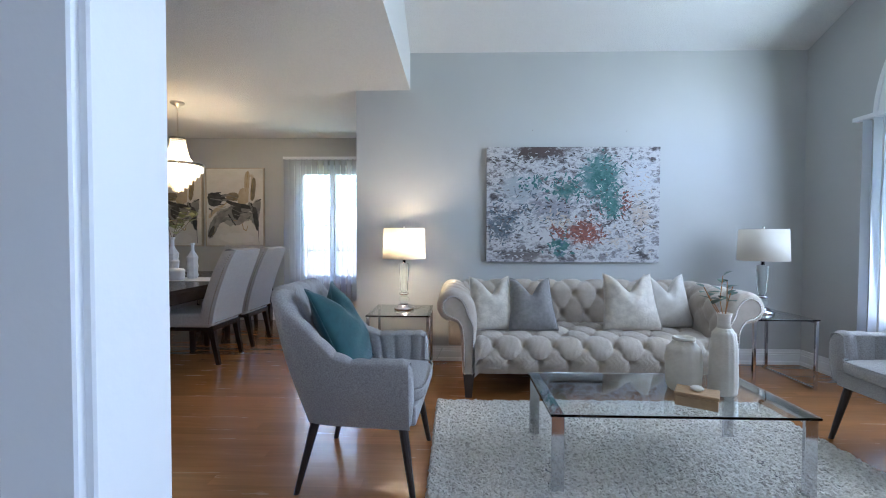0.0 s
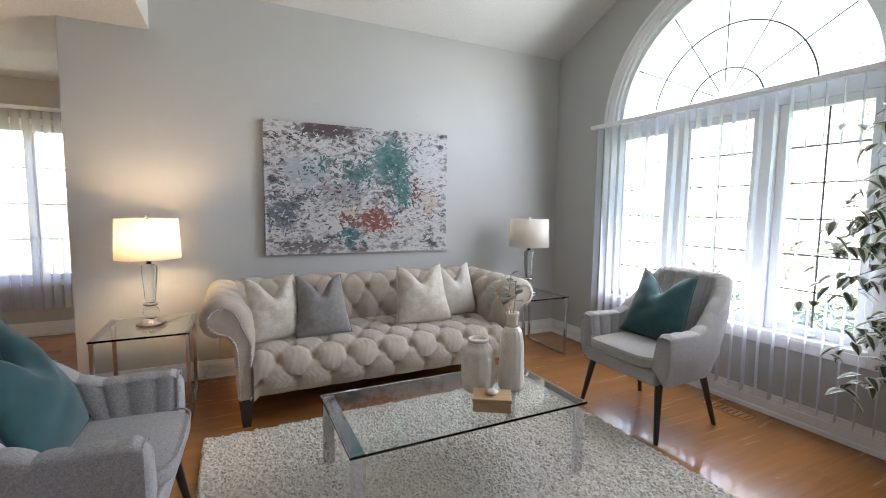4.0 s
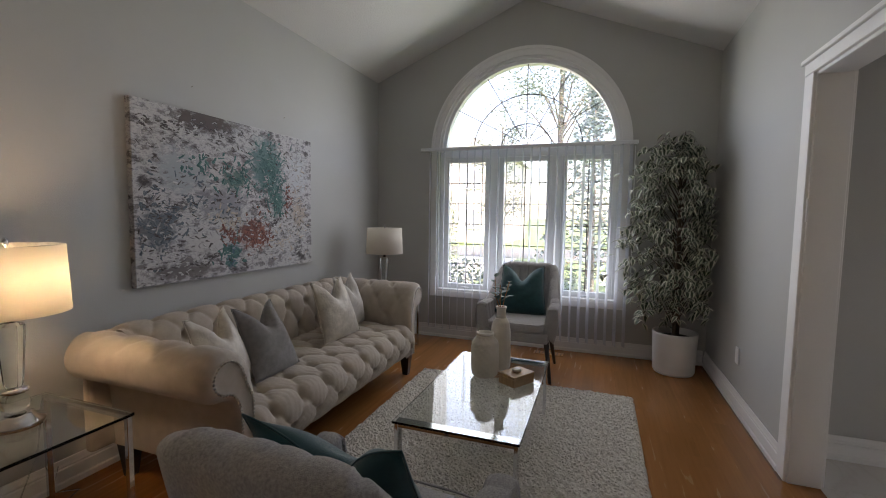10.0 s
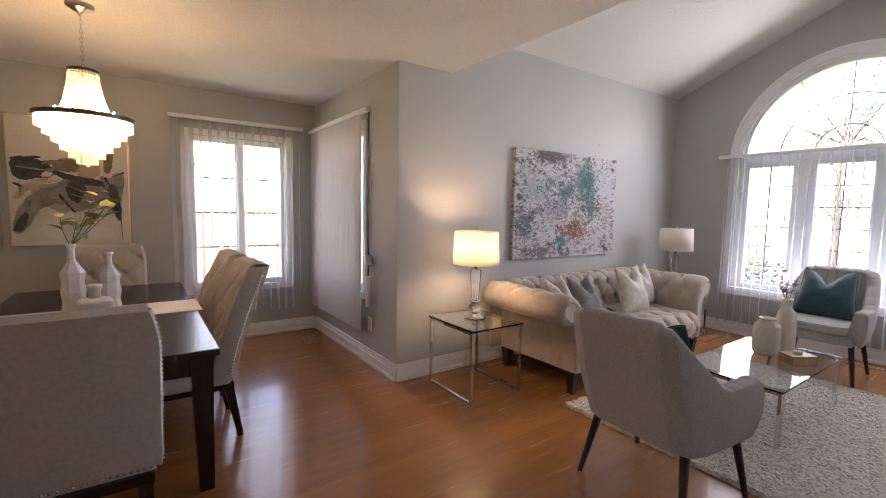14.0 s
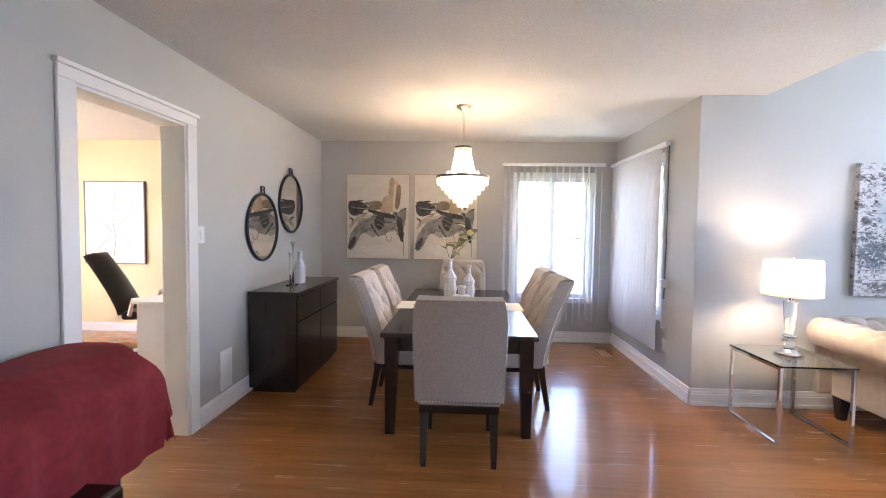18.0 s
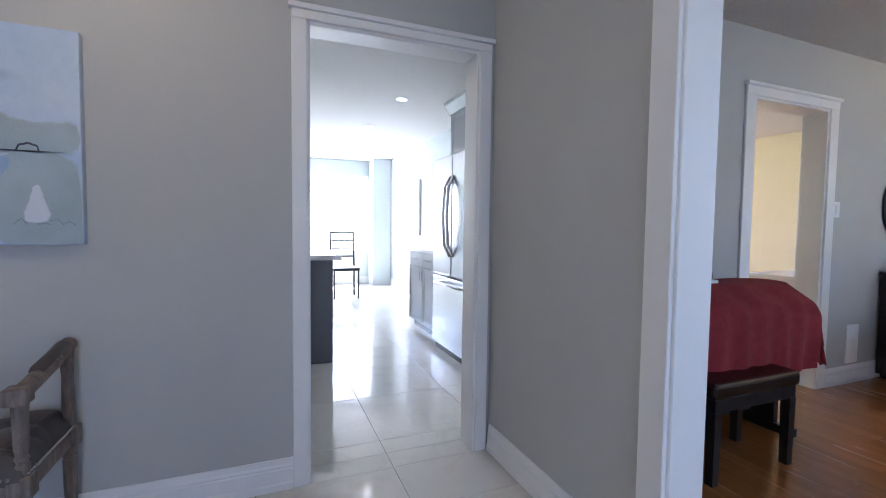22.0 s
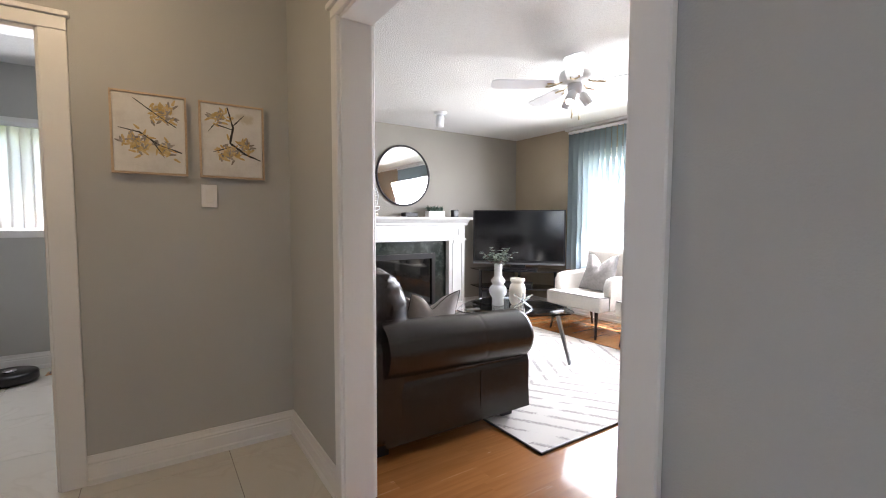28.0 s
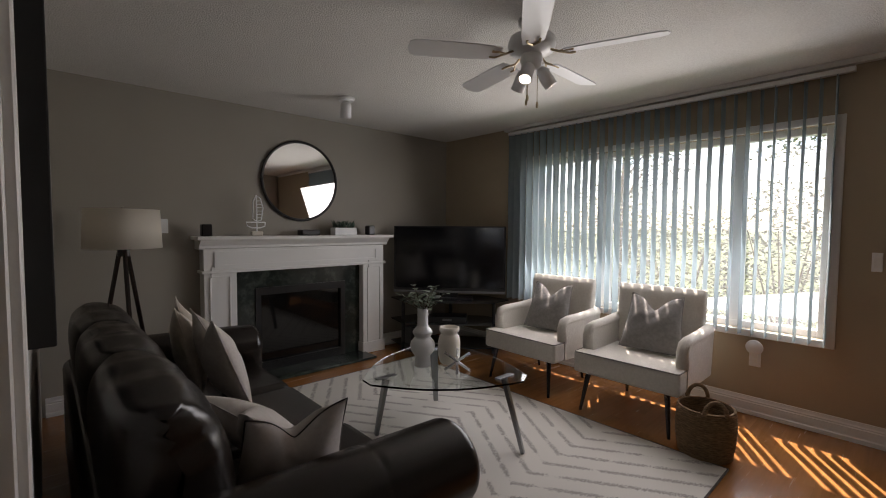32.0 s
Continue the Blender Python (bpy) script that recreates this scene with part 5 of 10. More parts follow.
w2 = plain_window("window_2", "white two-pane dining room window", "y", 6.03, 0.12, -1.70, 0.55, -0.80, 2.02, (-1.25,), -1)
for k in range(1, 4):
    z = 0.60 + 1.37 * k / 4
    part("grille_bar", box(-1.65, 6.105, z - 0.007, -0.85, 6.110, z + 0.007), M_LEAD, w2)
plain_window("window_3", "white dining room side window behind a closed blind", "x", -0.49, 0.12, 4.75, 0.62, 5.75, 2.05, (), -1)
plain_window("window_4", "wide white family room window with three lights", "x", -8.213, -0.14, -6.64, 0.63, -4.207, 2.068, (-5.80, -4.74), 1, casing_w=0.05, glass=M_VEILED)
plain_window("window_5", "small white laundry window", "y", -7.72, -0.12, -3.12, 1.14, -2.46, 1.97, (-2.72,), 1)
plain_window("window_6", "wide kitchen window", "x", -11.0, -0.10, -0.6, 0.7, 1.7, 2.1, (0.55,), 1)
# This opening is unseen, added where the office's lamp stands.
plain_window("window_7", "unseen office window added for daylight", "x", -8.0, -0.10, 3.4, 0.8, 5.0, 2.1, (4.2,), 1)
tagged(part("pull_string", tube([(-0.53, 4.585, 2.15), (-0.528, 4.58, 1.3), (-0.53, 4.585, 0.78)], 0.004, 6), M_DARK), "dark pull string hanging by the dining room blind", "string")
wt = thing("blind_weight", "white cord weight hanging from the dining room blind", "cord weight", pose(-0.53, 4.585, 0.52))
part("tube", box(-0.022, -0.012, 0, 0.022, 0.012, 0.26, bevel=0.006), M_VINYL, wt)
part("cleat", box(-0.03, -0.015, 0.36, 0.03, 0.06, 0.44, bevel=0.008), M_VINYL, wt)


def wall_plate(m, label, w=0.072, h=0.115, kind="switch"):
    """A cover plate; local -y faces the room."""
    pl = thing("light_switch" if kind == "switch" else "wall_outlet", label, "switch" if kind == "switch" else "outlet", m)
    part("plate", box(-w / 2, -0.008, -h / 2, w / 2, 0, h / 2, bevel=0.003), M_VINYL, pl)
    if kind == "switch":
        part("rocker", box(-0.017, -0.012, -0.034, 0.017, -0.006, 0.034, bevel=0.002), M_TRIM, pl)
    else:
        for z in (-0.028, 0.01):
            part("socket", box(-0.016, -0.0105, z, 0.016, -0.007, z + 0.026, bevel=0.002), M_TRIM, pl)
    return pl


wall_plate(pose(1.655, 0.836, 1.374, 0, 0, 180), "white rocker light switch beside a wide opening")
wall_plate(pose(-4.109, 3.50, 1.32, 0, 0, 90), "white rocker light switch beside the office doorway")
wall_plate(pose(-4.199, -2.808, 1.337, 0, 0, 90), "white rocker light switch on the hall wall")
wall_plate(pose(-3.80, -5.449, 1.345, 0, 0, 180), "white rocker light switch under two small pictures")
wall_plate(pose(-0.492, 4.62, 0.358, 0, 0, -90), "white wall outlet near the baseboard", kind="outlet")
wall_plate(pose(2.55, 0.836, 0.38, 0, 0, 180), "white wall outlet with a plugged-in adapter", kind="outlet")
wall_plate(pose(-4.109, 3.80, 0.30, 0, 0, 90), "large beige cover plate low on the wall", 0.16, 0.30, "outlet")
for x, y, w, d in ((-0.72, 5.58, 0.10, 0.28), (3.32, 2.2, 0.10, 0.28), (-2.95, -7.5, 0.28, 0.10)):
    fv = thing("floor_register", "brown slotted floor register beside the wall", "vent", pose(x, y, 0.001))
    part("frame", box(-w / 2, -d / 2, 0, w / 2, d / 2, 0.004, bevel=0.001, seg=1), M_OAKRAIL, fv)
    # solid dark strips imitate the shade in the register's openings
    for k in range(8):
        f = -0.42 + 0.12 * k
        part("slot_shade", box(-w * 0.36, d * f - 0.004, 0.0042, w * 0.36, d * f + 0.004, 0.006) if d > w else box(w * f - 0.004, -d * 0.36, 0.0042, w * f + 0.004, d * 0.36, 0.006), M_DARK, fv)

# ---- ficus in the window corner ----
M_POT = mottled("white_pot", (0.76, 0.75, 0.72), (0.82, 0.81, 0.78), 6.0, 0.4, 0.05, 60)
M_SOIL = mottled("soil", (0.03, 0.02, 0.012), (0.07, 0.05, 0.03), 30.0, 0.95, 1.0, 60)
M_BARK = mottled("bark", (0.07, 0.045, 0.03), (0.13, 0.09, 0.06), 20.0, 0.85, 0.6, 60, stretch=(1, 1, 0.2))
M_FICUS = mottled("ficus_green", (0.055, 0.085, 0.05), (0.10, 0.135, 0.085), 12.0, 0.5)
M_FICUSEDGE = mottled("ficus_cream_edge", (0.60, 0.62, 0.52), (0.72, 0.73, 0.63), 12.0, 0.5)
fic = thing("potted_ficus", "tall variegated ficus tree in a round white pot", "plant", pose(3.22, 1.13, 0))
part("pot", lathe([(0.155, 0), (0.165, 0.02), (0.178, 0.34), (0.178, 0.355), (0.165, 0.355), (0.160, 0.30)], 40), M_POT, fic, "round white pot", True)
part("soil", lathe([(0.158, 0.28), (0.16, 0.30), (0.08, 0.315), (0.01, 0.318)], 20), M_SOIL, fic)
frng = random.Random(11)
part("trunk", tube([(0, 0, 0.30), (0.01, 0.012, 0.55), (-0.015, 0.0, 0.85), (-0.03, 0.015, 1.2), (-0.02, 0.02, 1.6), (-0.05, 0.03, 1.9)], 0.024, 10, taper=0.3), M_BARK, fic, smooth=True)
part("trunk", tube([(0.02, -0.02, 0.30), (-0.02, -0.02, 0.6), (0.01, 0.015, 0.9), (0.03, -0.02, 1.3)], 0.016, 8, taper=0.4), M_BARK, fic, smooth=True)


def ficus_leaf(bm, base, d, L, Wd, curl):
    d = Vector(d).normalized()
    s = d.cross(Vector((0, 0, 1)))
    s = s.normalized() if s.length > 1e-3 else Vector((1, 0, 0))
    n = s.cross(d)
    prev = None
    for k, f in enumerate((0.0, 0.3, 0.65, 1.0)):
        w = Wd * (0.02, 0.5, 0.40, 0.01)[k]
        c = Vector(base) + d * L * f - n * curl * L * f * f
        row = [bm.verts.new(c + s * w * q + n * abs(q) * w * 0.3) for q in (-1, -0.5, 0, 0.5, 1)]
        if prev:
            for j in range(4):
                fc = bm.faces.new((prev[j], prev[j + 1], row[j + 1], row[j]))
                fc.material_index = 1 if j in (0, 3) else 0
        prev = row


crown = bmesh.new()
for i in range(110):
    z = 0.56 + 1.46 * (i / 110) ** 0.9
    t = (z - 0.55) / 1.5
    spread = 0.34 * math.sin(math.pi * min(1, 0.16 + t * 0.80)) ** 0.8 + 0.04 + 0.10 * math.sin(i * 1.7) ** 6
    a = i * 2.4 + frng.uniform(-0.4, 0.4)
    r = spread * frng.uniform(0.7, 1.25)
    tx, ty = -0.06 + r * math.cos(a) * 0.75, 0.06 + r * math.sin(a) * 0.95
    tx = min(tx, 0.22)
    ty = max(ty, -0.24)
    sx, sy, sz = -0.02, 0.01, z - 0.20
    path = [(sx, sy, sz), (sx + (tx - sx) * 0.45, sy + (ty - sy) * 0.45, z + 0.03), (tx, ty, z - 0.04 - 0.10 * frng.random())]
    part("branch", tube(path, 0.004, 5, taper=0.4), M_BARK, fic)
    for k in range(17):
        f = 0.42 + 0.75 * frng.random()
        if f < 0.5:
            q = [path[0][j] + (path[1][j] - path[0][j]) * f * 2 for j in range(3)]
        else:
            q = [path[1][j] + (path[2][j] - path[1][j]) * (f * 2 - 1) for j in range(3)]
        q = [c + frng.uniform(-0.035, 0.035) for c in q]
        la = frng.uniform(0, 6.28)
        if q[0] > 0.22 or q[1] < -0.25:
            continue
        dx = math.cos(la) if q[0] < 0.12 else -abs(math.cos(la))
        ficus_leaf(crown, q, (dx, math.sin(la) if q[1] > -0.15 else abs(math.sin(la)), frng.uniform(-1.0, 0.25)), frng.uniform(0.066, 0.095), frng.uniform(0.040, 0.052), frng.uniform(0.1, 0.5))
cr = part("crown", crown, M_FICUS, fic, "drooping cream-edged leaves", True)
cr.data.materials.append(M_FICUSEDGE)
cr["kind"] = "stuff"

# ---- dining room ----
M_DCHAIR = mottled("beige_linen", (0.40, 0.365, 0.33), (0.48, 0.44, 0.40), 60.0, 0.9, 0.35, 600, sheen=0.2)
M_WENGE = mottled("espresso_wood", (0.010, 0.006, 0.005), (0.027, 0.014, 0.011), 5.0, 0.24, 0.06, 50, stretch=(8, 1, 1), coat=0.15)
dt = thing("dining_table", "dark espresso wooden dining table with tapered legs", "table", pose(-2.345, 4.52, 0))
part("tabletop", box(-0.52, -1.08, 0.660, 0.52, 1.06, 0.692, bevel=0.004), M_WENGE, dt)
for a in ((-0.47, -1.02, 0.56, 0.47, -0.995, 0.66), (-0.47, 0.985, 0.56, 0.47, 1.01, 0.66), (-0.47, -0.995, 0.56, -0.445, 0.985, 0.66), (0.445, -0.995, 0.56, 0.47, 0.985, 0.66)):
    part("apron", box(*a), M_WENGE, dt)
for x in (-0.445, 0.445):
    for y in (-1.02, 1.0):
        part("leg", leg(x, y, 0.66, -0.01 if x < 0 else 0.01, 0, 0.095, 0.062), M_WENGE, dt)


def dining_chair(m, label):
    """Parsons chair with tufted scooped back; it faces local +y."""
    c = thing("dining_chair", label, "chair", m, "chairs round the dining table")

    def rest(u, v):
        x = (u - 0.5) * 0.50
        z = 0.40 + v * 0.60
        taper = 1 - 0.10 * max(0, (v - 0.75) / 0.25) ** 2
        a, b = x / 0.11, (z - 0.40) / 0.125
        edge = min(1, (0.25 - abs(x)) / 0.05) * min(1, (1 - v) / 0.12)
        h = (0.034 * puff(a, b, 0.26) - 0.034 * near_button(a, b)) * max(0, edge) * (v > 0.14)
        return Vector((x * taper, -0.17 - 0.20 * v ** 1.4 + h + 0.02 + 0.03 * (2 * u - 1) ** 2, z))

    def outer(u, v):
        x = (u - 0.5) * 0.52
        z = 0.37 + v * 0.635
        taper = 1 - 0.10 * max(0, (v - 0.75) / 0.25) ** 2
        return Vector((x * taper, -0.245 - 0.20 * v ** 1.4 + 0.008 * (2 * u - 1) ** 2, z))
    part("backrest", surface(rest, 50, 50), M_DCHAIR, c, "button-tufted beige back", True)
    part("back_panel", surface(outer, 10, 24), M_DCHAIR, c, "plain cloth outer back", True)
    for q in (0, 1):
        bm = bmesh.new()
        prev = None
        for j in range(25):
            v = j / 24
            row = [bm.verts.new(rest(q, v)), bm.verts.new((rest(q, v) + outer(q, v)) / 2 + Vector(((2 * q - 1) * 0.012, 0, 0))), bm.verts.new(outer(q, v))]
            if prev:
                bm.faces.new((prev[0], prev[1], row[1], row[0]))
                bm.faces.new((prev[1], prev[2], row[2], row[1]))
            prev = row
        part("back_side", bm, M_DCHAIR, c, smooth=True)
        nb = bmesh.new()
        pts = [((outer(q, j / 34) * 0.75 + rest(q, j / 34) * 0.25) + Vector(((2 * q - 1) * 0.008, 0, 0)) for j in range(33))]
        part("nailhead_trim", grommets(nb, [(p, ((2 * q - 1), 0, 0)) for p in pts[0]], 0.007), M_NAIL, c)["kind"] = "stuff"
    bm = bmesh.new()
    prev = None
    for i in range(21):
        u = i / 20
        p, q = rest(u, 1), outer(u, 1)
        row = [bm.verts.new(p), bm.verts.new((p + q) / 2 + Vector((0, 0, 0.018))), bm.verts.new(q)]
        if prev:
            bm.faces.new((prev[0], prev[1], row[1], row[0]))
            bm.faces.new((prev[1], prev[2], row[2], row[1]))
        prev = row
    part("back_top", bm, M_DCHAIR, c)
    part("seat", box(-0.25, -0.22, 0.33, 0.25, 0.27, 0.455, bevel=0.03, seg=3), M_DCHAIR, c, "padded seat")
    nb = bmesh.new()
    pts = [((-0.245 + 0.49 * k / 24, -0.252, 0.378), (0, -1, 0)) for k in range(25)]
    part("nailhead_trim", grommets(nb, pts, 0.007), M_NAIL, c)["kind"] = "stuff"
    part("seat_rail", box(-0.235, -0.23, 0.30, 0.235, 0.255, 0.345, bevel=0.004), M_WENGE, c)
    for x in (-0.205, 0.205):
        part("leg", leg(x, 0.22, 0.32, 0, 0.0, 0.05, 0.034), M_WENGE, c)
        part("leg", leg(x, -0.20, 0.32, 0, -0.06, 0.05, 0.032), M_WENGE, c)
    return c


lab_d = "beige linen dining chair with tufted back and nailhead trim"
dc = dining_chair(pose(-2.335, 3.36, 0), "beige linen dining chair at the head of the table")
for x, y, r in ((-2.77, 4.15, -90), (-2.77, 4.80, -90), (-1.92, 4.15, 90), (-1.92, 4.80, 90), (-2.33, 5.42, 180)):
    tagged(copy_thing(dc, pose(x, y, 0, 0, 0, r)), lab_d)
for y0, mat in ((4.30, 0),):
    rn = thing("table_runner", "narrow white cloth runner lying across the dining table", "runner", pose(0, 0, 0))
    part("cloth", box(-2.90, 4.33, 0.693, -1.80, 4.70, 0.697), mottled("white_linen", (0.70, 0.68, 0.64), (0.78, 0.76, 0.72), 60.0, 0.9, 0.3, 500), rn)
M_MILK = mottled("pale_ceramic", (0.62, 0.63, 0.66), (0.72, 0.73, 0.76), 15.0, 0.3, 0.3, 40)


def faceted_bottle(name, label, m, h, r, n=7):
    bt = thing(name, label, "vase", m, "vases on the dining table")
    prof = [(r * 0.8, 0), (r, h * 0.08), (r * 0.86, h * 0.20), (r, h * 0.34), (r * 0.86, h * 0.48), (r, h * 0.60), (r * 0.5, h * 0.72), (r * 0.30, h * 0.78), (r * 0.28, h * 0.94), (r * 0.42, h * 0.97), (r * 0.40, h)]
    part("body", lathe(prof, n), M_MILK, bt, "dimpled white body")
    return bt


faceted_bottle("white_vase", "tall dimpled white bottle vase with flowers on dining table", pose(-2.44, 4.52, 0.698), 0.42, 0.062)
faceted_bottle("white_vase", "shorter dimpled white bottle vase on dining table", pose(-2.27, 4.58, 0.698), 0.36, 0.056)
jar = thing("ribbed_jar", "low white ribbed jar with lid on dining table", "jar", pose(-2.335, 4.40, 0.698))
part("body", lathe([(0.06, 0), (0.085, 0.01), (0.08, 0.03), (0.086, 0.05), (0.08, 0.07), (0.086, 0.09), (0.07, 0.11), (0.03, 0.115)], 24), M_MILK, jar, smooth=True)
part("lid", lathe([(0.03, 0.115), (0.028, 0.16), (0.038, 0.175), (0.036, 0.19), (0.012, 0.195)], 18), M_MILK, jar, smooth=True)
fl = thing("flower_stems", "yellow-white flowers and olive leaves standing in a bottle vase", "flowers", pose(-2.44, 4.52, 1.10))
sprig(fl, [(0.03, 0.02, 0.14), (0.16, 0.0, 0.22), (0.10, -0.06, 0.20), (0.22, 0.04, 0.25), (-0.04, 0.0, 0.17), (0.13, 0.07, 0.30)], random.Random(9), 0.10, mottled("olive_leaf", (0.15, 0.17, 0.06), (0.32, 0.33, 0.16), 12.0, 0.6), M_BARK)
for k, p in enumerate(((0.16, 0.0, 0.23), (0.22, 0.04, 0.26), (0.10, -0.06, 0.21), (0.03, 0.02, 0.15))):
    bm = bmesh.new()
    for a in range(6):
        leaf_blade(bm, p, (math.cos(a * 1.05), math.sin(a * 1.05), 0.5), 0.032, 0.024)
    part("flower", bm, M_CREAM, fl, smooth=True)

# chandelier
M_CRYSTAL = sheet_cloth("crystal", (0.95, 0.93, 0.88), 0.15, 0.1)
M_NICKEL = shader("brushed_nickel", (0.50, 0.46, 0.40), 0.3, 1.0)[0]
chn = thing("crystal_chandelier", "lit crystal chandelier with tiered prisms hanging over the dining table", "chandelier", pose(-2.34, 4.47, 0))
part("canopy", lathe([(0.065, 2.449), (0.065, 2.435), (0.04, 2.42), (0.012, 2.405), (0.006, 2.39)], 24), M_NICKEL, chn, smooth=True)
for k in range(12):
    z = 2.385 - k * 0.024
    me_ring = tube([(0.007 * math.cos(a * math.pi / 4) * (k % 2), 0.007 * math.cos(a * math.pi / 4) * (1 - k % 2), z - 0.004 + 0.016 * math.sin(a * math.pi / 4)) for a in range(9)], 0.0018, 5)
    part("chain_link", me_ring, M_NICKEL, chn)


def ring_band(r, z0, z1, t=0.006, n=40):
    bm = bmesh.new()
    rows = [[bm.verts.new((q * math.cos(2 * math.pi * k / n), q * math.sin(2 * math.pi * k / n), z)) for k in range(n)] for q, z in ((r, z0), (r, z1), (r - t, z1), (r - t, z0))]
    for i in range(4):
        a, b = rows[i], rows[(i + 1) % 4]
        for k in range(n):
            bm.faces.new((a[k], a[(k + 1) % n], b[(k + 1) % n], b[k]))
    return bm


M_BRONZE = shader("dark_bronze", (0.10, 0.085, 0.07), 0.35, 0.8)[0]
part("top_ring", ring_band(0.072, 2.083, 2.10), M_BRONZE, chn)
part("main_ring", ring_band(0.232, 1.822, 1.845, 0.012), M_BRONZE, chn, "dark metal ring")
part("stem", tube([(0, 0, 2.11), (0, 0, 1.72)], 0.006, 8), M_NICKEL, chn)
sb = bmesh.new()
for k in range(30):
    a = 2 * math.pi * k / 30
    for j in range(14):
        f = j / 13
        r = 0.066 + 0.055 * f ** 1.6
        z = 2.085 - 0.25 * f
        bmesh.ops.create_icosphere(sb, subdivisions=1, radius=0.0075, matrix=Matrix.Translation((r * math.cos(a), r * math.sin(a), z)))
st = part("bead_curtain", sb, M_CRYSTAL, chn, "beaded crystal strands")
st["kind"] = "stuff"
for t, (r, z, n) in enumerate(((0.218, 1.825, 44), (0.185, 1.785, 38), (0.15, 1.745, 32), (0.115, 1.705, 24), (0.08, 1.665, 18), (0.045, 1.63, 10))):
    pb = bmesh.new()
    for k in range(n):
        a = 2 * math.pi * k / n
        m = Matrix.Translation((r * math.cos(a), r * math.sin(a), z - 0.028)) @ Matrix.Rotation(a, 4, "Z") @ Matrix.Diagonal((0.008, 0.024, 0.056, 1))
        bmesh.ops.create_cube(pb, size=1, matrix=m)
    tr = part("crystal_tier", pb, M_CRYSTAL, chn)
    tr["kind"] = "stuff"
part("pendant_drop", lathe([(0.004, 1.60), (0.016, 1.585), (0.012, 1.57), (0.003, 1.56)], 8), M_CRYSTAL, chn)
for k in range(6):
    a = k * math.pi / 3
    part("bulb", lathe([(0.008, 1.80), (0.016, 1.83), (0.012, 1.86), (0.003, 1.885)], 10, at=(0.13 * math.cos(a), 0.13 * math.sin(a), 0)), M_BULB, chn, "glowing candle bulb", True)

# sideboard and what stands on it
sbd = thing("sideboard", "espresso wooden sideboard with drawers against the wall", "sideboard", pose(-4.09, 4.12, 0))
part("body", box(0, 0, 0.04, 0.40, 1.12, 0.815), M_WENGE, sbd)
part("plinth", box(0.02, 0.02, 0, 0.38, 1.10, 0.04), M_WENGE, sbd)
part("top", box(-0.002, -0.015, 0.815, 0.425, 1.135, 0.845, bevel=0.003), M_WENGE, sbd)
for j in range(2):
    part("drawer", box(0.40, 0.008 + 0.555 * j, 0.60, 0.416, 0.555 + 0.555 * j, 0.808, bevel=0.003), M_WENGE, sbd)
    part("door", box(0.40, 0.008 + 0.555 * j, 0.05, 0.416, 0.555 + 0.555 * j, 0.592, bevel=0.003), M_WENGE, sbd)
for y, h in ((4.52, 0.30), (4.58, 0.40)):
    cd = thing("glass_candlestick", "slender clear glass candlestick on the sideboard", "candlestick", pose(-3.90, y, 0.846))
    part("stick", lathe([(0.045, 0), (0.045, 0.006), (0.008, 0.016), (0.007, h * 0.5), (0.012, h * 0.55), (0.007, h * 0.6), (0.007, h * 0.93), (0.018, h * 0.96), (0.018, h)], 16), M_GLASS, cd, smooth=True)
wb = thing("textured_bottle", "white textured ceramic bottle on the sideboard", "vase", pose(-3.88, 4.70, 0.846))
part("body", ribbed(steps([(0.045, 0), (0.052, 0.01), (0.052, 0.15), (0.035, 0.20), (0.02, 0.225), (0.02, 0.29), (0.026, 0.30)], 30), 30, 6, 0.004), M_MILK, wb, smooth=True)
M_MIRROR = shader("mirror", (0.92, 0.92, 0.92), 0.02, 1.0)[0]
for y, z in ((4.405, 1.375), (5.035, 1.615)):
    mr = thing("round_mirror", "round mirror in a thin black metal frame on the wall", "mirror", pose(-4.108, y, z, 90, 0, 90), "mirrors over the sideboard")
    part("glass", lathe([(0.285, 0.004), (0.285, 0.012)], 64), M_MIRROR, mr)
    n = 64
    part("frame", tube([(0.29 * math.cos(2 * math.pi * k / n), 0.29 * math.sin(2 * math.pi * k / n), 0.014) for k in range(n + 1)], 0.013, 8), M_BLACK, mr, smooth=True)
    for a in ((-0.035, 0.295, -0.027, 0.36), (0.027, 0.295, 0.035, 0.36), (-0.035, 0.352, 0.035, 0.36), (-0.035, 0.32, 0.035, 0.327)):
        part("hanger", box(a[0], a[1], 0.004, a[2], a[3], 0.014), M_BLACK, mr)
M_ARTD = painting_material("ink_landscape_canvas", [(0.3, (0.58, 0.54, 0.48)), (0.5, (0.66, 0.63, 0.57)), (0.7, (0.72, 0.69, 0.64))], 3.0,
    [((0.34, 0, 0.40), (0.34, 1, 0.20), (0.36, 0.34, 0.30), 0.80), ((0.50, 0, 0.44), (0.24, 1, 0.14), (0.15, 0.15, 0.14), 0.84), ((0.14, 0, 0.62), (0.18, 1, 0.12), (0.02, 0.02, 0.025), 0.86), ((0.38, 0, 0.64), (0.18, 1, 0.08), (0.20, 0.17, 0.11), 0.90), ((0.60, 0, 0.80), (0.12, 1, 0.30), (0.56, 0.45, 0.32), 0.95), ((0.42, 0, 0.10), (0.45, 1, 0.14), (0.72, 0.69, 0.64), 0.9)], 4.0, (1, 1, 1.6), soft=0.05)
M_INK = mottled("black_ink", (0.012, 0.012, 0.014), (0.05, 0.05, 0.05), 25.0, 0.5, 0.5, 120)
M_INKGREY = mottled("grey_wash", (0.13, 0.13, 0.12), (0.32, 0.31, 0.28), 14.0, 0.6, 0.5, 120)
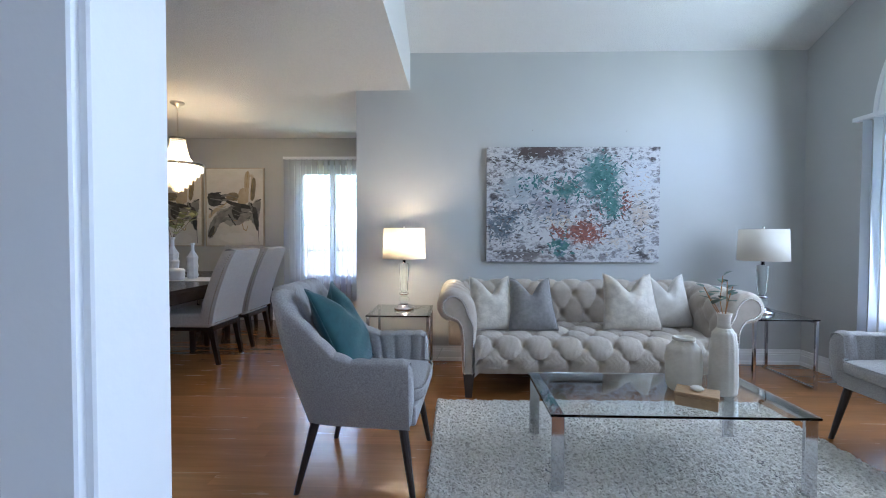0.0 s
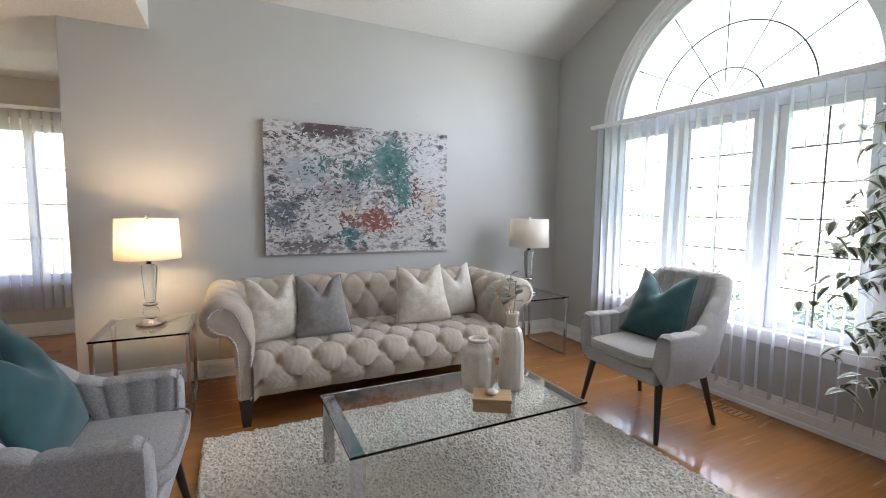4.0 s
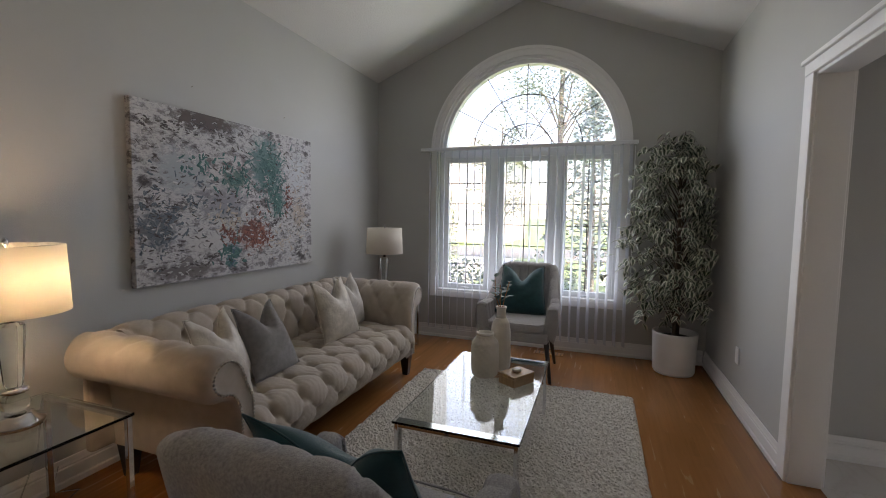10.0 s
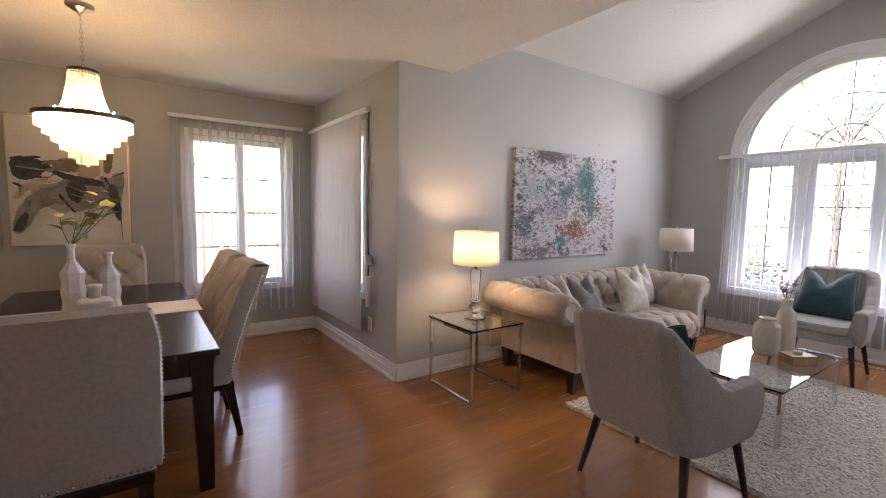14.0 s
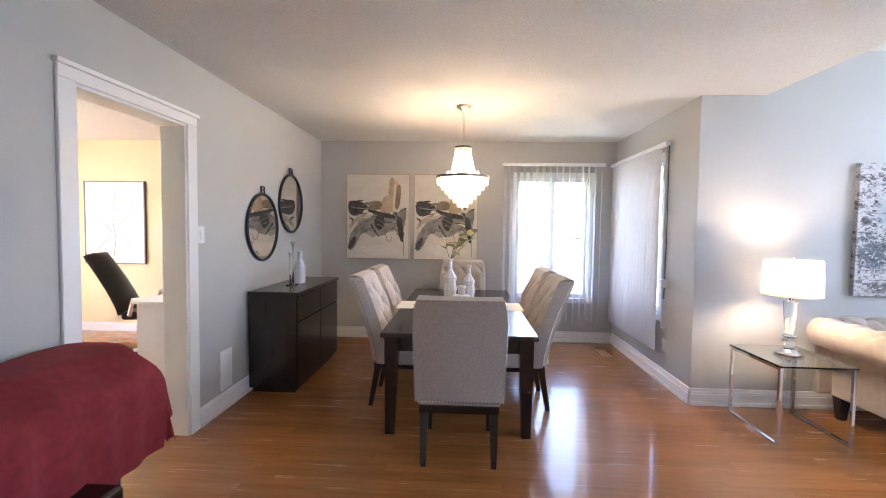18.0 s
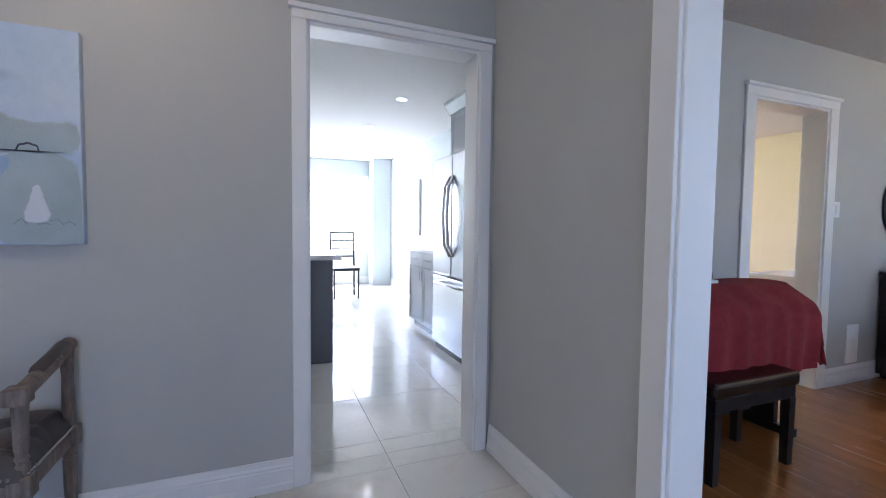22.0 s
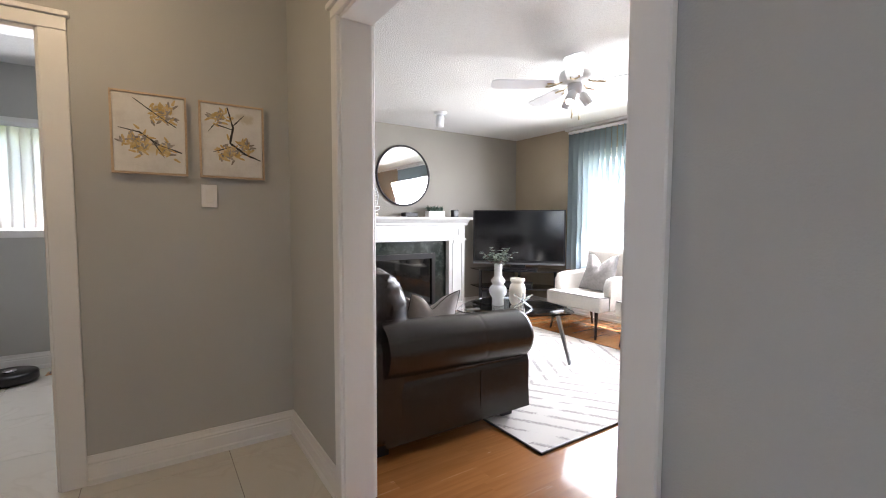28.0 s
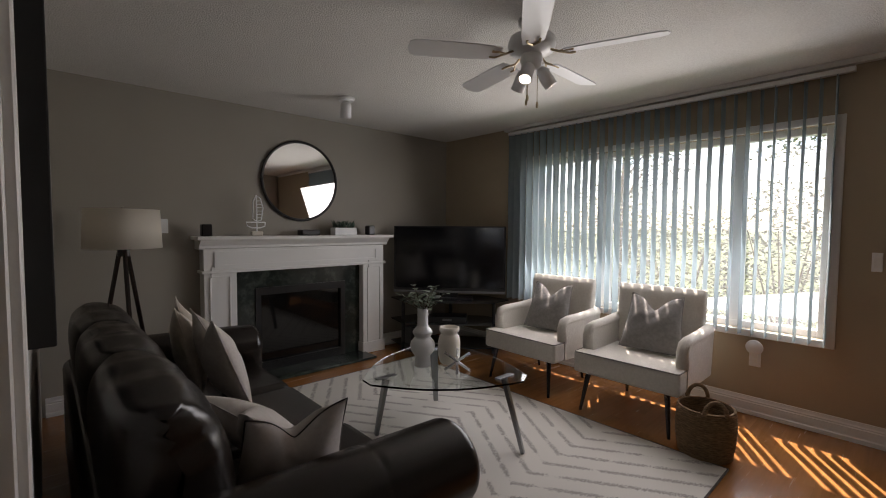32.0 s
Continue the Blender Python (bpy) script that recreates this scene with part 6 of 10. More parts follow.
M_OCHRE = mottled("ochre_paint", (0.24, 0.15, 0.05), (0.48, 0.33, 0.12), 22.0, 0.55, 0.5, 120)
M_PALEPAINT = mottled("pale_impasto", (0.62, 0.59, 0.54), (0.72, 0.69, 0.64), 20.0, 0.6, 0.5, 120)
M_CHAMP = shader("champagne_frame", (0.48, 0.42, 0.33), 0.35, 0.7)[0]
INKS = []
for x in (-3.775, -2.935):
    ip = canvas("ink_painting", "cream and black abstract landscape canvas in a thin champagne frame", M_ARTD, pose(x, 5.995, 1.005), 0.77, 1.03, 0.033, M_CHAMP)
    INKS.append(ip)
    strokes_on(ip, "black_stroke", M_INK, [([(0.40, 0.50), (0.47, 0.45), (0.56, 0.44)], 0.026, 0.016), ([(0.60, 0.57), (0.64, 0.50)], 0.020, 0.026), ([(0.10, 0.70), (0.20, 0.71)], 0.010, 0.014), ([(0.03, 0.50), (0.08, 0.47)], 0.014, 0.010), ([(0.02, 0.69), (0.10, 0.69), (0.20, 0.66)], 0.012, 0.016), ([(0.36, 0.56), (0.46, 0.52), (0.58, 0.50)], 0.016, 0.024), ([(0.04, 0.62), (0.10, 0.56), (0.24, 0.55)], 0.035, 0.012), ([(0.64, 0.50), (0.67, 0.38), (0.68, 0.22)], 0.024, 0.008), ([(0.52, 0.56), (0.62, 0.46), (0.70, 0.30), (0.71, 0.03)], 0.008, 0.004), ([(0.02, 0.12), (0.06, 0.22), (0.10, 0.28)], 0.024, 0.008), ([(0.66, 0.58), (0.74, 0.62)], 0.010, 0.020), ([(0.30, 0.42), (0.36, 0.32), (0.40, 0.27)], 0.022, 0.012)], seed=5)
    strokes_on(ip, "grey_stroke", M_INKGREY, [([(0.05, 0.63), (0.20, 0.61), (0.36, 0.63)], 0.035, 0.022), ([(0.38, 0.42), (0.50, 0.38), (0.62, 0.44)], 0.050, 0.030), ([(0.16, 0.30), (0.26, 0.36), (0.40, 0.36)], 0.030, 0.030), ([(0.60, 0.34), (0.62, 0.46), (0.58, 0.58)], 0.016, 0.030), ([(0.08, 0.20), (0.12, 0.36), (0.20, 0.44), (0.30, 0.48)], 0.050, 0.020), ([(0.20, 0.66), (0.30, 0.68), (0.42, 0.64)], 0.030, 0.018), ([(0.34, 0.50), (0.46, 0.44), (0.58, 0.48)], 0.050, 0.035), ([(0.08, 0.48), (0.06, 0.40)], 0.020, 0.012)], seed=6)
    strokes_on(ip, "ochre_stroke", M_OCHRE, [([(0.56, 0.99), (0.555, 0.86), (0.53, 0.72)], 0.012, 0.006), ([(0.64, 0.88), (0.62, 0.74), (0.60, 0.62)], 0.014, 0.008), ([(0.48, 0.32), (0.50, 0.22), (0.54, 0.20), (0.56, 0.27)], 0.006, 0.006), ([(0.28, 0.58), (0.20, 0.52)], 0.010, 0.006), ([(0.36, 0.34), (0.42, 0.33)], 0.008, 0.006)], seed=7)
    strokes_on(ip, "pale_stroke", M_PALEPAINT, [([(0.20, 0.55), (0.23, 0.59), (0.26, 0.56)], 0.020, 0.014), ([(0.60, 0.92), (0.59, 0.76), (0.575, 0.58)], 0.022, 0.014), ([(0.04, 0.52), (0.24, 0.50), (0.36, 0.54)], 0.007, 0.005), ([(0.58, 0.46), (0.64, 0.44)], 0.010, 0.006)], seed=8)
M_ARTB = painting_material("block_canvas", [(0.3, (0.16, 0.24, 0.28)), (0.45, (0.42, 0.50, 0.53)), (0.55, (0.66, 0.69, 0.70)), (0.7, (0.74, 0.75, 0.75))], 4.0,
    [((0.36, 0, 0.30), (0.10, 1, 0.12), (0.06, 0.07, 0.09), 1.0), ((0.40, 0, 0.12), (0.10, 1, 0.12), (0.10, 0.12, 0.15), 1.0), ((0.15, 0, 0.30), (0.13, 1, 0.12), (0.05, 0.22, 0.28), 1.0), ((0.40, 0, 0.45), (0.10, 1, 0.12), (0.55, 0.36, 0.25), 1.15)], 2.0, (2.4, 1, 0.9))
bkp = canvas("block_painting", "small blue-grey abstract canvas in a thin white frame", M_ARTB, pose(-4.078, 1.47, 1.265, 0, 0, 90), 0.69, 0.56, 0.031, M_VINYL)
brng = random.Random(18)
for lay, (nm, cols, cnt, ws_, hs_) in enumerate((
        ("pale_blue_block", ((0.46, 0.53, 0.57), (0.58, 0.64, 0.67)), 26, (0.05, 0.10), (0.06, 0.16)),
        ("white_block", ((0.64, 0.66, 0.67), (0.74, 0.755, 0.76)), 30, (0.04, 0.10), (0.05, 0.14)),
        ("teal_block", ((0.30, 0.43, 0.49), (0.42, 0.54, 0.59)), 6, (0.03, 0.06), (0.08, 0.24)),
        ("slate_block", ((0.13, 0.145, 0.16), (0.24, 0.26, 0.28)), 9, (0.025, 0.055), (0.03, 0.09)),
        ("sand_block", ((0.46, 0.38, 0.30), (0.58, 0.50, 0.42)), 5, (0.015, 0.035), (0.04, 0.10)))):
    bm = bmesh.new()
    for k in range(cnt):
        w_, h_ = brng.uniform(*ws_), brng.uniform(*hs_)
        bx0, bz0 = brng.uniform(0.012, 0.675 - w_), brng.uniform(0.012, 0.548 - h_)
        block(bm, bx0, -0.0006 - 0.0014 * lay - 0.00004 * k, bz0, bx0 + w_, 0.0005, bz0 + h_)
    part(nm, bm, mottled(nm + "_paint", cols[0], cols[1], 14.0, 0.65, 0.4, 90, stretch=(1, 1, 2.5)), bkp)["kind"] = "stuff"


# piano under its cloth
pn = thing("digital_piano", "upright digital piano under a draped dark red cloth", "piano", pose(-4.08, 1.0, 0))


def drape(u, v):
    y = -0.03 + u * 1.47
    s = v * 1.05
    wob = 0.012 * math.sin(6 * y + 2) + 0.008 * math.sin(17 * y + 1) + 0.004 * math.sin(41 * y)
    if s < 0.05:
        x, z = 0.0, 0.80 + s
    elif s < 0.34:
        x, z = (s - 0.05), 0.855 + 0.015 * math.sin((s - 0.05) * 9) + 0.006 * math.sin(5 * y + 14 * s) * math.sin(11 * y)
    elif s < 0.48:
        x, z = 0.29 + (s - 0.34) * 0.9, 0.855 - (s - 0.34) * 0.55 + 0.006 * math.sin(20 * y)
    else:
        f = s - 0.48
        x, z = 0.42 + 0.03 * min(1, f * 12) + wob * (f * 1.6), 0.775 - f * 0.62
    hem = 0.02 * math.sin(6 * y) * v
    return Vector((x + 0.006 * math.sin(40 * y) * v, y, z - hem))


part("cloth_cover", surface(drape, 90, 46), M_RED, pn, "draped dark red cloth", True)


def drape_end(u, v):
    top = drape(1.0, 0.05 + u * 0.90)
    f = v * 0.36
    return Vector((top.x + 0.022 * math.sin(u * 19) * v, top.y + 0.05 * v ** 0.5 + 0.026 * math.sin(u * 15 + 1) * v, max(0.42, top.z - f * (0.9 + 0.1 * math.sin(u * 7)) * (1 - 0.55 * u))))


part("cloth_end", surface(drape_end, 36, 14), M_RED, pn, smooth=True)
part("case", box(0.01, 0.0, 0.60, 0.40, 1.40, 0.77), M_BLACK, pn)
part("back_panel", box(0.01, 0.03, 0.06, 0.035, 1.37, 0.60), M_BLACK, pn)
for y in (0.02, 1.34):
    part("side_panel", box(0.02, y, 0.05, 0.30, y + 0.035, 0.60), M_BLACK, pn)
    part("foot", box(0.0, y - 0.005, 0, 0.40, y + 0.045, 0.05, bevel=0.006), M_BLACK, pn)
part("pedal_bar", box(0.14, 0.06, 0.08, 0.17, 1.34, 0.16), M_BLACK, pn)
for k in range(3):
    part("pedal", box(0.17, 0.60 + 0.08 * k, 0.09, 0.29, 0.63 + 0.08 * k, 0.105, bevel=0.005), M_CHROME, pn)
ms = thing("silver_speaker", "small silver speaker panel standing on the covered piano", "speaker", pose(-3.90, 1.76, 0.872, 0, 0, 0))
M_SILVER = mottled("silver_mesh", (0.20, 0.205, 0.215), (0.26, 0.265, 0.275), 200.0, 0.4, 0.3, 600, metal=0.6)
bm = box(-0.025, -0.17, 0.015, 0.025, 0.17, 0.135, bevel=0.006)
bmesh.ops.rotate(bm, matrix=Matrix.Rotation(radians(-14), 3, "Y"), verts=bm.verts)
part("grille_body", bm, M_SILVER, ms)
for y in (-0.11, 0.11):
    part("foot", box(-0.05, y - 0.03, 0, 0.07, y + 0.03, 0.018, bevel=0.005), M_VINYL, ms)
bn = thing("piano_bench", "black leather padded piano bench tucked under the covered piano", "bench", pose(-3.66, 1.76, 0))
part("cushion", box(-0.16, -0.30, 0.40, 0.16, 0.30, 0.475, bevel=0.02, seg=3), M_LEATHER, bn)
part("apron", box(-0.145, -0.285, 0.34, 0.145, 0.285, 0.40), M_BLACK, bn)
for x in (-0.125, 0.125):
    for y in (-0.265, 0.265):
        part("leg", leg(x, y, 0.34, 0, 0, 0.045, 0.038), M_BLACK, bn)

# office beyond the doorway
of = thing("office_chair", "black mesh office chair with white arms on castors", "chair", pose(-5.46, 4.95, 0, 0, 0, 104))
part("seat", box(-0.24, -0.24, 0.45, 0.24, 0.24, 0.53, bevel=0.03, seg=3), M_BLACK, of)


def mesh_back(u, v):
    x = (u - 0.5) * (0.50 - 0.06 * v ** 3)
    return Vector((x, 0.26 + 0.30 * v ** 1.3 - 0.06 * math.cos((u - 0.5) * 3), 0.50 + 0.60 * v - 0.03 * (2 * u - 1) ** 4 * v))


bm = surface(mesh_back, 14, 14)
bmesh.ops.solidify(bm, geom=bm.faces[:], thickness=0.03)
part("backrest", bm, M_BLACK, of, smooth=True)
for q in (-1, 1):
    part("armrest", tube([(q * 0.26, 0.15, 0.50), (q * 0.30, 0.10, 0.66), (q * 0.30, -0.14, 0.68), (q * 0.28, -0.16, 0.60)], 0.02, 8), M_VINYL, of, "white arm", True)
part("column", tube([(0, 0, 0.45), (0, 0, 0.10)], 0.025, 10), M_CHROME, of)
for k in range(5):
    a = k * 2 * math.pi / 5
    part("base_arm", tube([(0, 0, 0.11), (0.28 * math.cos(a), 0.28 * math.sin(a), 0.07)], 0.018, 8), M_VINYL, of)
    part("castor", lathe([(0.028, 0.0), (0.03, 0.02), (0.028, 0.05), (0.01, 0.055)], 10, at=(0.28 * math.cos(a), 0.28 * math.sin(a), 0)), M_BLACK, of)
dk = thing("office_desk", "white office desk in the yellow room", "desk", pose(-4.75, 4.9, 0))
part("desktop", box(-0.38, -0.75, 0.71, 0.38, 0.95, 0.735, bevel=0.003), M_VINYL, dk)
for y in (-0.70, 0.87):
    part("side_panel", box(-0.36, y, 0, 0.36, y + 0.03, 0.71), M_VINYL, dk)
ht = thing("desk_hutch", "light wooden shelf box with dark things standing on the desk", "shelf", pose(-4.98, 5.55, 0.736))
for a in ((-0.15, 0, 0, 0.15, 0.02, 0.42), (-0.15, 0.33, 0, 0.15, 0.35, 0.42), (-0.15, 0.02, 0.40, 0.15, 0.33, 0.42), (-0.15, 0.02, 0.18, 0.15, 0.33, 0.20), (0.135, 0.02, 0, 0.15, 0.33, 0.40)):
    part("board", box(*a), M_LIGHTWOOD, ht)
part("dark_box", box(-0.1, 0.06, 0.20, 0.08, 0.2, 0.33), M_BLACK, ht)
M_ARTO = painting_material("blossom_canvas", [(0.3, (0.56, 0.61, 0.65)), (0.5, (0.70, 0.73, 0.75)), (0.7, (0.80, 0.80, 0.79))], 3.0, [((0.40, 0, 0.55), (0.3, 1, 0.40), (0.82, 0.82, 0.80), 1.0)], 6.0, (2, 1, 1))
bpn = canvas("blossom_painting", "pale blossom-branch canvas in a silver frame on a yellow wall", M_ARTO, pose(-7.16, 5.995, 0.885), 0.775, 1.03, 0.033, M_SILVER)
strokes_on(bpn, "twig", M_INKGREY, [([(0.36, 0.02), (0.40, 0.30), (0.36, 0.55), (0.40, 0.92)], 0.007, 0.003), ([(0.38, 0.35), (0.22, 0.55), (0.14, 0.72)], 0.005, 0.002), ([(0.39, 0.40), (0.56, 0.60), (0.66, 0.85)], 0.005, 0.002), ([(0.12, 0.14), (0.26, 0.28), (0.38, 0.34)], 0.005, 0.003), ([(0.62, 0.20), (0.50, 0.34), (0.40, 0.42)], 0.004, 0.002)], seed=11)
prng = random.Random(31)
strokes_on(bpn, "petal", M_PALEPAINT, [([(px_, pz_), (px_ + prng.uniform(-0.03, 0.03), pz_ + prng.uniform(-0.03, 0.03))], 0.016, 0.010) for px_, pz_ in [(prng.gauss(0.38, 0.15), prng.gauss(0.48, 0.2)) for _ in range(70)] if 0.05 < px_ < 0.72 and 0.05 < pz_ < 0.97], seed=12)
tagged(part("office_wall_face", box(-7.99, 6.020, 0.0, -4.262, 6.0285, 2.449), M_OFFICE), "yellow painted face of the office wall", "wall", "", "structure")
tagged(part("office_south_wall", box(-7.99, 2.11, -0.02, -4.262, 2.12, 2.449), M_OFFICE), "yellow painted office wall", "wall", "", "structure")
ol = thing("office_ceiling_light", "small track light on the office ceiling", "ceiling light", pose(-6.3, 4.2, 2.449))
part("bar", box(-0.25, -0.02, -0.03, 0.25, 0.02, 0, bevel=0.004), M_CHROME, ol)
for x in (-0.2, 0.0, 0.2):
    part("spot", lathe([(0.03, -0.10), (0.034, -0.06), (0.02, -0.035), (0.008, -0.03)], 12, at=(x, 0, 0)), M_CHROME, ol, smooth=True)

# ---- hall: city painting, bench, cushions ----
CW, CH = 1.53, 0.755
city = thing("city_painting", "wide blue abstract city skyline canvas on the hall wall", "painting", pose(-4.162, -2.52, 1.08, 0, 0, 90))
M_CITY = painting_material("city_ground", [(0.30, (0.38, 0.51, 0.68)), (0.45, (0.48, 0.59, 0.75)), (0.58, (0.57, 0.66, 0.79)), (0.72, (0.66, 0.72, 0.81))], 2.2,
    [((0.90, 0, 0.56), (0.26, 1, 0.30), (0.30, 0.42, 0.62), 0.72), ((0.97, 0, 0.62), (0.12, 1, 0.24), (0.16, 0.28, 0.52), 0.78), ((0.66, 0, 0.45), (0.36, 1, 0.15), (0.40, 0.43, 0.53), 0.74), ((0.52, 0, 0.47), (0.20, 1, 0.12), (0.46, 0.42, 0.46), 0.82), ((1.30, 0, 0.58), (0.18, 1, 0.06), (0.36, 0.42, 0.55), 0.84), ((0.10, 0, 0.70), (0.30, 1, 0.20), (0.48, 0.60, 0.72), 0.80), ((1.42, 0, 0.16), (0.34, 1, 0.24), (0.44, 0.55, 0.60), 0.72)], 3.3, (1.2, 1, 1.0), soft=0.28, gain=0.6, fine=0.9)
part("canvas", box(0, 0, 0, CW, 0.036, CH, bevel=0.002, seg=1), M_CITY, city)
M_PWHITE = mottled("white_paint_daub", (0.68, 0.69, 0.73), (0.82, 0.82, 0.84), 30.0, 0.6, 0.6, 120, stretch=(1, 1, 0.3))
M_PBLACK = mottled("black_paint_daub", (0.012, 0.014, 0.02), (0.05, 0.06, 0.09), 40.0, 0.45, 0.6, 150, stretch=(0.3, 1, 1))
M_PBLUE = mottled("blue_paint_daub", (0.20, 0.28, 0.48), (0.40, 0.48, 0.66), 9.0, 0.6, 0.4, 90, stretch=(1, 1, 0.4))
M_PDEEP = mottled("navy_paint_daub", (0.03, 0.05, 0.10), (0.10, 0.15, 0.27), 16.0, 0.6, 0.4, 90, stretch=(1, 1, 0.3))
crng = random.Random(21)


def daub(bm, x0, z0, x1, z1, depth, rag=0.15, n=7):
    """A ragged patch of paint standing a little off the canvas."""
    w, h = x1 - x0, z1 - z0
    pts = []
    for k in range(n):
        pts.append((x0 + w * k / n, z0 + h * rag * crng.uniform(-0.5, 0.9)))
    for k in range(n):
        pts.append((x1 + w * rag * crng.uniform(-0.5, 0.3), z0 + h * k / n))
    for k in range(n):
        pts.append((x1 - w * k / n, z1 + h * rag * crng.uniform(-0.7, 0.3)))
    for k in range(n):
        pts.append((x0 + w * rag * crng.uniform(-0.3, 0.5), z1 - h * k / n))
    c = bm.verts.new(((x0 + x1) / 2, -depth * 1.3, (z0 + z1) / 2))
    ring = [bm.verts.new((a, -depth, b)) for a, b in pts]
    foot = [bm.verts.new((a, 0.0002, b)) for a, b in pts]
    m = len(ring)
    for k in range(m):
        bm.faces.new((c, ring[k], ring[(k + 1) % m]))
        bm.faces.new((ring[k], foot[k], foot[(k + 1) % m], ring[(k + 1) % m]))


def daubs(name, mat, items, depth, rag=0.15):
    bm = bmesh.new()
    for it in items:
        daub(bm, *it, depth, rag)
    ob = part(name, bm, mat, city)
    ob["kind"] = "stuff"


def wash(name, mat, outlines, depth=0.0006, rag=0.0016, feather=0.014, cv=None, wide=CW):
    """Areas of thin paint through a few control points, brushed out softly round the edge."""
    bm = bmesh.new()
    cover = bm.loops.layers.float_color.new("cover")
    for at, pts in enumerate(outlines):
        ring = list(pts)
        for _ in range(3):
            cut = []
            for (ax, az), (bx, bz) in zip(ring, ring[1:] + ring[:1]):
                if az < 0.012 and bz < 0.012:
                    cut += [(ax, az), (bx, bz)]
                else:
                    cut += [(ax * 0.75 + bx * 0.25, az * 0.75 + bz * 0.25), (ax * 0.25 + bx * 0.75, az * 0.25 + bz * 0.75)]
            ring = [p for p, q in zip(cut, cut[-1:] + cut[:-1]) if abs(p[0] - q[0]) + abs(p[1] - q[1]) > 0.0008]
        ring = [(a + crng.uniform(-rag, rag), b + crng.uniform(-rag, rag)) if b > 0.02 else (a, b) for a, b in ring]
        area2 = sum(p[0] * q[1] - q[0] * p[1] for p, q in zip(ring, ring[1:] + ring[:1]))
        way = 1 if area2 > 0 else -1
        inner = [bm.verts.new((a, -depth - 0.00012 * at, b)) for a, b in ring]
        outer = []
        for k, (a, b) in enumerate(ring):
            (pa, pb), (qa, qb) = ring[k - 2], ring[(k + 2) % len(ring)]
            d = Vector((qb - pb, pa - qa)) * way
            d = d.normalized() * feather * crng.uniform(0.6, 1.3) if d.length > 1e-6 else d
            outer.append(bm.verts.new((min(max(a + d.x, 0.002), wide - 0.002), -depth * 0.7 - 0.00012 * at, max(b + d.y, 0.002))))
        bm.faces.new(inner)
        for k in range(len(ring)):
            j = (k + 1) % len(ring)
            bm.faces.new((inner[k], inner[j], outer[j], outer[k]))
        rim = set(outer)
        for f in bm.faces:
            for lp in f.loops:
                c = 0.0 if lp.vert in rim else 1.0
                if lp.vert in rim or lp.vert in inner:
                    lp[cover] = (c, c, c, 1)
    bmesh.ops.triangulate(bm, faces=bm.faces[:])
    part(name, bm, mat, cv or city)["kind"] = "stuff"


def thinned(m):
    """Lets a paint fade out where its cover is thin."""
    nt = m.node_tree
    at = nt.nodes.new("ShaderNodeAttribute")
    at.attribute_name = "cover"
    tc = nt.nodes.new("ShaderNodeTexCoord")
    mp = nt.nodes.new("ShaderNodeMapping")
    mp.inputs["Scale"].default_value = (320, 1, 190)
    nt.links.new(tc.outputs["Object"], mp.inputs[0])
    n = nt.nodes.new("ShaderNodeTexNoise")
    n.inputs["Scale"].default_value = 1.0
    nt.links.new(mp.outputs[0], n.inputs["Vector"])
    lift = nt.nodes.new("ShaderNodeMath")
    lift.operation = "MULTIPLY_ADD"
    lift.inputs[1].default_value, lift.inputs[2].default_value = 0.56, 0.22
    nt.links.new(at.outputs["Fac"], lift.inputs[0])
    keep = nt.nodes.new("ShaderNodeMath")
    keep.operation = "GREATER_THAN"
    nt.links.new(lift.outputs[0], keep.inputs[0])
    nt.links.new(n.outputs[0], keep.inputs[1])
    clear = nt.nodes.new("ShaderNodeBsdfTransparent")
    mix = nt.nodes.new("ShaderNodeMixShader")
    nt.links.new(keep.outputs[0], mix.inputs[0])
    nt.links.new(clear.outputs[0], mix.inputs[1])
    nt.links.new(nt.nodes["Principled BSDF"].outputs[0], mix.inputs[2])
    nt.links.new(mix.outputs[0], nt.nodes["Material Output"].inputs[0])
    return m


def line_z(x):
    """Height of the painted waterline."""
    return 0.362 - 0.026 * x


M_WLILAC = thinned(mottled("lilac_wash", (0.25, 0.31, 0.49), (0.35, 0.42, 0.60), 7.0, 0.6, 0.3, 90, stretch=(2, 1, 0.8)))
M_WBLUE = thinned(mottled("blue_wash", (0.15, 0.24, 0.45), (0.25, 0.34, 0.56), 6.0, 0.6, 0.3, 90, stretch=(2, 1, 0.6)))
M_WPALEBLUE = thinned(mottled("steel_blue_wash", (0.28, 0.40, 0.58), (0.38, 0.49, 0.65), 6.0, 0.6, 0.3, 90, stretch=(2, 1, 0.6)))
M_WGREEN = thinned(mottled("grey_green_wash", (0.34, 0.42, 0.46), (0.44, 0.52, 0.56), 5.0, 0.6, 0.3, 90))
M_WPALE = thinned(mottled("pale_wash", (0.66, 0.71, 0.79), (0.74, 0.77, 0.83), 9.0, 0.6, 0.1, 90))
wash("hill_wash", M_WGREEN, [[(1.06, 0.335), (1.12, 0.43), (1.20, 0.455), (1.30, 0.435), (1.40, 0.41), (1.525, 0.425), (1.525, 0.33), (1.3, 0.325)], [(0.14, 0.362), (0.18, 0.395), (0.22, 0.40), (0.27, 0.37), (0.24, 0.357)], [(1.30, 0.32), (1.29, 0.18), (1.31, 0.004), (1.525, 0.004), (1.525, 0.32)]], 0.0004, feather=0.03)
wash("lilac_reflection", M_WLILAC, [[(0.10, 0.355), (0.14, 0.24), (0.20, 0.15), (0.26, 0.11), (0.34, 0.13), (0.40, 0.115), (0.44, 0.16), (0.48, 0.25), (0.50, 0.35), (0.3, 0.36)]], 0.0010)
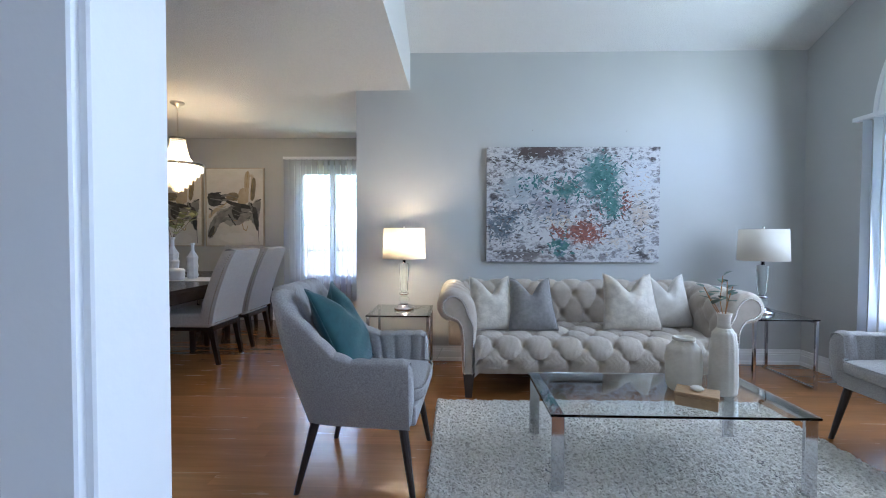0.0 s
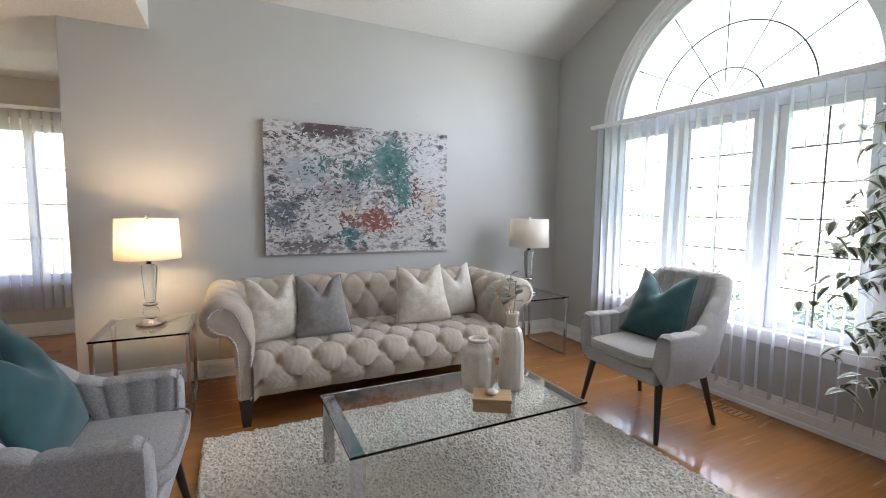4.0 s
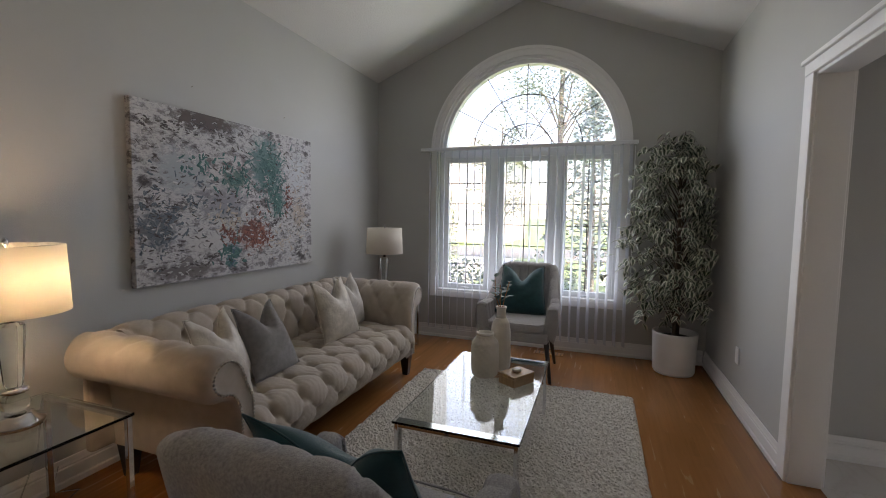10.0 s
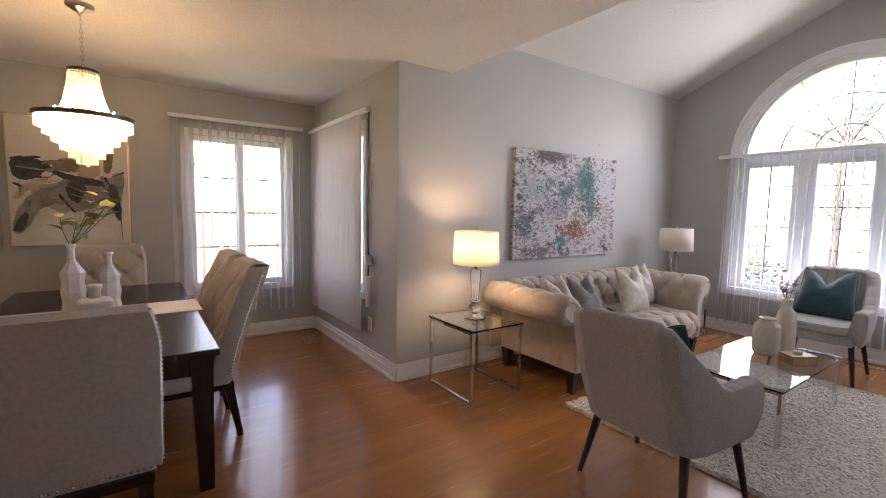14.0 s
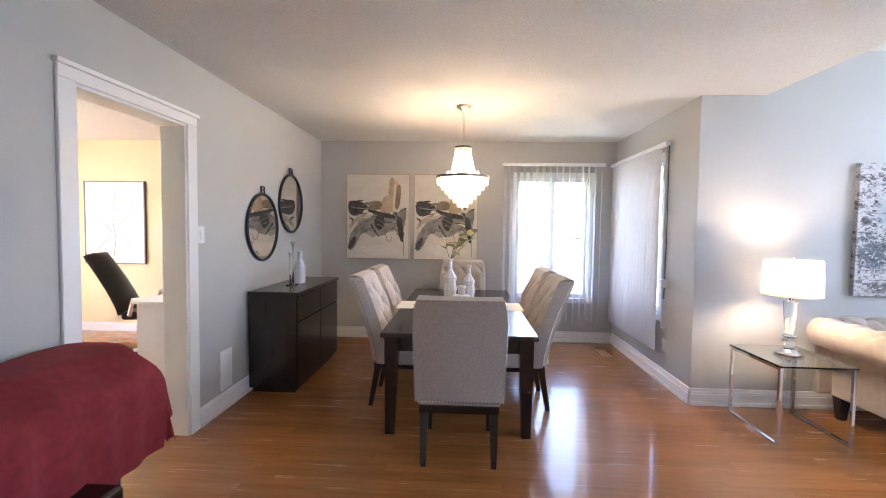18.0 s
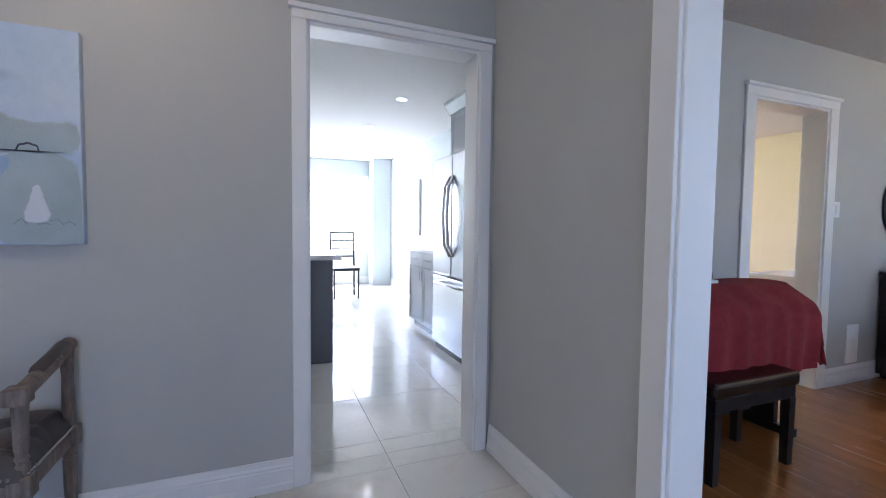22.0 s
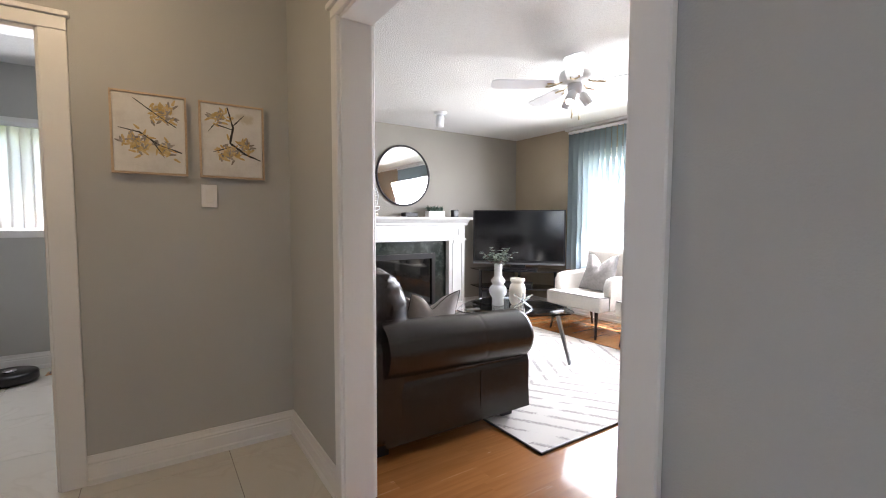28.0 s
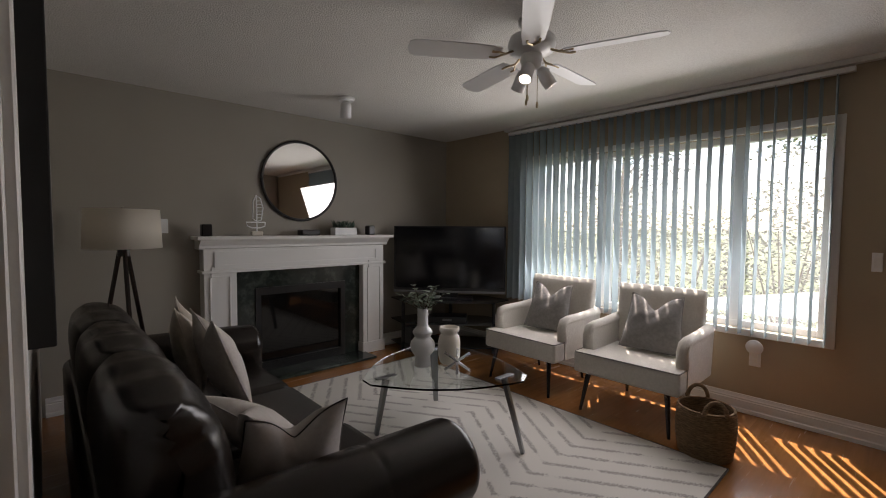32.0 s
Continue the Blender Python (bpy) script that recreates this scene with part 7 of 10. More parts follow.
wash("steel_reflection", M_WPALEBLUE, [[(0.40, 0.35), (0.42, 0.22), (0.45, 0.10), (0.47, 0.004), (0.60, 0.004), (0.62, 0.10), (0.66, 0.20), (0.68, 0.345)], [(1.22, 0.30), (1.24, 0.20), (1.30, 0.24), (1.34, 0.30)]], 0.0016)
wash("blue_reflection", M_WBLUE, [[(0.46, 0.34), (0.47, 0.24), (0.50, 0.10), (0.52, 0.006), (0.57, 0.006), (0.58, 0.12), (0.60, 0.34)], [(0.63, 0.345), (0.64, 0.22), (0.68, 0.13), (0.705, 0.08), (0.71, 0.004), (0.745, 0.004), (0.76, 0.10), (0.80, 0.16), (0.83, 0.25), (0.84, 0.34)], [(0.82, 0.33), (0.81, 0.22), (0.84, 0.11), (0.90, 0.075), (0.95, 0.11), (0.98, 0.20), (0.99, 0.33)], [(1.03, 0.33), (1.02, 0.20), (1.05, 0.10), (1.09, 0.05), (1.18, 0.03), (1.20, 0.004), (1.265, 0.004), (1.27, 0.12), (1.26, 0.22), (1.27, 0.32)]], 0.0022)
wash("pale_gap", M_WPALE, [[(1.06, 0.004), (1.075, 0.09), (1.11, 0.155), (1.15, 0.17), (1.185, 0.13), (1.20, 0.004)], [(0.60, 0.004), (0.63, 0.08), (0.655, 0.14), (0.69, 0.07), (0.705, 0.004)], [(0.77, 0.004), (0.785, 0.07), (0.805, 0.11), (0.83, 0.06), (0.86, 0.004)], [(0.93, 0.004), (0.95, 0.06), (0.985, 0.14), (1.0, 0.10), (1.01, 0.004)], [(1.36, 0.08), (1.385, 0.15), (1.402, 0.225), (1.415, 0.15), (1.44, 0.09)]], 0.0030)
drips = []
for k in range(120):
    x = crng.choice((0.22, 0.27, 0.30, 0.45, 0.47, 0.49, 0.51, 0.53, 0.58, 0.70, 0.76, 0.80)) + crng.gauss(0, 0.012)
    w, L = crng.uniform(0.0015, 0.005), crng.uniform(0.03, 0.10 if x < 0.42 or x > 0.56 else 0.17)
    drips.append((x - w, line_z(x) - L, x + w, line_z(x)))
daubs("dark_drip", M_PDEEP, drips, 0.0036, 0.3)
dark = []
for k in range(110):
    x, z = crng.gauss(0.90, 0.035), crng.uniform(0.155, 0.33)
    w, h = crng.uniform(0.008, 0.034), crng.uniform(0.005, 0.018)
    dark.append((x - w, z, x + w, z + h))
for k in range(90):
    x, z = crng.gauss(1.07, 0.045), crng.uniform(0.275, 0.37)
    w = crng.uniform(0.012, 0.04)
    dark.append((x - w, z, x + w, z + crng.uniform(0.006, 0.018)))
for k in range(40):
    x = crng.gauss(0.50, 0.05)
    dark.append((x - 0.012, line_z(x) - crng.uniform(0.02, 0.08), x + 0.012, line_z(x)))
daubs("dark_reflection", M_PBLACK, dark, 0.0040, 0.35)
strokes = []
for k in range(190):
    x = crng.triangular(0.26, 1.26, 0.78)
    z = line_z(x) + crng.gauss(0.004, 0.014)
    L = crng.uniform(0.02, 0.12)
    strokes.append((x - L / 2, z, x + L / 2, z + crng.uniform(0.003, 0.010)))
strokes += [(1.0, 0.322, 1.44, 0.328), (0.07, 0.357, 0.40, 0.361)]
daubs("skyline_stroke", M_PBLACK, strokes, 0.0044, 0.4)
strokes_on(city, "bridge_arch", M_PBLACK, [([(1.345, 0.322), (1.355, 0.345), (1.38, 0.353), (1.405, 0.345), (1.41, 0.322)], 0.006, 0.006)])
haze = []
for k in range(70):
    x = crng.triangular(0.42, 1.08, 0.88)
    h = crng.uniform(0.03, 0.15) * (1.1 - 1.2 * abs(x - 0.88))
    w = crng.uniform(0.004, 0.012)
    haze.append((x - w, line_z(x), x + w, line_z(x) + h))
daubs("blue_tower", M_PBLUE, haze, 0.0034, 0.35)
pale = []
for k in range(90):
    x = crng.triangular(0.3, 1.15, 0.85)
    z = line_z(x) + crng.gauss(0, 0.022)
    w, h = crng.uniform(0.004, 0.022), crng.uniform(0.002, 0.008)
    pale.append((x - w, z, x + w, z + h))
daubs("white_fleck", M_PWHITE, pale, 0.0050, 0.35)
towers = [(0.848, 0.525, 0.885, 0.642), (0.936, 0.48, 0.972, 0.672), (0.832, 0.43, 0.878, 0.518), (0.842, 0.402, 0.902, 0.424), (0.988, 0.425, 1.034, 0.502), (1.060, 0.368, 1.090, 0.424), (1.104, 0.368, 1.132, 0.419), (1.156, 0.366, 1.186, 0.420), (0.572, 0.396, 0.602, 0.476), (0.644, 0.385, 0.672, 0.432), (0.480, 0.384, 0.506, 0.43), (0.408, 0.376, 0.430, 0.41), (0.354, 0.366, 0.372, 0.392), (0.714, 0.388, 0.734, 0.45), (0.738, 0.385, 0.762, 0.484), (0.846, 0.29, 0.868, 0.345), (0.815, 0.308, 0.905, 0.322), (0.76, 0.27, 0.775, 0.318), (0.945, 0.20, 0.99, 0.212), (0.955, 0.22, 1.0, 0.232), (0.94, 0.235, 0.985, 0.245)]
daubs("white_tower", M_PWHITE, towers, 0.0054, 0.05)
sig = bmesh.new()
for k in range(5):
    tube([(1.335 + 0.034 * k, -0.0022, 0.072 + 0.012 * (k % 2)), (1.355 + 0.034 * k, -0.0022, 0.092 - 0.008 * (k % 3)), (1.372 + 0.034 * k, -0.0022, 0.07)], 0.0008, 5, sig)
part("signature_bar", sig, M_PDEEP, city)["kind"] = "stuff"

# soft washes under the brush strokes of the dining room canvases
M_IBLACK = thinned(mottled("ink_black_wash", (0.02, 0.021, 0.022), (0.085, 0.085, 0.08), 16.0, 0.6, 0.2, 90))
M_IGREY = thinned(mottled("ink_grey_wash", (0.15, 0.15, 0.14), (0.33, 0.32, 0.29), 9.0, 0.6, 0.2, 90))
M_IOLIVE = thinned(mottled("olive_wash", (0.16, 0.13, 0.075), (0.32, 0.27, 0.17), 10.0, 0.6, 0.2, 90))
M_ITAN = thinned(mottled("tan_wash", (0.42, 0.33, 0.21), (0.56, 0.46, 0.33), 8.0, 0.6, 0.2, 90))
for ip in INKS:
    wash("tan_wash", M_ITAN, [[(0.42, 0.57), (0.44, 0.72), (0.50, 0.78), (0.56, 0.74), (0.58, 0.60), (0.50, 0.55)], [(0.52, 0.70), (0.53, 0.97), (0.58, 1.0), (0.60, 0.80)], [(0.26, 0.55), (0.10, 0.44), (0.03, 0.36), (0.04, 0.42), (0.16, 0.53)]], 0.0005, 0.003, 0.02, ip, 0.77)
    wash("grey_wash", M_IGREY, [[(0.02, 0.09), (0.03, 0.24), (0.10, 0.38), (0.22, 0.47), (0.36, 0.50), (0.34, 0.44), (0.22, 0.38), (0.15, 0.26), (0.08, 0.12)], [(0.30, 0.54), (0.31, 0.40), (0.36, 0.30), (0.45, 0.28), (0.52, 0.34), (0.58, 0.44), (0.60, 0.52), (0.45, 0.56)], [(0.62, 0.30), (0.60, 0.50), (0.66, 0.60), (0.74, 0.62), (0.72, 0.45), (0.68, 0.28)]], 0.0007, 0.003, 0.018, ip, 0.77)
    wash("olive_wash", M_IOLIVE, [[(0.27, 0.62), (0.28, 0.70), (0.42, 0.71), (0.44, 0.64), (0.36, 0.60)], [(0.60, 0.62), (0.62, 0.90), (0.67, 0.91), (0.66, 0.70), (0.63, 0.60)], [(0.04, 0.10), (0.06, 0.22), (0.12, 0.28), (0.10, 0.16)]], 0.0009, 0.003, 0.012, ip, 0.77)
    wash("black_wash", M_IBLACK, [[(0.02, 0.57), (0.02, 0.70), (0.12, 0.71), (0.22, 0.67), (0.27, 0.62), (0.20, 0.60), (0.16, 0.54), (0.08, 0.52)], [(0.26, 0.615), (0.40, 0.57), (0.56, 0.545), (0.62, 0.52), (0.60, 0.49), (0.44, 0.51), (0.28, 0.57)], [(0.34, 0.52), (0.36, 0.38), (0.42, 0.34), (0.46, 0.42), (0.47, 0.52)], [(0.62, 0.50), (0.64, 0.34), (0.68, 0.20), (0.71, 0.22), (0.70, 0.40), (0.67, 0.52)], [(0.03, 0.10), (0.05, 0.20), (0.09, 0.27), (0.11, 0.24), (0.07, 0.13)]], 0.0011, 0.004, 0.010, ip, 0.77)
tagged(part("wall_nail", tube([(-4.2, -1.75, 1.985), (-4.187, -1.75, 1.988)], 0.003, 6), M_NAIL), "small bare nail in the hall wall", "nail")

M_WEATHER = mottled("weathered_oak", (0.13, 0.10, 0.085), (0.27, 0.22, 0.19), 14.0, 0.65, 0.4, 90, stretch=(4, 4, 1))
M_BROWNLEA = mottled("grey_brown_leather", (0.055, 0.045, 0.042), (0.095, 0.08, 0.074), 8.0, 0.38, 0.3, 260)
hb = thing("hall_bench", "weathered oak bench with tufted grey-brown leather seat and arms", "bench", pose(-3.98, -1.655, 0, 0, 0, 90))


def fluted(x, y, z1, mat=M_WEATHER, r=0.022):
    """A turned, ringed leg."""
    return lathe([(r * 0.75, 0), (r * 0.9, 0.02), (r * 0.6, 0.035), (r * 0.62, 0.045), (r * 0.95, 0.20), (r, z1 - 0.10), (r * 0.8, z1 - 0.095), (r * 1.05, z1 - 0.085), (r * 0.8, z1 - 0.075), (r * 1.05, z1 - 0.065), (r * 0.85, z1 - 0.05), (r * 0.85, z1 - 0.045)], 14, at=(x, y, 0))


for x in (-0.61, 0.0, 0.61):
    for y in (-0.165, 0.165):
        part("leg", fluted(x, y, 0.40), M_WEATHER, hb, "turned fluted leg", True)
        part("leg_block", box(x - 0.028, y - 0.028, 0.352, x + 0.028, y + 0.028, 0.42, bevel=0.003), M_WEATHER, hb)
for y in (-0.18, 0.155):
    part("rail", box(-0.58, y, 0.358, -0.03, y + 0.025, 0.412, bevel=0.004), M_WEATHER, hb)
    part("rail", box(0.03, y, 0.358, 0.58, y + 0.025, 0.412, bevel=0.004), M_WEATHER, hb)
for x in (-0.625, 0.60):
    part("rail", box(x, -0.137, 0.358, x + 0.025, 0.137, 0.412, bevel=0.004), M_WEATHER, hb)


def bench_seat(u, v):
    x, y = (u - 0.5) * 1.25, (v - 0.5) * 0.39
    e = min(1, min(0.625 - abs(x), 0.195 - abs(y)) / 0.04)
    a, b = x / 0.105, y / 0.085
    return Vector((x, y, 0.412 + max(0, e) ** 0.5 * 0.058 + (0.030 * puff(a, b) - 0.012 * near_button(a, b)) * max(0, e)))


part("seat_pad", surface(bench_seat, 110, 40), M_BROWNLEA, hb, "button-tufted leather seat", True)
part("seat_board", box(-0.615, -0.185, 0.40, 0.615, 0.185, 0.42), M_BROWNLEA, hb)
nb = bmesh.new()
part("nailhead_trim", grommets(nb, [((-0.59 + 1.18 * k / 70, -0.196, 0.424), (0, -1, 0)) for k in range(71)] + [((q * 0.626, -0.17 + 0.34 * k / 20, 0.424), (q, 0, 0)) for q in (-1, 1) for k in range(21)], 0.007), M_NAIL, hb)["kind"] = "stuff"
for q in (-1, 1):
    x = q * 0.61
    part("arm_post", lathe([(0.018, 0.42), (0.02, 0.45), (0.014, 0.46), (0.02, 0.47), (0.014, 0.48), (0.018, 0.50), (0.02, 0.60), (0.022, 0.645)], 12, at=(x, -0.165, 0)), M_WEATHER, hb, smooth=True)
    part("arm_post", lathe([(0.018, 0.42), (0.02, 0.47), (0.018, 0.60), (0.022, 0.70)], 12, at=(x, 0.165, 0)), M_WEATHER, hb, smooth=True)
    part("armrest", tube([(x, -0.195, 0.655), (x, -0.10, 0.668), (x, 0.05, 0.69), (x, 0.185, 0.72)], 0.026, 10), M_WEATHER, hb, smooth=True)
    part("arm_block", box(x - 0.03, -0.205, 0.635, x + 0.03, -0.145, 0.685, bevel=0.006), M_WEATHER, hb)
    part("arm_pad", tube([(x, -0.06, 0.695), (x, 0.05, 0.712), (x, 0.13, 0.728)], 0.02, 8), M_BROWNLEA, hb, "small leather arm pad", True)
M_TAUPE = mottled("taupe_cloth", (0.44, 0.395, 0.365), (0.50, 0.45, 0.42), 60.0, 0.9, 0.3, 500, sheen=0.2)
M_NAVY = mottled("navy_slub", (0.006, 0.010, 0.018), (0.020, 0.028, 0.042), 40.0, 0.9, 0.3, 300, stretch=(1, 1, 9))
cushion("throw_cushion", "taupe cushion leaning on the hall wall over the bench", 0.44, 0.47, 0.20, pose(-4.05, -2.17, 0.478, -8, 0, 86), M_TAUPE, 0.15, 31)
cushion("throw_cushion", "dark navy cushion standing on the leather bench", 0.41, 0.45, 0.22, pose(-3.965, -1.81, 0.478, -12, 0, 88), M_NAVY, 0.13, 32)

# two small pictures, ceiling lights, smoke alarm
M_BRANCH = painting_material("branch_canvas", [(0.3, (0.62, 0.60, 0.57)), (0.5, (0.72, 0.71, 0.69)), (0.7, (0.78, 0.77, 0.75))], 5.0, [((0.12, 0, 0.12), (0.16, 1, 0.09), (0.66, 0.58, 0.44), 1.0), ((0.20, 0, 0.30), (0.14, 1, 0.07), (0.60, 0.56, 0.48), 1.02)], 5.0, (2, 1, 2), soft=0.2)
M_GOLDLEAF = mottled("gold_leaf_paint", (0.50, 0.33, 0.10), (0.66, 0.52, 0.28), 40.0, 0.5, 0.3, 150)
M_GREYLEAF = mottled("grey_leaf_paint", (0.20, 0.18, 0.16), (0.42, 0.39, 0.36), 40.0, 0.6, 0.3, 150)
M_PALEWOOD = mottled("pale_wood", (0.52, 0.38, 0.26), (0.62, 0.48, 0.34), 12.0, 0.5, 0.1, 90, stretch=(8, 1, 8))
BRANCHES = (
    (-3.415, [([(0.02, 0.20), (0.10, 0.185), (0.18, 0.13), (0.27, 0.10)], 0.003, 0.006), ([(0.08, 0.34), (0.16, 0.28), (0.25, 0.22)], 0.003, 0.004), ([(0.15, 0.15), (0.20, 0.07)], 0.004, 0.002)], ((0.19, 0.285, 0.045, 22), (0.09, 0.135, 0.05, 26), (0.20, 0.11, 0.04, 12))),
    (-3.770, [([(0.12, 0.35), (0.145, 0.25), (0.13, 0.17), (0.20, 0.12), (0.275, 0.09)], 0.006, 0.007), ([(0.14, 0.24), (0.06, 0.26), (0.03, 0.22)], 0.004, 0.002), ([(0.145, 0.26), (0.20, 0.32)], 0.004, 0.002), ([(0.05, 0.12), (0.13, 0.15)], 0.002, 0.004)], ((0.08, 0.30, 0.04, 16), (0.13, 0.12, 0.045, 24), (0.20, 0.16, 0.04, 12))))
for x, twigs, tufts in BRANCHES:
    bpic = canvas("branch_picture", "small gilt branch picture in a pale wooden frame", M_BRANCH, pose(x, -5.427, 1.447, 0, 0, 180), 0.285, 0.36, 0.022, M_PALEWOOD, 0.009)
    strokes_on(bpic, "branch_stroke", M_INK, twigs, 0.0012, 3)
    for nm, mt, off in (("gold_leaf", M_GOLDLEAF, 0), ("grey_leaf", M_GREYLEAF, 1)):
        lines = []
        for cx, cz, sp, cnt in tufts:
            for k in range(int(cnt * 1.6) // (1 + off)):
                lx, lz, a = cx + crng.gauss(0, sp * 0.55), cz + crng.gauss(0, sp * 0.45), crng.uniform(0, 6.28)
                if 0.02 < lx < 0.265 and 0.03 < lz < 0.33:
                    lines.append(([(lx, lz), (lx + 0.030 * math.cos(a), lz + 0.030 * math.sin(a))], 0.0085, 0.005))
        strokes_on(bpic, nm, mt, lines, 0.001, 5 + off, 0.2)
M_BOWL, bw_nt, bw_b = shader("lit_glass_bowl", (0.95, 0.88, 0.75), 0.3)
bw_b.inputs["Emission Color"].default_value = (1.0, 0.78, 0.48, 1)
bw_b.inputs["Emission Strength"].default_value = 0.85
for x, y in ((-3.2, -4.74), (-3.3, -0.9)):
    lt = thing("ceiling_light", "lit flush glass bowl light on the hall ceiling", "ceiling light", pose(x, y, 2.449), "ceiling lights in the hall")
    part("pan", lathe([(0.155, -0.028), (0.165, -0.02), (0.16, 0)], 36), M_NICKEL, lt, "nickel rim", True)
    bw = part("glass_bowl", lathe([(0.012, -0.092), (0.06, -0.088), (0.11, -0.070), (0.148, -0.035), (0.152, -0.022)], 36), M_BOWL, lt, "glowing frosted bowl", True)
    bw.visible_shadow = False
sm = thing("smoke_alarm", "round white smoke alarm on the hall ceiling", "alarm", pose(-3.71, -4.31, 2.449))
part("case", lathe([(0.05, -0.035), (0.062, -0.03), (0.066, -0.005), (0.066, 0)], 28), M_VINYL, sm, smooth=True)

# ---- stair rail and stairs ----
rail = thing("stair_railing", "oak stair railing with turned balusters and ball-topped newels", "railing", pose(0, 0, 0))


def newel(x, y, top):
    h = 0.034
    nw = part("newel_post", box(x - h, y - h, top - 0.50, x + h, y + h, top - 0.075, bevel=0.008), M_OAKRAIL, rail, "square oak newel with turned foot")
    part("ball", lathe([(0.015, top - 0.050), (0.026, top - 0.036), (0.037, top - 0.012), (0.038, top + 0.004), (0.032, top + 0.022), (0.017, top + 0.035), (0.003, top + 0.038)], 28), M_OAKRAIL, nw, "round ball finial", True)
    part("neck", lathe([(0.033, top - 0.075), (0.033, top - 0.069), (0.025, top - 0.064), (0.028, top - 0.057), (0.015, top - 0.052)], 24), M_OAKRAIL, nw, smooth=True)
    part("foot", lathe([(0.032, top - 0.80), (0.028, top - 0.74), (0.022, top - 0.71), (0.027, top - 0.70), (0.021, top - 0.69), (0.032, top - 0.60), (0.030, top - 0.53), (0.024, top - 0.52), (0.033, top - 0.50)], 24, at=(x, y, 0)), M_OAKRAIL, nw, smooth=True)
    part("block", box(x - h, y - h, 0.0, x + h, y + h, top - 0.80, bevel=0.006), M_OAKRAIL, nw)
    for o in nw.children:
        if o.name.startswith(("ball", "neck")):
            o.location = (x, y, 0)


newel(-3.035, -2.84, 1.05)
newel(-3.0, -3.92, 1.032)


def handrail(points, name="handrail"):
    """A moulded rail swept along points."""
    prof = [(-0.029, -0.010), (-0.029, 0.004), (-0.023, 0.017), (-0.012, 0.023), (0.012, 0.023), (0.023, 0.017), (0.029, 0.004), (0.029, -0.010), (0.020, -0.024), (-0.020, -0.024)]
    pts = [Vector(p) for p in points]
    bm = bmesh.new()
    rings = []
    for i, p in enumerate(pts):
        d = (pts[min(i + 1, len(pts) - 1)] - pts[max(i - 1, 0)]).normalized()
        s = Vector((d.y, -d.x, 0)).normalized()
        up = s.cross(d)
        rings.append([bm.verts.new(p + s * a + up * b) for a, b in prof])
    n = len(prof)
    for a, b in zip(rings, rings[1:]):
        for k in range(n):
            bm.faces.new((a[k], a[(k + 1) % n], b[(k + 1) % n], b[k]))
    bm.faces.new(rings[0])
    bm.faces.new(rings[-1][::-1])
    return part(name, bm, M_OAKRAIL, rail, "rounded oak handrail", True)


RZ = 0.865
bend = [(-3.035, -2.806, RZ), (-3.045, -2.6, RZ), (-3.065, -2.30, RZ)] + [(-3.07 + 0.10 * (1 - math.cos(a)), -2.20 + 0.10 * math.sin(a), RZ) for a in [math.pi / 2 * k / 8 for k in range(1, 9)]] + [(-2.8, -2.085, RZ), (-2.4, -2.06, RZ), (-1.6, -2.06, RZ), (-0.8, -2.06, RZ)]
handrail(bend)
handrail([(-2.928, -3.93, RZ - 0.01), (-2.0, -3.99, RZ - 0.01), (-0.8, -3.99, RZ - 0.01)])
handrail([(-3.00, -2.84, 0.73), (-2.5, -2.84, 0.37), (-1.9, -2.84, -0.06), (-1.2, -2.84, -0.57)])
BAL = [(0.019, 0.0), (0.019, 0.07), (0.012, 0.08), (0.017, 0.10), (0.011, 0.115), (0.016, 0.20), (0.018, 0.26), (0.010, 0.37), (0.015, 0.39), (0.010, 0.405), (0.017, 0.42), (0.011, 0.435), (0.013, 0.47)]
bal_me = None
spots = [(-3.038, -2.73), (-3.042, -2.62), (-3.046, -2.51), (-3.054, -2.40), (-3.066, -2.28), (-3.05, -2.155), (-2.95, -2.09), (-2.83, -2.082), (-2.71, -2.075), (-2.59, -2.07), (-2.47, -2.06), (-2.35, -2.06), (-2.23, -2.06), (-2.0, -2.06), (-1.76, -2.06), (-1.5, -2.06), (-1.2, -2.06), (-0.95, -2.06)]
spots += [(-2.82 + 0.125 * k, -3.94 - min(0.05, 0.008 * k)) for k in range(16)]
for x, y in spots:
    if bal_me is None:
        bm = lathe(BAL, 12)
        block(bm, -0.0165, -0.0165, 0.0, 0.0165, 0.0165, 0.045)
        block(bm, -0.0165, -0.0165, 0.455, 0.0165, 0.0165, RZ - 0.022)
        ob = part("baluster", bm, M_OAKRAIL, rail, "turned oak baluster")
        bal_me = ob.data
    else:
        ob = new("baluster", bal_me)
        ob.parent = rail
        ob["label"] = "turned oak baluster"
    ob.location = (x, y, 0)
stair = thing("stairs_down", "oak stairs going down beside the railing", "stairs", pose(-3.0, -3.88, 0))
for k in range(9):
    x, z = 0.06 + 0.25 * k, -0.18 * (k + 1)
    part("tread", box(x - 0.03, 0.0, z - 0.03, x + 0.25, 1.08, z, bevel=0.006), M_OAKRAIL, stair)
    part("riser", box(x - 0.005, 0.0, z, x + 0.012, 1.08, z + 0.15), M_OAKRAIL, stair)
part("nosing", box(-0.06, 0.0, -0.028, 0.052, 1.08, 0.004, bevel=0.006), M_OAKRAIL, stair)
part("stringer", prism([(-0.05, 0.0), (2.3, -1.65), (2.3, -1.95), (-0.05, -0.30)], "y", 1.081, 0.03), M_TRIM, stair)
tagged(part("stairwell_wall", box(-3.05, -3.98, -2.6, -0.8, -3.90, -0.021), M_WALL), "grey painted wall inside the stairwell", "wall", "", "structure")
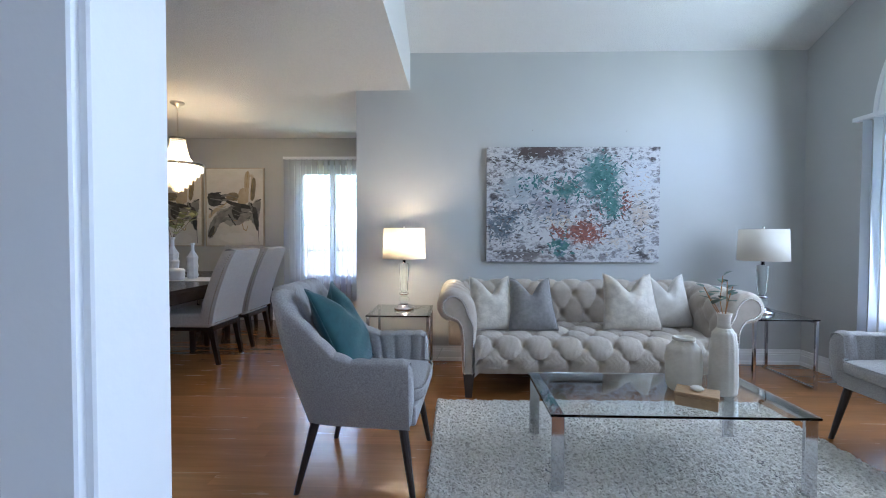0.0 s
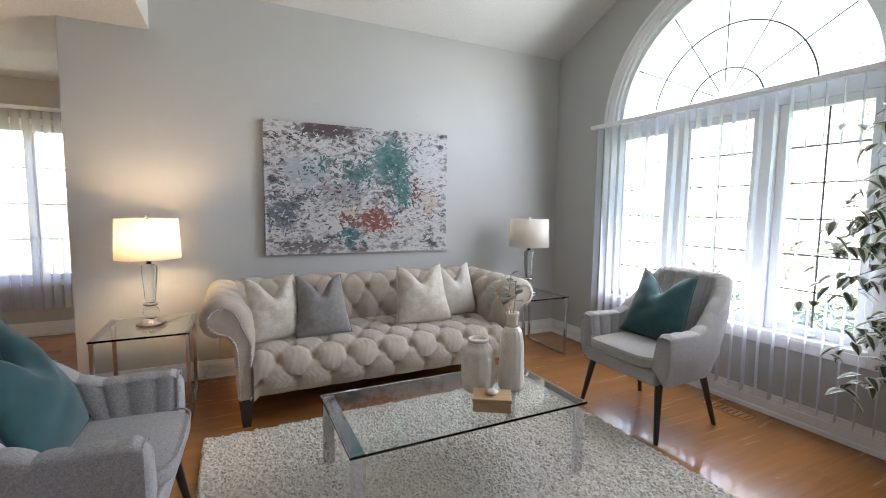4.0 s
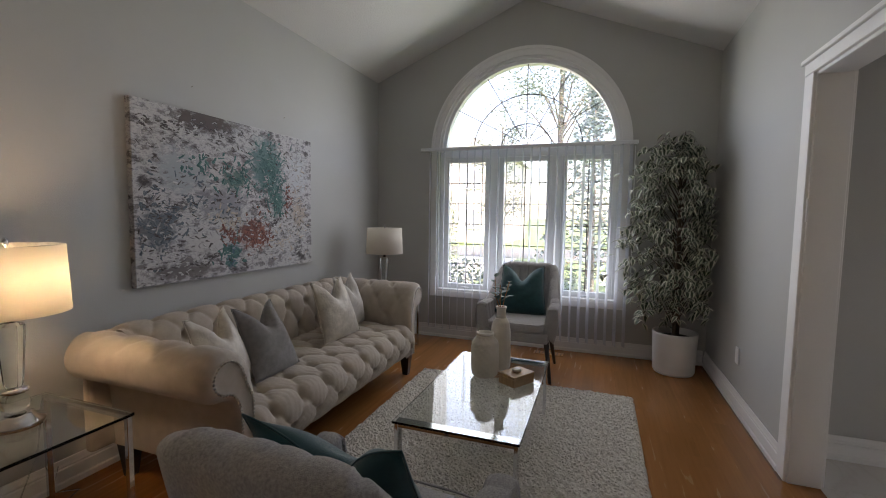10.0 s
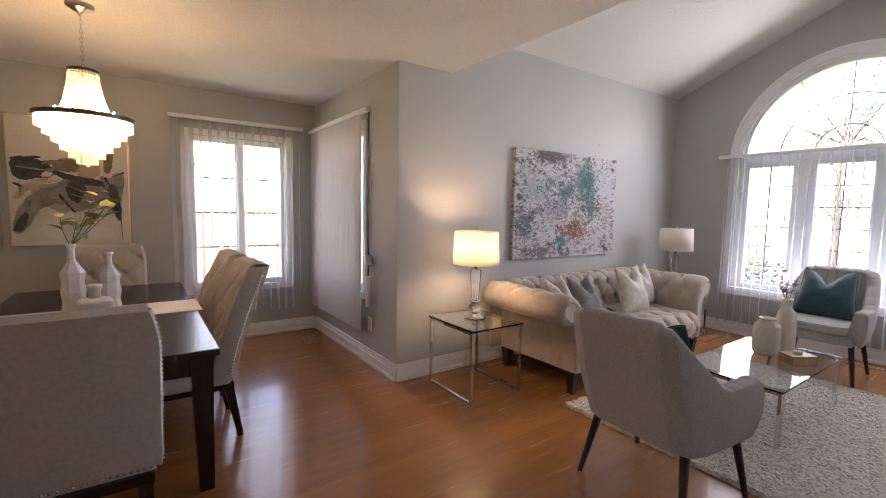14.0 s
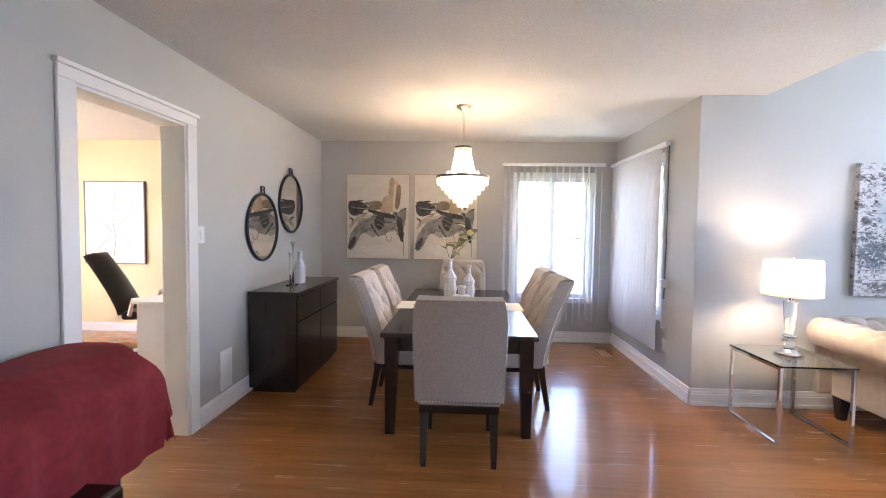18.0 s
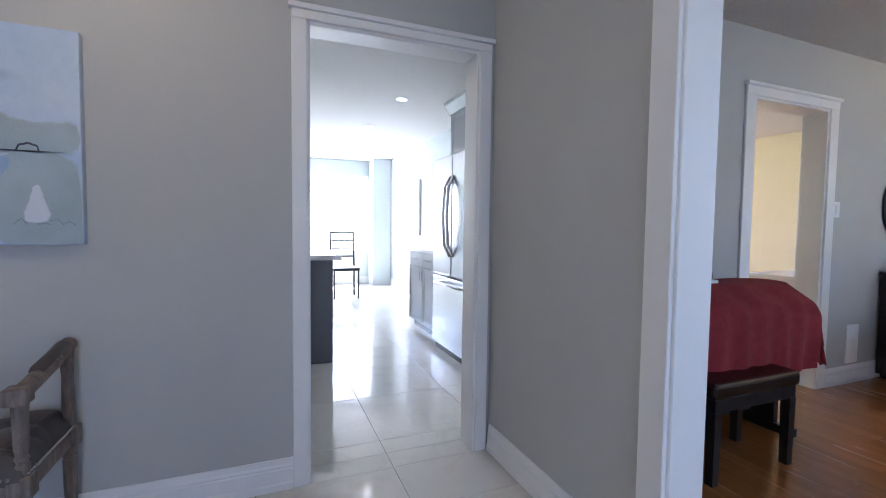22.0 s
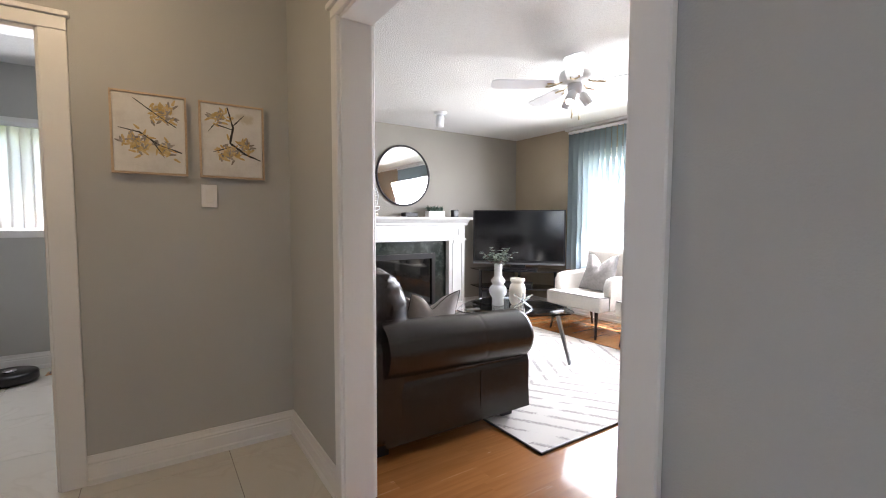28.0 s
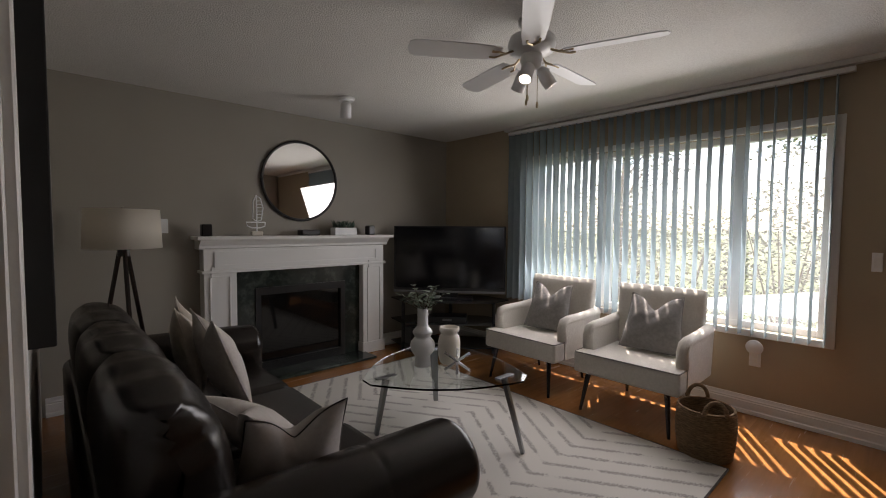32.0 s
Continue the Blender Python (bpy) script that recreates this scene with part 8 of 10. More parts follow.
tagged(part("stairwell_end", box(-3.13, -3.90, -2.6, -3.055, -2.10, -0.021), M_WALL), "grey painted wall under the stair head", "wall", "", "structure")
tagged(part("stairwell_side", box(-3.05, -2.17, -2.6, -0.8, -2.10, -0.021), M_WALL), "grey painted wall inside the stairwell", "wall", "", "structure")
tagged(part("stairwell_floor", box(-3.05, -3.90, -2.62, -0.8, -2.10, -2.60), M_TILE), "tile floor at the foot of the stairs", "floor", "", "structure")
up = thing("stairs_up", "white underside of the oak stairs to the upper floor", "stairs", pose(0, 0, 0))
part("soffit", prism([(-3.162, 2.446), (-1.1, 0.537), (-1.1, 0.60), (-3.10, 2.446)], "y", -3.90, 1.10), M_TRIM, up)
for k in range(10):
    x = -2.95 + 0.20 * k
    z = 2.30 - 0.185 * k
    part("tread", box(x - 0.02, -3.88, z + 0.11, x + 0.21, -2.84, z + 0.135, bevel=0.004), M_OAKRAIL, up)
    part("riser", box(x + 0.19, -3.88, z - 0.05, x + 0.205, -2.84, z + 0.11), M_TRIM, up)
part("stringer", prism([(-3.165, 2.447), (-1.1, 0.535), (-1.1, 0.86), (-2.82, 2.447)], "y", -2.80, 0.03), M_OAKRAIL, up, "oak stringer")

# ---- laundry ----
ld = thing("laundry_door", "white panelled laundry door standing open with brass knob", "door", pose(-2.385, -5.575, 0, 0, 0, 0))
part("leaf", box(-0.035, -0.78, 0.01, 0.0, -0.005, 2.01, bevel=0.003), M_TRIM, ld)
part("knob", lathe([(0.012, 0), (0.012, 0.03), (0.028, 0.04), (0.03, 0.055), (0.018, 0.068), (0.004, 0.07)], 18), shader("brass", (0.75, 0.52, 0.18), 0.2, 1.0)[0], ld, "polished brass knob", True).matrix_local = pose(-0.036, -0.71, 0.92, 0, -90, 0)
for z0, z1 in ((0.15, 0.75), (0.9, 1.35), (1.45, 1.9)):
    part("panel", box(-0.040, -0.68, z0, -0.0355, -0.10, z1, bevel=0.002, seg=1), M_TRIM, ld)
ws = thing("washing_machine", "white washing machine against the laundry wall", "washer", pose(-3.92, -7.66, 0))
part("body", box(0, 0, 0.02, 0.76, 0.70, 0.88, bevel=0.012), M_VINYL, ws)
part("console", box(0, 0.02, 0.88, 0.10, 0.68, 1.02, bevel=0.01), M_VINYL, ws)
part("lid", box(0.12, 0.03, 0.881, 0.74, 0.67, 0.895, bevel=0.004), M_VINYL, ws)
for x in (0.05, 0.71):
    for y in (0.05, 0.65):
        part("foot", lathe([(0.02, 0), (0.02, 0.02)], 10, at=(x, y, 0)), M_BLACK, ws)
rv = thing("robot_vacuum", "round black robot vacuum on the laundry floor", "vacuum", pose(-2.62, -7.40, 0))
part("body", lathe([(0.155, 0.012), (0.165, 0.02), (0.165, 0.07), (0.155, 0.08), (0.02, 0.082)], 36), M_BLACK, rv, smooth=True)
part("sensor_dome", lathe([(0.04, 0.082), (0.04, 0.095), (0.01, 0.098)], 20), M_CHROME, rv, smooth=True)
part("wheel", box(-0.02, -0.13, 0, 0.03, 0.13, 0.02), M_BLACK, rv)
vertical_blind("laundry_shade", "white sheer shade over the small laundry window", "y", -7.70, -3.07, -2.52, 1.96, 1.16, 0.068, 4, M_LINEN, rail_a=(-3.10, -2.48))

# ---- front door ----
fd = thing("front_door", "white front door with a leaded glass panel", "door", pose(2.03, -0.82, 0))
part("leaf", slab(rect(0, 0.005, 0.81, 2.01), [rect(0.20, 0.98, 0.61, 1.90)], "x", 0.0, 0.045), M_TRIM, fd)
pane(fd, box(0.018, 0.20, 0.98, 0.026, 0.61, 1.90))
for z in (1.2, 1.44, 1.68):
    part("lead_bar", box(0.012, 0.20, z, 0.018, 0.61, z + 0.012), M_LEAD, fd)
for y in (0.33, 0.47):
    part("lead_bar", box(0.0115, y, 0.98, 0.0175, y + 0.012, 1.90), M_LEAD, fd)
for a in ((0.17, 0.95, 0.64, 0.98), (0.17, 1.90, 0.64, 1.93), (0.17, 0.98, 0.20, 1.90), (0.61, 0.98, 0.64, 1.90)):
    part("glass_frame", box(-0.012, a[0], a[1], 0.0, a[2], a[3], bevel=0.003), M_TRIM, fd)
for y0 in (0.10, 0.44):
    part("panel", box(-0.006, y0, 0.15, 0.0, y0 + 0.27, 0.85, bevel=0.004), M_TRIM, fd)
for z in (0.3, 1.05, 1.8):
    part("hinge", box(-0.006, 0.795, z, 0.0, 0.812, z + 0.09), M_NICKEL, fd)

# ---- kitchen ----
M_STEEL = mottled("stainless_steel", (0.55, 0.56, 0.57), (0.62, 0.63, 0.64), 3.0, 0.25, 0.05, 300, metal=1.0, stretch=(1, 1, 0.1))
M_GREYCAB = mottled("grey_cabinet_paint", (0.30, 0.32, 0.33), (0.34, 0.36, 0.37), 3.0, 0.4)
M_QUARTZ = mottled("white_quartz", (0.78, 0.78, 0.77), (0.84, 0.84, 0.83), 5.0, 0.15)
fr = thing("refrigerator", "stainless french-door refrigerator with curved handles", "refrigerator", pose(-6.16, 1.12, 0))
part("body", box(0.0, 0.06, 0.03, 0.90, 0.74, 1.78), M_STEEL, fr)
part("door", box(0.0, 0.0, 0.72, 0.448, 0.06, 1.79, bevel=0.012), M_STEEL, fr)
part("door", box(0.452, 0.0, 0.72, 0.90, 0.06, 1.79, bevel=0.012), M_STEEL, fr)
part("freezer_drawer", box(0.0, 0.0, 0.06, 0.90, 0.06, 0.705, bevel=0.012), M_STEEL, fr)
for x in (0.41, 0.49):
    part("handle", tube([(x, 0.0, 0.90), (x, -0.05, 1.0), (x, -0.065, 1.25), (x, -0.05, 1.5), (x, 0.0, 1.6)], 0.013, 8), M_CHROME, fr, "curved bar handle", True)
part("handle", tube([(0.08, 0.0, 0.64), (0.2, -0.05, 0.65), (0.7, -0.05, 0.65), (0.82, 0.0, 0.64)], 0.013, 8), M_CHROME, fr, smooth=True)
part("plinth", box(0.02, 0.03, 0, 0.88, 0.7, 0.06), M_BLACK, fr)


def cabinet(name, label, x0, y0, z0, x1, y1, z1, doors, drawers=0.0):
    """A cabinet unit; its doors face -y."""
    c = thing(name, label, "cabinet", pose(x0, y0, 0), "kitchen cabinets")
    w, d = x1 - x0, y1 - y0
    part("body", box(0, 0.02, z0, w, d, z1), M_GREYCAB, c)
    top = z1 - 0.01
    if drawers:
        n = doors
        for k in range(n):
            p = part("drawer", box(w * k / n + 0.004, 0, top - drawers, w * (k + 1) / n - 0.004, 0.02, top, bevel=0.003), M_GREYCAB, c)
            part("handle", box(w * (k + 0.3) / n, -0.022, top - drawers / 2, w * (k + 0.7) / n, -0.012, top - drawers / 2 + 0.008), M_CHROME, p)
        top -= drawers + 0.008
    for k in range(doors):
        a, b = w * k / doors + 0.004, w * (k + 1) / doors - 0.004
        p = part("door", box(a, 0, z0 + 0.004, b, 0.02, top, bevel=0.003), M_GREYCAB, c)
        for q in ((a, z0 + 0.004, a + 0.05, top), (b - 0.05, z0 + 0.004, b, top), (a + 0.05, top - 0.05, b - 0.05, top), (a + 0.05, z0 + 0.004, b - 0.05, z0 + 0.054)):
            part("stile", box(q[0] + 0.001, -0.005, q[1] + 0.001, q[2] - 0.001, 0.0, q[3] - 0.001), M_GREYCAB, p)
        hx = b - 0.03 if k % 2 == 0 else a + 0.03
        hz = (top - 0.14) if z0 < 1 else z0 + 0.05
        part("handle", box(hx - 0.004, -0.03, hz, hx + 0.004, -0.02, hz + 0.10), M_CHROME, p)
    return c


cabinet("base_cabinet", "grey shaker base cabinet beside the refrigerator", -7.15, 1.20, 0.09, -6.20, 1.88, 0.88, 2, 0.15)
tagged(part("cabinet_plinth", box(-7.13, 1.26, 0.0, -6.22, 1.88, 0.089), M_BLACK), "dark recessed plinth under the base cabinet", "plinth")
tagged(part("worktop", box(-7.17, 1.17, 0.881, -6.18, 1.89, 0.915, bevel=0.003), M_QUARTZ), "white quartz worktop on the base cabinet", "worktop")
cabinet("wall_cabinet", "grey shaker cabinet over the refrigerator", -6.17, 1.30, 1.82, -5.25, 1.88, 2.25, 2)
tagged(part("cabinet_cornice", prism([(1.30, 2.25), (1.88, 2.25), (1.88, 2.36), (1.24, 2.36), (1.245, 2.33)], "x", -6.22, 1.02), M_GREYCAB), "grey crown moulding over the kitchen cabinets", "moulding")
cabinet("wall_cabinet", "narrow grey shaker wall cabinet beside the refrigerator", -6.62, 1.52, 1.70, -6.19, 1.88, 2.25, 1)
isl = thing("kitchen_island", "dark grey kitchen island with white quartz top", "island", pose(-6.65, -2.1, 0))
part("base", box(0.0, 0.0, 0.0, 0.72, 2.24, 0.875, bevel=0.004), mottled("dark_grey_paint", (0.11, 0.115, 0.125), (0.14, 0.145, 0.155), 3.0, 0.45), isl)
part("worktop", box(-0.05, -0.05, 0.876, 0.80, 2.30, 0.918, bevel=0.004), M_QUARTZ, isl)
bw2 = thing("black_tray_box", "small dark box on the kitchen island", "box", pose(-6.35, -0.25, 0.919))
part("body", box(-0.15, -0.15, 0, 0.15, 0.15, 0.07, bevel=0.008), M_BLACK, bw2)
kc = thing("kitchen_chair", "tall-backed dark metal chair with a pale seat", "chair", pose(-9.35, 0.80, 0, 0, 0, 90))
part("seat", box(-0.21, -0.21, 0.44, 0.21, 0.21, 0.49, bevel=0.015), M_BLACK, kc)
for q in (-1, 1):
    part("back_post", tube([(q * 0.19, 0.19, 0.0), (q * 0.19, 0.20, 0.5), (q * 0.19, 0.28, 1.05)], 0.014, 8), M_BLACK, kc)
    part("front_leg", tube([(q * 0.19, -0.19, 0.0), (q * 0.19, -0.19, 0.45)], 0.013, 8), M_BLACK, kc)
    part("stretcher", tube([(q * 0.19, -0.19, 0.2), (q * 0.19, 0.19, 0.2)], 0.009, 6), M_BLACK, kc)
for z in (0.65, 0.78, 0.91, 1.04):
    part("back_slat", tube([(-0.19, 0.20 + (z - 0.5) * 0.145, z), (0.19, 0.20 + (z - 0.5) * 0.145, z)], 0.012, 6), M_BLACK, kc)
canvas("kitchen_picture", "pale canvas picture on the kitchen wall", M_ARTO, pose(-9.62, 1.865, 1.02, 0, 0, 0), 0.85, 0.88, 0.034)
kb = thing("horizontal_blind", "white slatted blind over the kitchen window", "blind", pose(-10.96, 0.8, 0))
part("headrail", box(-0.03, -0.02, 2.09, 0.03, 0.76, 2.13), M_VINYL, kb)
sl = None
for k in range(30):
    if sl is None:
        bm = box(-0.022, 0, -0.0015, 0.022, 0.74, 0.0015)
        bmesh.ops.rotate(bm, matrix=Matrix.Rotation(radians(35), 3, "Y"), verts=bm.verts)
        ob = part("slat", bm, M_VINYL, kb)
        sl = ob.data
    else:
        ob = new("slat", sl)
        ob.parent = kb
    ob.location = (0, 0, 2.07 - 0.048 * k)
tagged(part("kitchen_column", box(-10.95, 1.54, 0.0, -10.55, 1.89, 2.449), M_KITCHEN), "pale painted wall return in the kitchen", "wall", "", "structure")
M_POTLIGHT = shader("pot_light_lens", (1, 1, 1), 0.5)
M_POTLIGHT[2].inputs["Emission Color"].default_value = (1, 0.96, 0.9, 1)
M_POTLIGHT[2].inputs["Emission Strength"].default_value = 2.2
for x, y in ((-6.55, 0.91), (-7.91, 0.87), (-5.3, -0.6), (-7.2, -0.6), (-9.2, 0.2)):
    plt_ = thing("pot_light", "lit round pot light set in the kitchen ceiling", "ceiling light", pose(x, y, 2.449), "pot lights in the kitchen")
    part("ring", ring_band(0.062, -0.006, 0.0, 0.014, 28), M_VINYL, plt_)
    part("lens", lathe([(0.047, -0.003), (0.047, 0.0)], 24), M_POTLIGHT[0], plt_, "glowing lens")

# ---- family room ----
FX, FY = -8.213, -7.947
M_MARBLE = painting_material("green_black_marble", [(0.30, (0.010, 0.014, 0.013)), (0.5, (0.022, 0.030, 0.027)), (0.62, (0.06, 0.08, 0.07)), (0.75, (0.02, 0.026, 0.024))], 7.0, [], 3.0, (1, 1, 1), 0.08)
M_FIREGLASS = shader("dark_fire_glass", (0.006, 0.006, 0.006), 0.05)[0]
fp = thing("fireplace", "white moulded mantelpiece round a dark marble fireplace", "fireplace", pose(-6.25, FY, 0))
for q in (-1, 1):
    x0, x1 = sorted((q * 0.64, q * 0.90))
    pl = part("pilaster", box(x0, 0.0, 0.0, x1, 0.13, 0.975, bevel=0.004), M_TRIM, fp, "white panelled pilaster")
    m0, m1 = sorted((q * 0.69, q * 0.86))
    for a in ((m0, 0.02, m0 + 0.014, 0.93), (m1 - 0.014, 0.02, m1, 0.93), (m0 + 0.014, 0.916, m1 - 0.014, 0.93)):
        part("bead", box(a[0], 0.13, a[1] + 0.10, a[2], 0.142, a[3], bevel=0.003), M_TRIM, pl)
    part("foot_block", box(x0 - 0.012, 0.0, 0.0, x1 + 0.012, 0.145, 0.12, bevel=0.004), M_TRIM, pl)
part("frieze", box(-0.90, 0.0, 0.975, 0.90, 0.13, 1.17, bevel=0.004), M_TRIM, fp)
part("frieze_band", box(-0.92, 0.0, 0.965, 0.92, 0.148, 0.99, bevel=0.004), M_TRIM, fp)
part("frieze_panel", slab(rect(-0.82, 1.01, 0.82, 1.15), [rect(-0.79, 1.035, 0.79, 1.125)], "y", 0.13, 0.012), M_TRIM, fp)
part("crown", prism([(0.13, 1.17), (0.15, 1.18), (0.152, 1.20), (0.19, 1.235), (0.20, 1.25), (0.0, 1.25), (0.0, 1.17)], "x", -0.935, 1.87), M_TRIM, fp, "stepped crown moulding")
part("shelf", box(-0.965, 0.0, 1.25, 0.965, 0.235, 1.28, bevel=0.006), M_TRIM, fp, "mantel shelf")
part("surround", slab(rect(-0.64, 0.0, 0.64, 0.975), [rect(-0.46, 0.02, 0.46, 0.80)], "y", 0.0, 0.05), M_MARBLE, fp, "dark green marble surround")
part("hearth", box(-0.66, 0.05, 0.0, 0.66, 0.36, 0.022, bevel=0.004), M_MARBLE, fp, "dark marble hearth slab")
part("firebox_frame", slab(rect(-0.46, 0.02, 0.46, 0.80), [rect(-0.41, 0.10, 0.41, 0.73)], "y", 0.01, 0.055), M_BLACK, fp)
part("fire_glass", box(-0.41, 0.03, 0.10, 0.41, 0.036, 0.73), M_FIREGLASS, fp, "dark glass of the gas fire")
for k in range(3):
    part("louvre", box(-0.40, 0.045, 0.035 + 0.018 * k, 0.40, 0.066, 0.043 + 0.018 * k), M_BLACK, fp)
fm = thing("round_mirror", "large round mirror in a thin dark frame over the mantel", "mirror", pose(-6.255, FY + 0.002, 1.808, -90, 0, 0))
part("glass", lathe([(0.372, 0.004), (0.372, 0.016)], 80), M_MIRROR, fm)
n = 80
part("frame", tube([(0.378 * math.cos(2 * math.pi * k / n), 0.378 * math.sin(2 * math.pi * k / n), 0.016) for k in range(n + 1)], 0.014, 8), M_BLACK, fm, smooth=True)
MZ = 1.2815
for x in (-5.37, -6.965):
    sp = thing("mantel_speaker", "small black satellite speaker on the mantel shelf", "speaker", pose(x, -7.80, MZ))
    part("case", box(-0.04, -0.04, 0, 0.04, 0.04, 0.10, bevel=0.012, seg=3), M_BLACK, sp)
    part("grille", box(-0.033, 0.041, 0.008, 0.033, 0.044, 0.09, bevel=0.001, seg=1), M_BLACK, sp)
sb2 = thing("sailboat_ornament", "white wire sailboat ornament on a stone base", "ornament", pose(-5.78, -7.80, MZ))
part("base", box(-0.05, -0.025, 0, 0.05, 0.025, 0.04, bevel=0.01), M_CERAMIC, sb2)
part("mast", tube([(0, 0, 0.04), (0, 0, 0.36)], 0.006, 6), M_VINYL, sb2)
part("sail_wire", tube([(-0.005, 0, 0.13), (-0.04, 0, 0.14), (-0.055, 0, 0.25), (-0.035, 0, 0.33), (0, 0, 0.36), (0.03, 0, 0.30), (0.035, 0, 0.15), (0, 0, 0.13)], 0.006, 6), M_VINYL, sb2, smooth=True)
part("hull_wire", tube([(-0.075, 0, 0.12), (-0.07, 0, 0.085), (-0.03, 0, 0.07), (0.04, 0, 0.07), (0.08, 0, 0.085), (0.09, 0, 0.12), (-0.075, 0, 0.12)], 0.006, 6), M_VINYL, sb2, smooth=True)
for k in range(6):
    part("rung", tube([(-0.045, 0, 0.16 + 0.03 * k), (0.0, 0, 0.16 + 0.03 * k)], 0.003, 5), M_VINYL, sb2)
mb = thing("black_set_box", "low black electronic box on the mantel shelf", "box", pose(-6.27, -7.80, MZ))
part("case", box(-0.09, -0.06, 0, 0.09, 0.06, 0.055, bevel=0.008), M_BLACK, mb)
pt = thing("planter_box", "white trough planter with small green succulents", "planter", pose(-6.65, -7.80, MZ))
part("trough", box(-0.125, -0.05, 0, 0.125, 0.05, 0.075, bevel=0.004), M_VINYL, pt)
rg = random.Random(4)
for k in range(16):
    bm = bmesh.new()
    x = -0.11 + 0.22 * k / 15
    for j in range(5):
        a = rg.uniform(0, 6.28)
        leaf_blade(bm, (x, rg.uniform(-0.025, 0.025), 0.07), (0.4 * math.cos(a), 0.4 * math.sin(a), 1), rg.uniform(0.05, 0.10), 0.02)
    part("succulent", bm, M_LEAF, pt, smooth=True)

# television in the corner
M_SCREEN = shader("dark_screen", (0.004, 0.004, 0.005), 0.12)[0]
tv = thing("television", "large flat black television on a glass corner stand", "television", pose(-7.69, -7.325, 0.58, 0, 0, -49))
part("panel", box(-0.62, -0.03, 0.06, 0.62, 0.02, 0.80, bevel=0.006), M_BLACK, tv)
part("screen", box(-0.60, 0.0205, 0.115, 0.60, 0.023, 0.785), M_SCREEN, tv)
part("lower_bezel", box(-0.62, 0.02, 0.06, 0.62, 0.027, 0.085, bevel=0.003), M_SILVER, tv, "silver strip")
part("neck", box(-0.10, -0.02, 0.01, 0.10, 0.01, 0.08), M_BLACK, tv)
part("foot", box(-0.26, -0.12, 0, 0.26, 0.12, 0.014, bevel=0.004), M_BLACK, tv)
M_SMOKE = shader("smoked_glass", (0.02, 0.022, 0.024), 0.06)[0]
ts = thing("tv_stand", "black glass corner television stand with two shelves", "stand", pose(-7.69, -7.325, 0, 0, 0, -49))
for z in (0.565, 0.33, 0.08):
    part("shelf", prism([(-0.66, -0.02), (-0.40, -0.26), (0.40, -0.26), (0.66, -0.02), (0.50, 0.20), (0.0, 0.27), (-0.50, 0.20)], "z", z, 0.012), M_SMOKE, ts, "smoked glass shelf")
for x, y in ((-0.50, 0.08), (0.50, 0.08), (0.0, -0.20)):
    part("post", tube([(x, y, 0), (x, y, 0.565)], 0.02, 12), M_BLACK, ts)
av = thing("media_player", "black media box on the television stand shelf", "box", pose(-7.64, -7.28, 0.343, 0, 0, -49))
part("case", box(-0.2, -0.12, 0, 0.2, 0.12, 0.06, bevel=0.004), M_BLACK, av)
part("display", box(-0.05, 0.121, 0.02, 0.05, 0.123, 0.04), M_SILVER, av)
ss = thing("floor_speaker", "slim black speaker standing beside the fireplace", "speaker", pose(-7.35, -7.55, 0))
part("cabinet", box(-0.06, -0.06, 0, 0.06, 0.06, 0.28, bevel=0.01), M_BLACK, ss)

# tripod lamp
tl = thing("tripod_floor_lamp", "tripod floor lamp with white drum shade and dark legs", "floor lamp", pose(-4.77, -7.42, 0))
for k in range(3):
    a = radians(95 + 120 * k)
    part("leg", tube([(0.02 * math.cos(a), 0.02 * math.sin(a), 1.22), (0.24 * math.cos(a), 0.24 * math.sin(a), 0.0)], 0.014, 10), M_WENGE, tl, "slender dark wooden leg")
part("hub", lathe([(0.035, 1.16), (0.035, 1.22), (0.012, 1.23)], 16), M_BLACK, tl)
part("stem", tube([(0, 0, 1.22), (0, 0, 1.46)], 0.008, 8), M_NICKEL, tl)
bm = bmesh.new()
ring = []
for r, z in ((0.222, 1.215), (0.212, 1.475), (0.209, 1.475), (0.219, 1.215)):
    ring.append([bm.verts.new((r * math.cos(2 * math.pi * k / 48), r * math.sin(2 * math.pi * k / 48), z)) for k in range(48)])
for i in range(4):
    a, b = ring[i], ring[(i + 1) % 4]
    for k in range(48):
        bm.faces.new((a[k], a[(k + 1) % 48], b[(k + 1) % 48], b[k]))
part("shade", bm, M_SHADE, tl, "white drum shade", True)
part("finial", lathe([(0.004, 1.465), (0.01, 1.48), (0.004, 1.495)], 10), M_NICKEL, tl)
part("spider", tube([(-0.21, 0, 1.462), (0, 0, 1.46), (0.21, 0, 1.462)], 0.002, 6), M_NICKEL, tl)

# leather sofa: it faces -x, back to the hall wall
ls = thing("leather_sofa", "dark brown leather sofa with rolled arms and padded back", "sofa", pose(-4.93, -5.95, 0, 0, 0, -90))
SW = 1.04


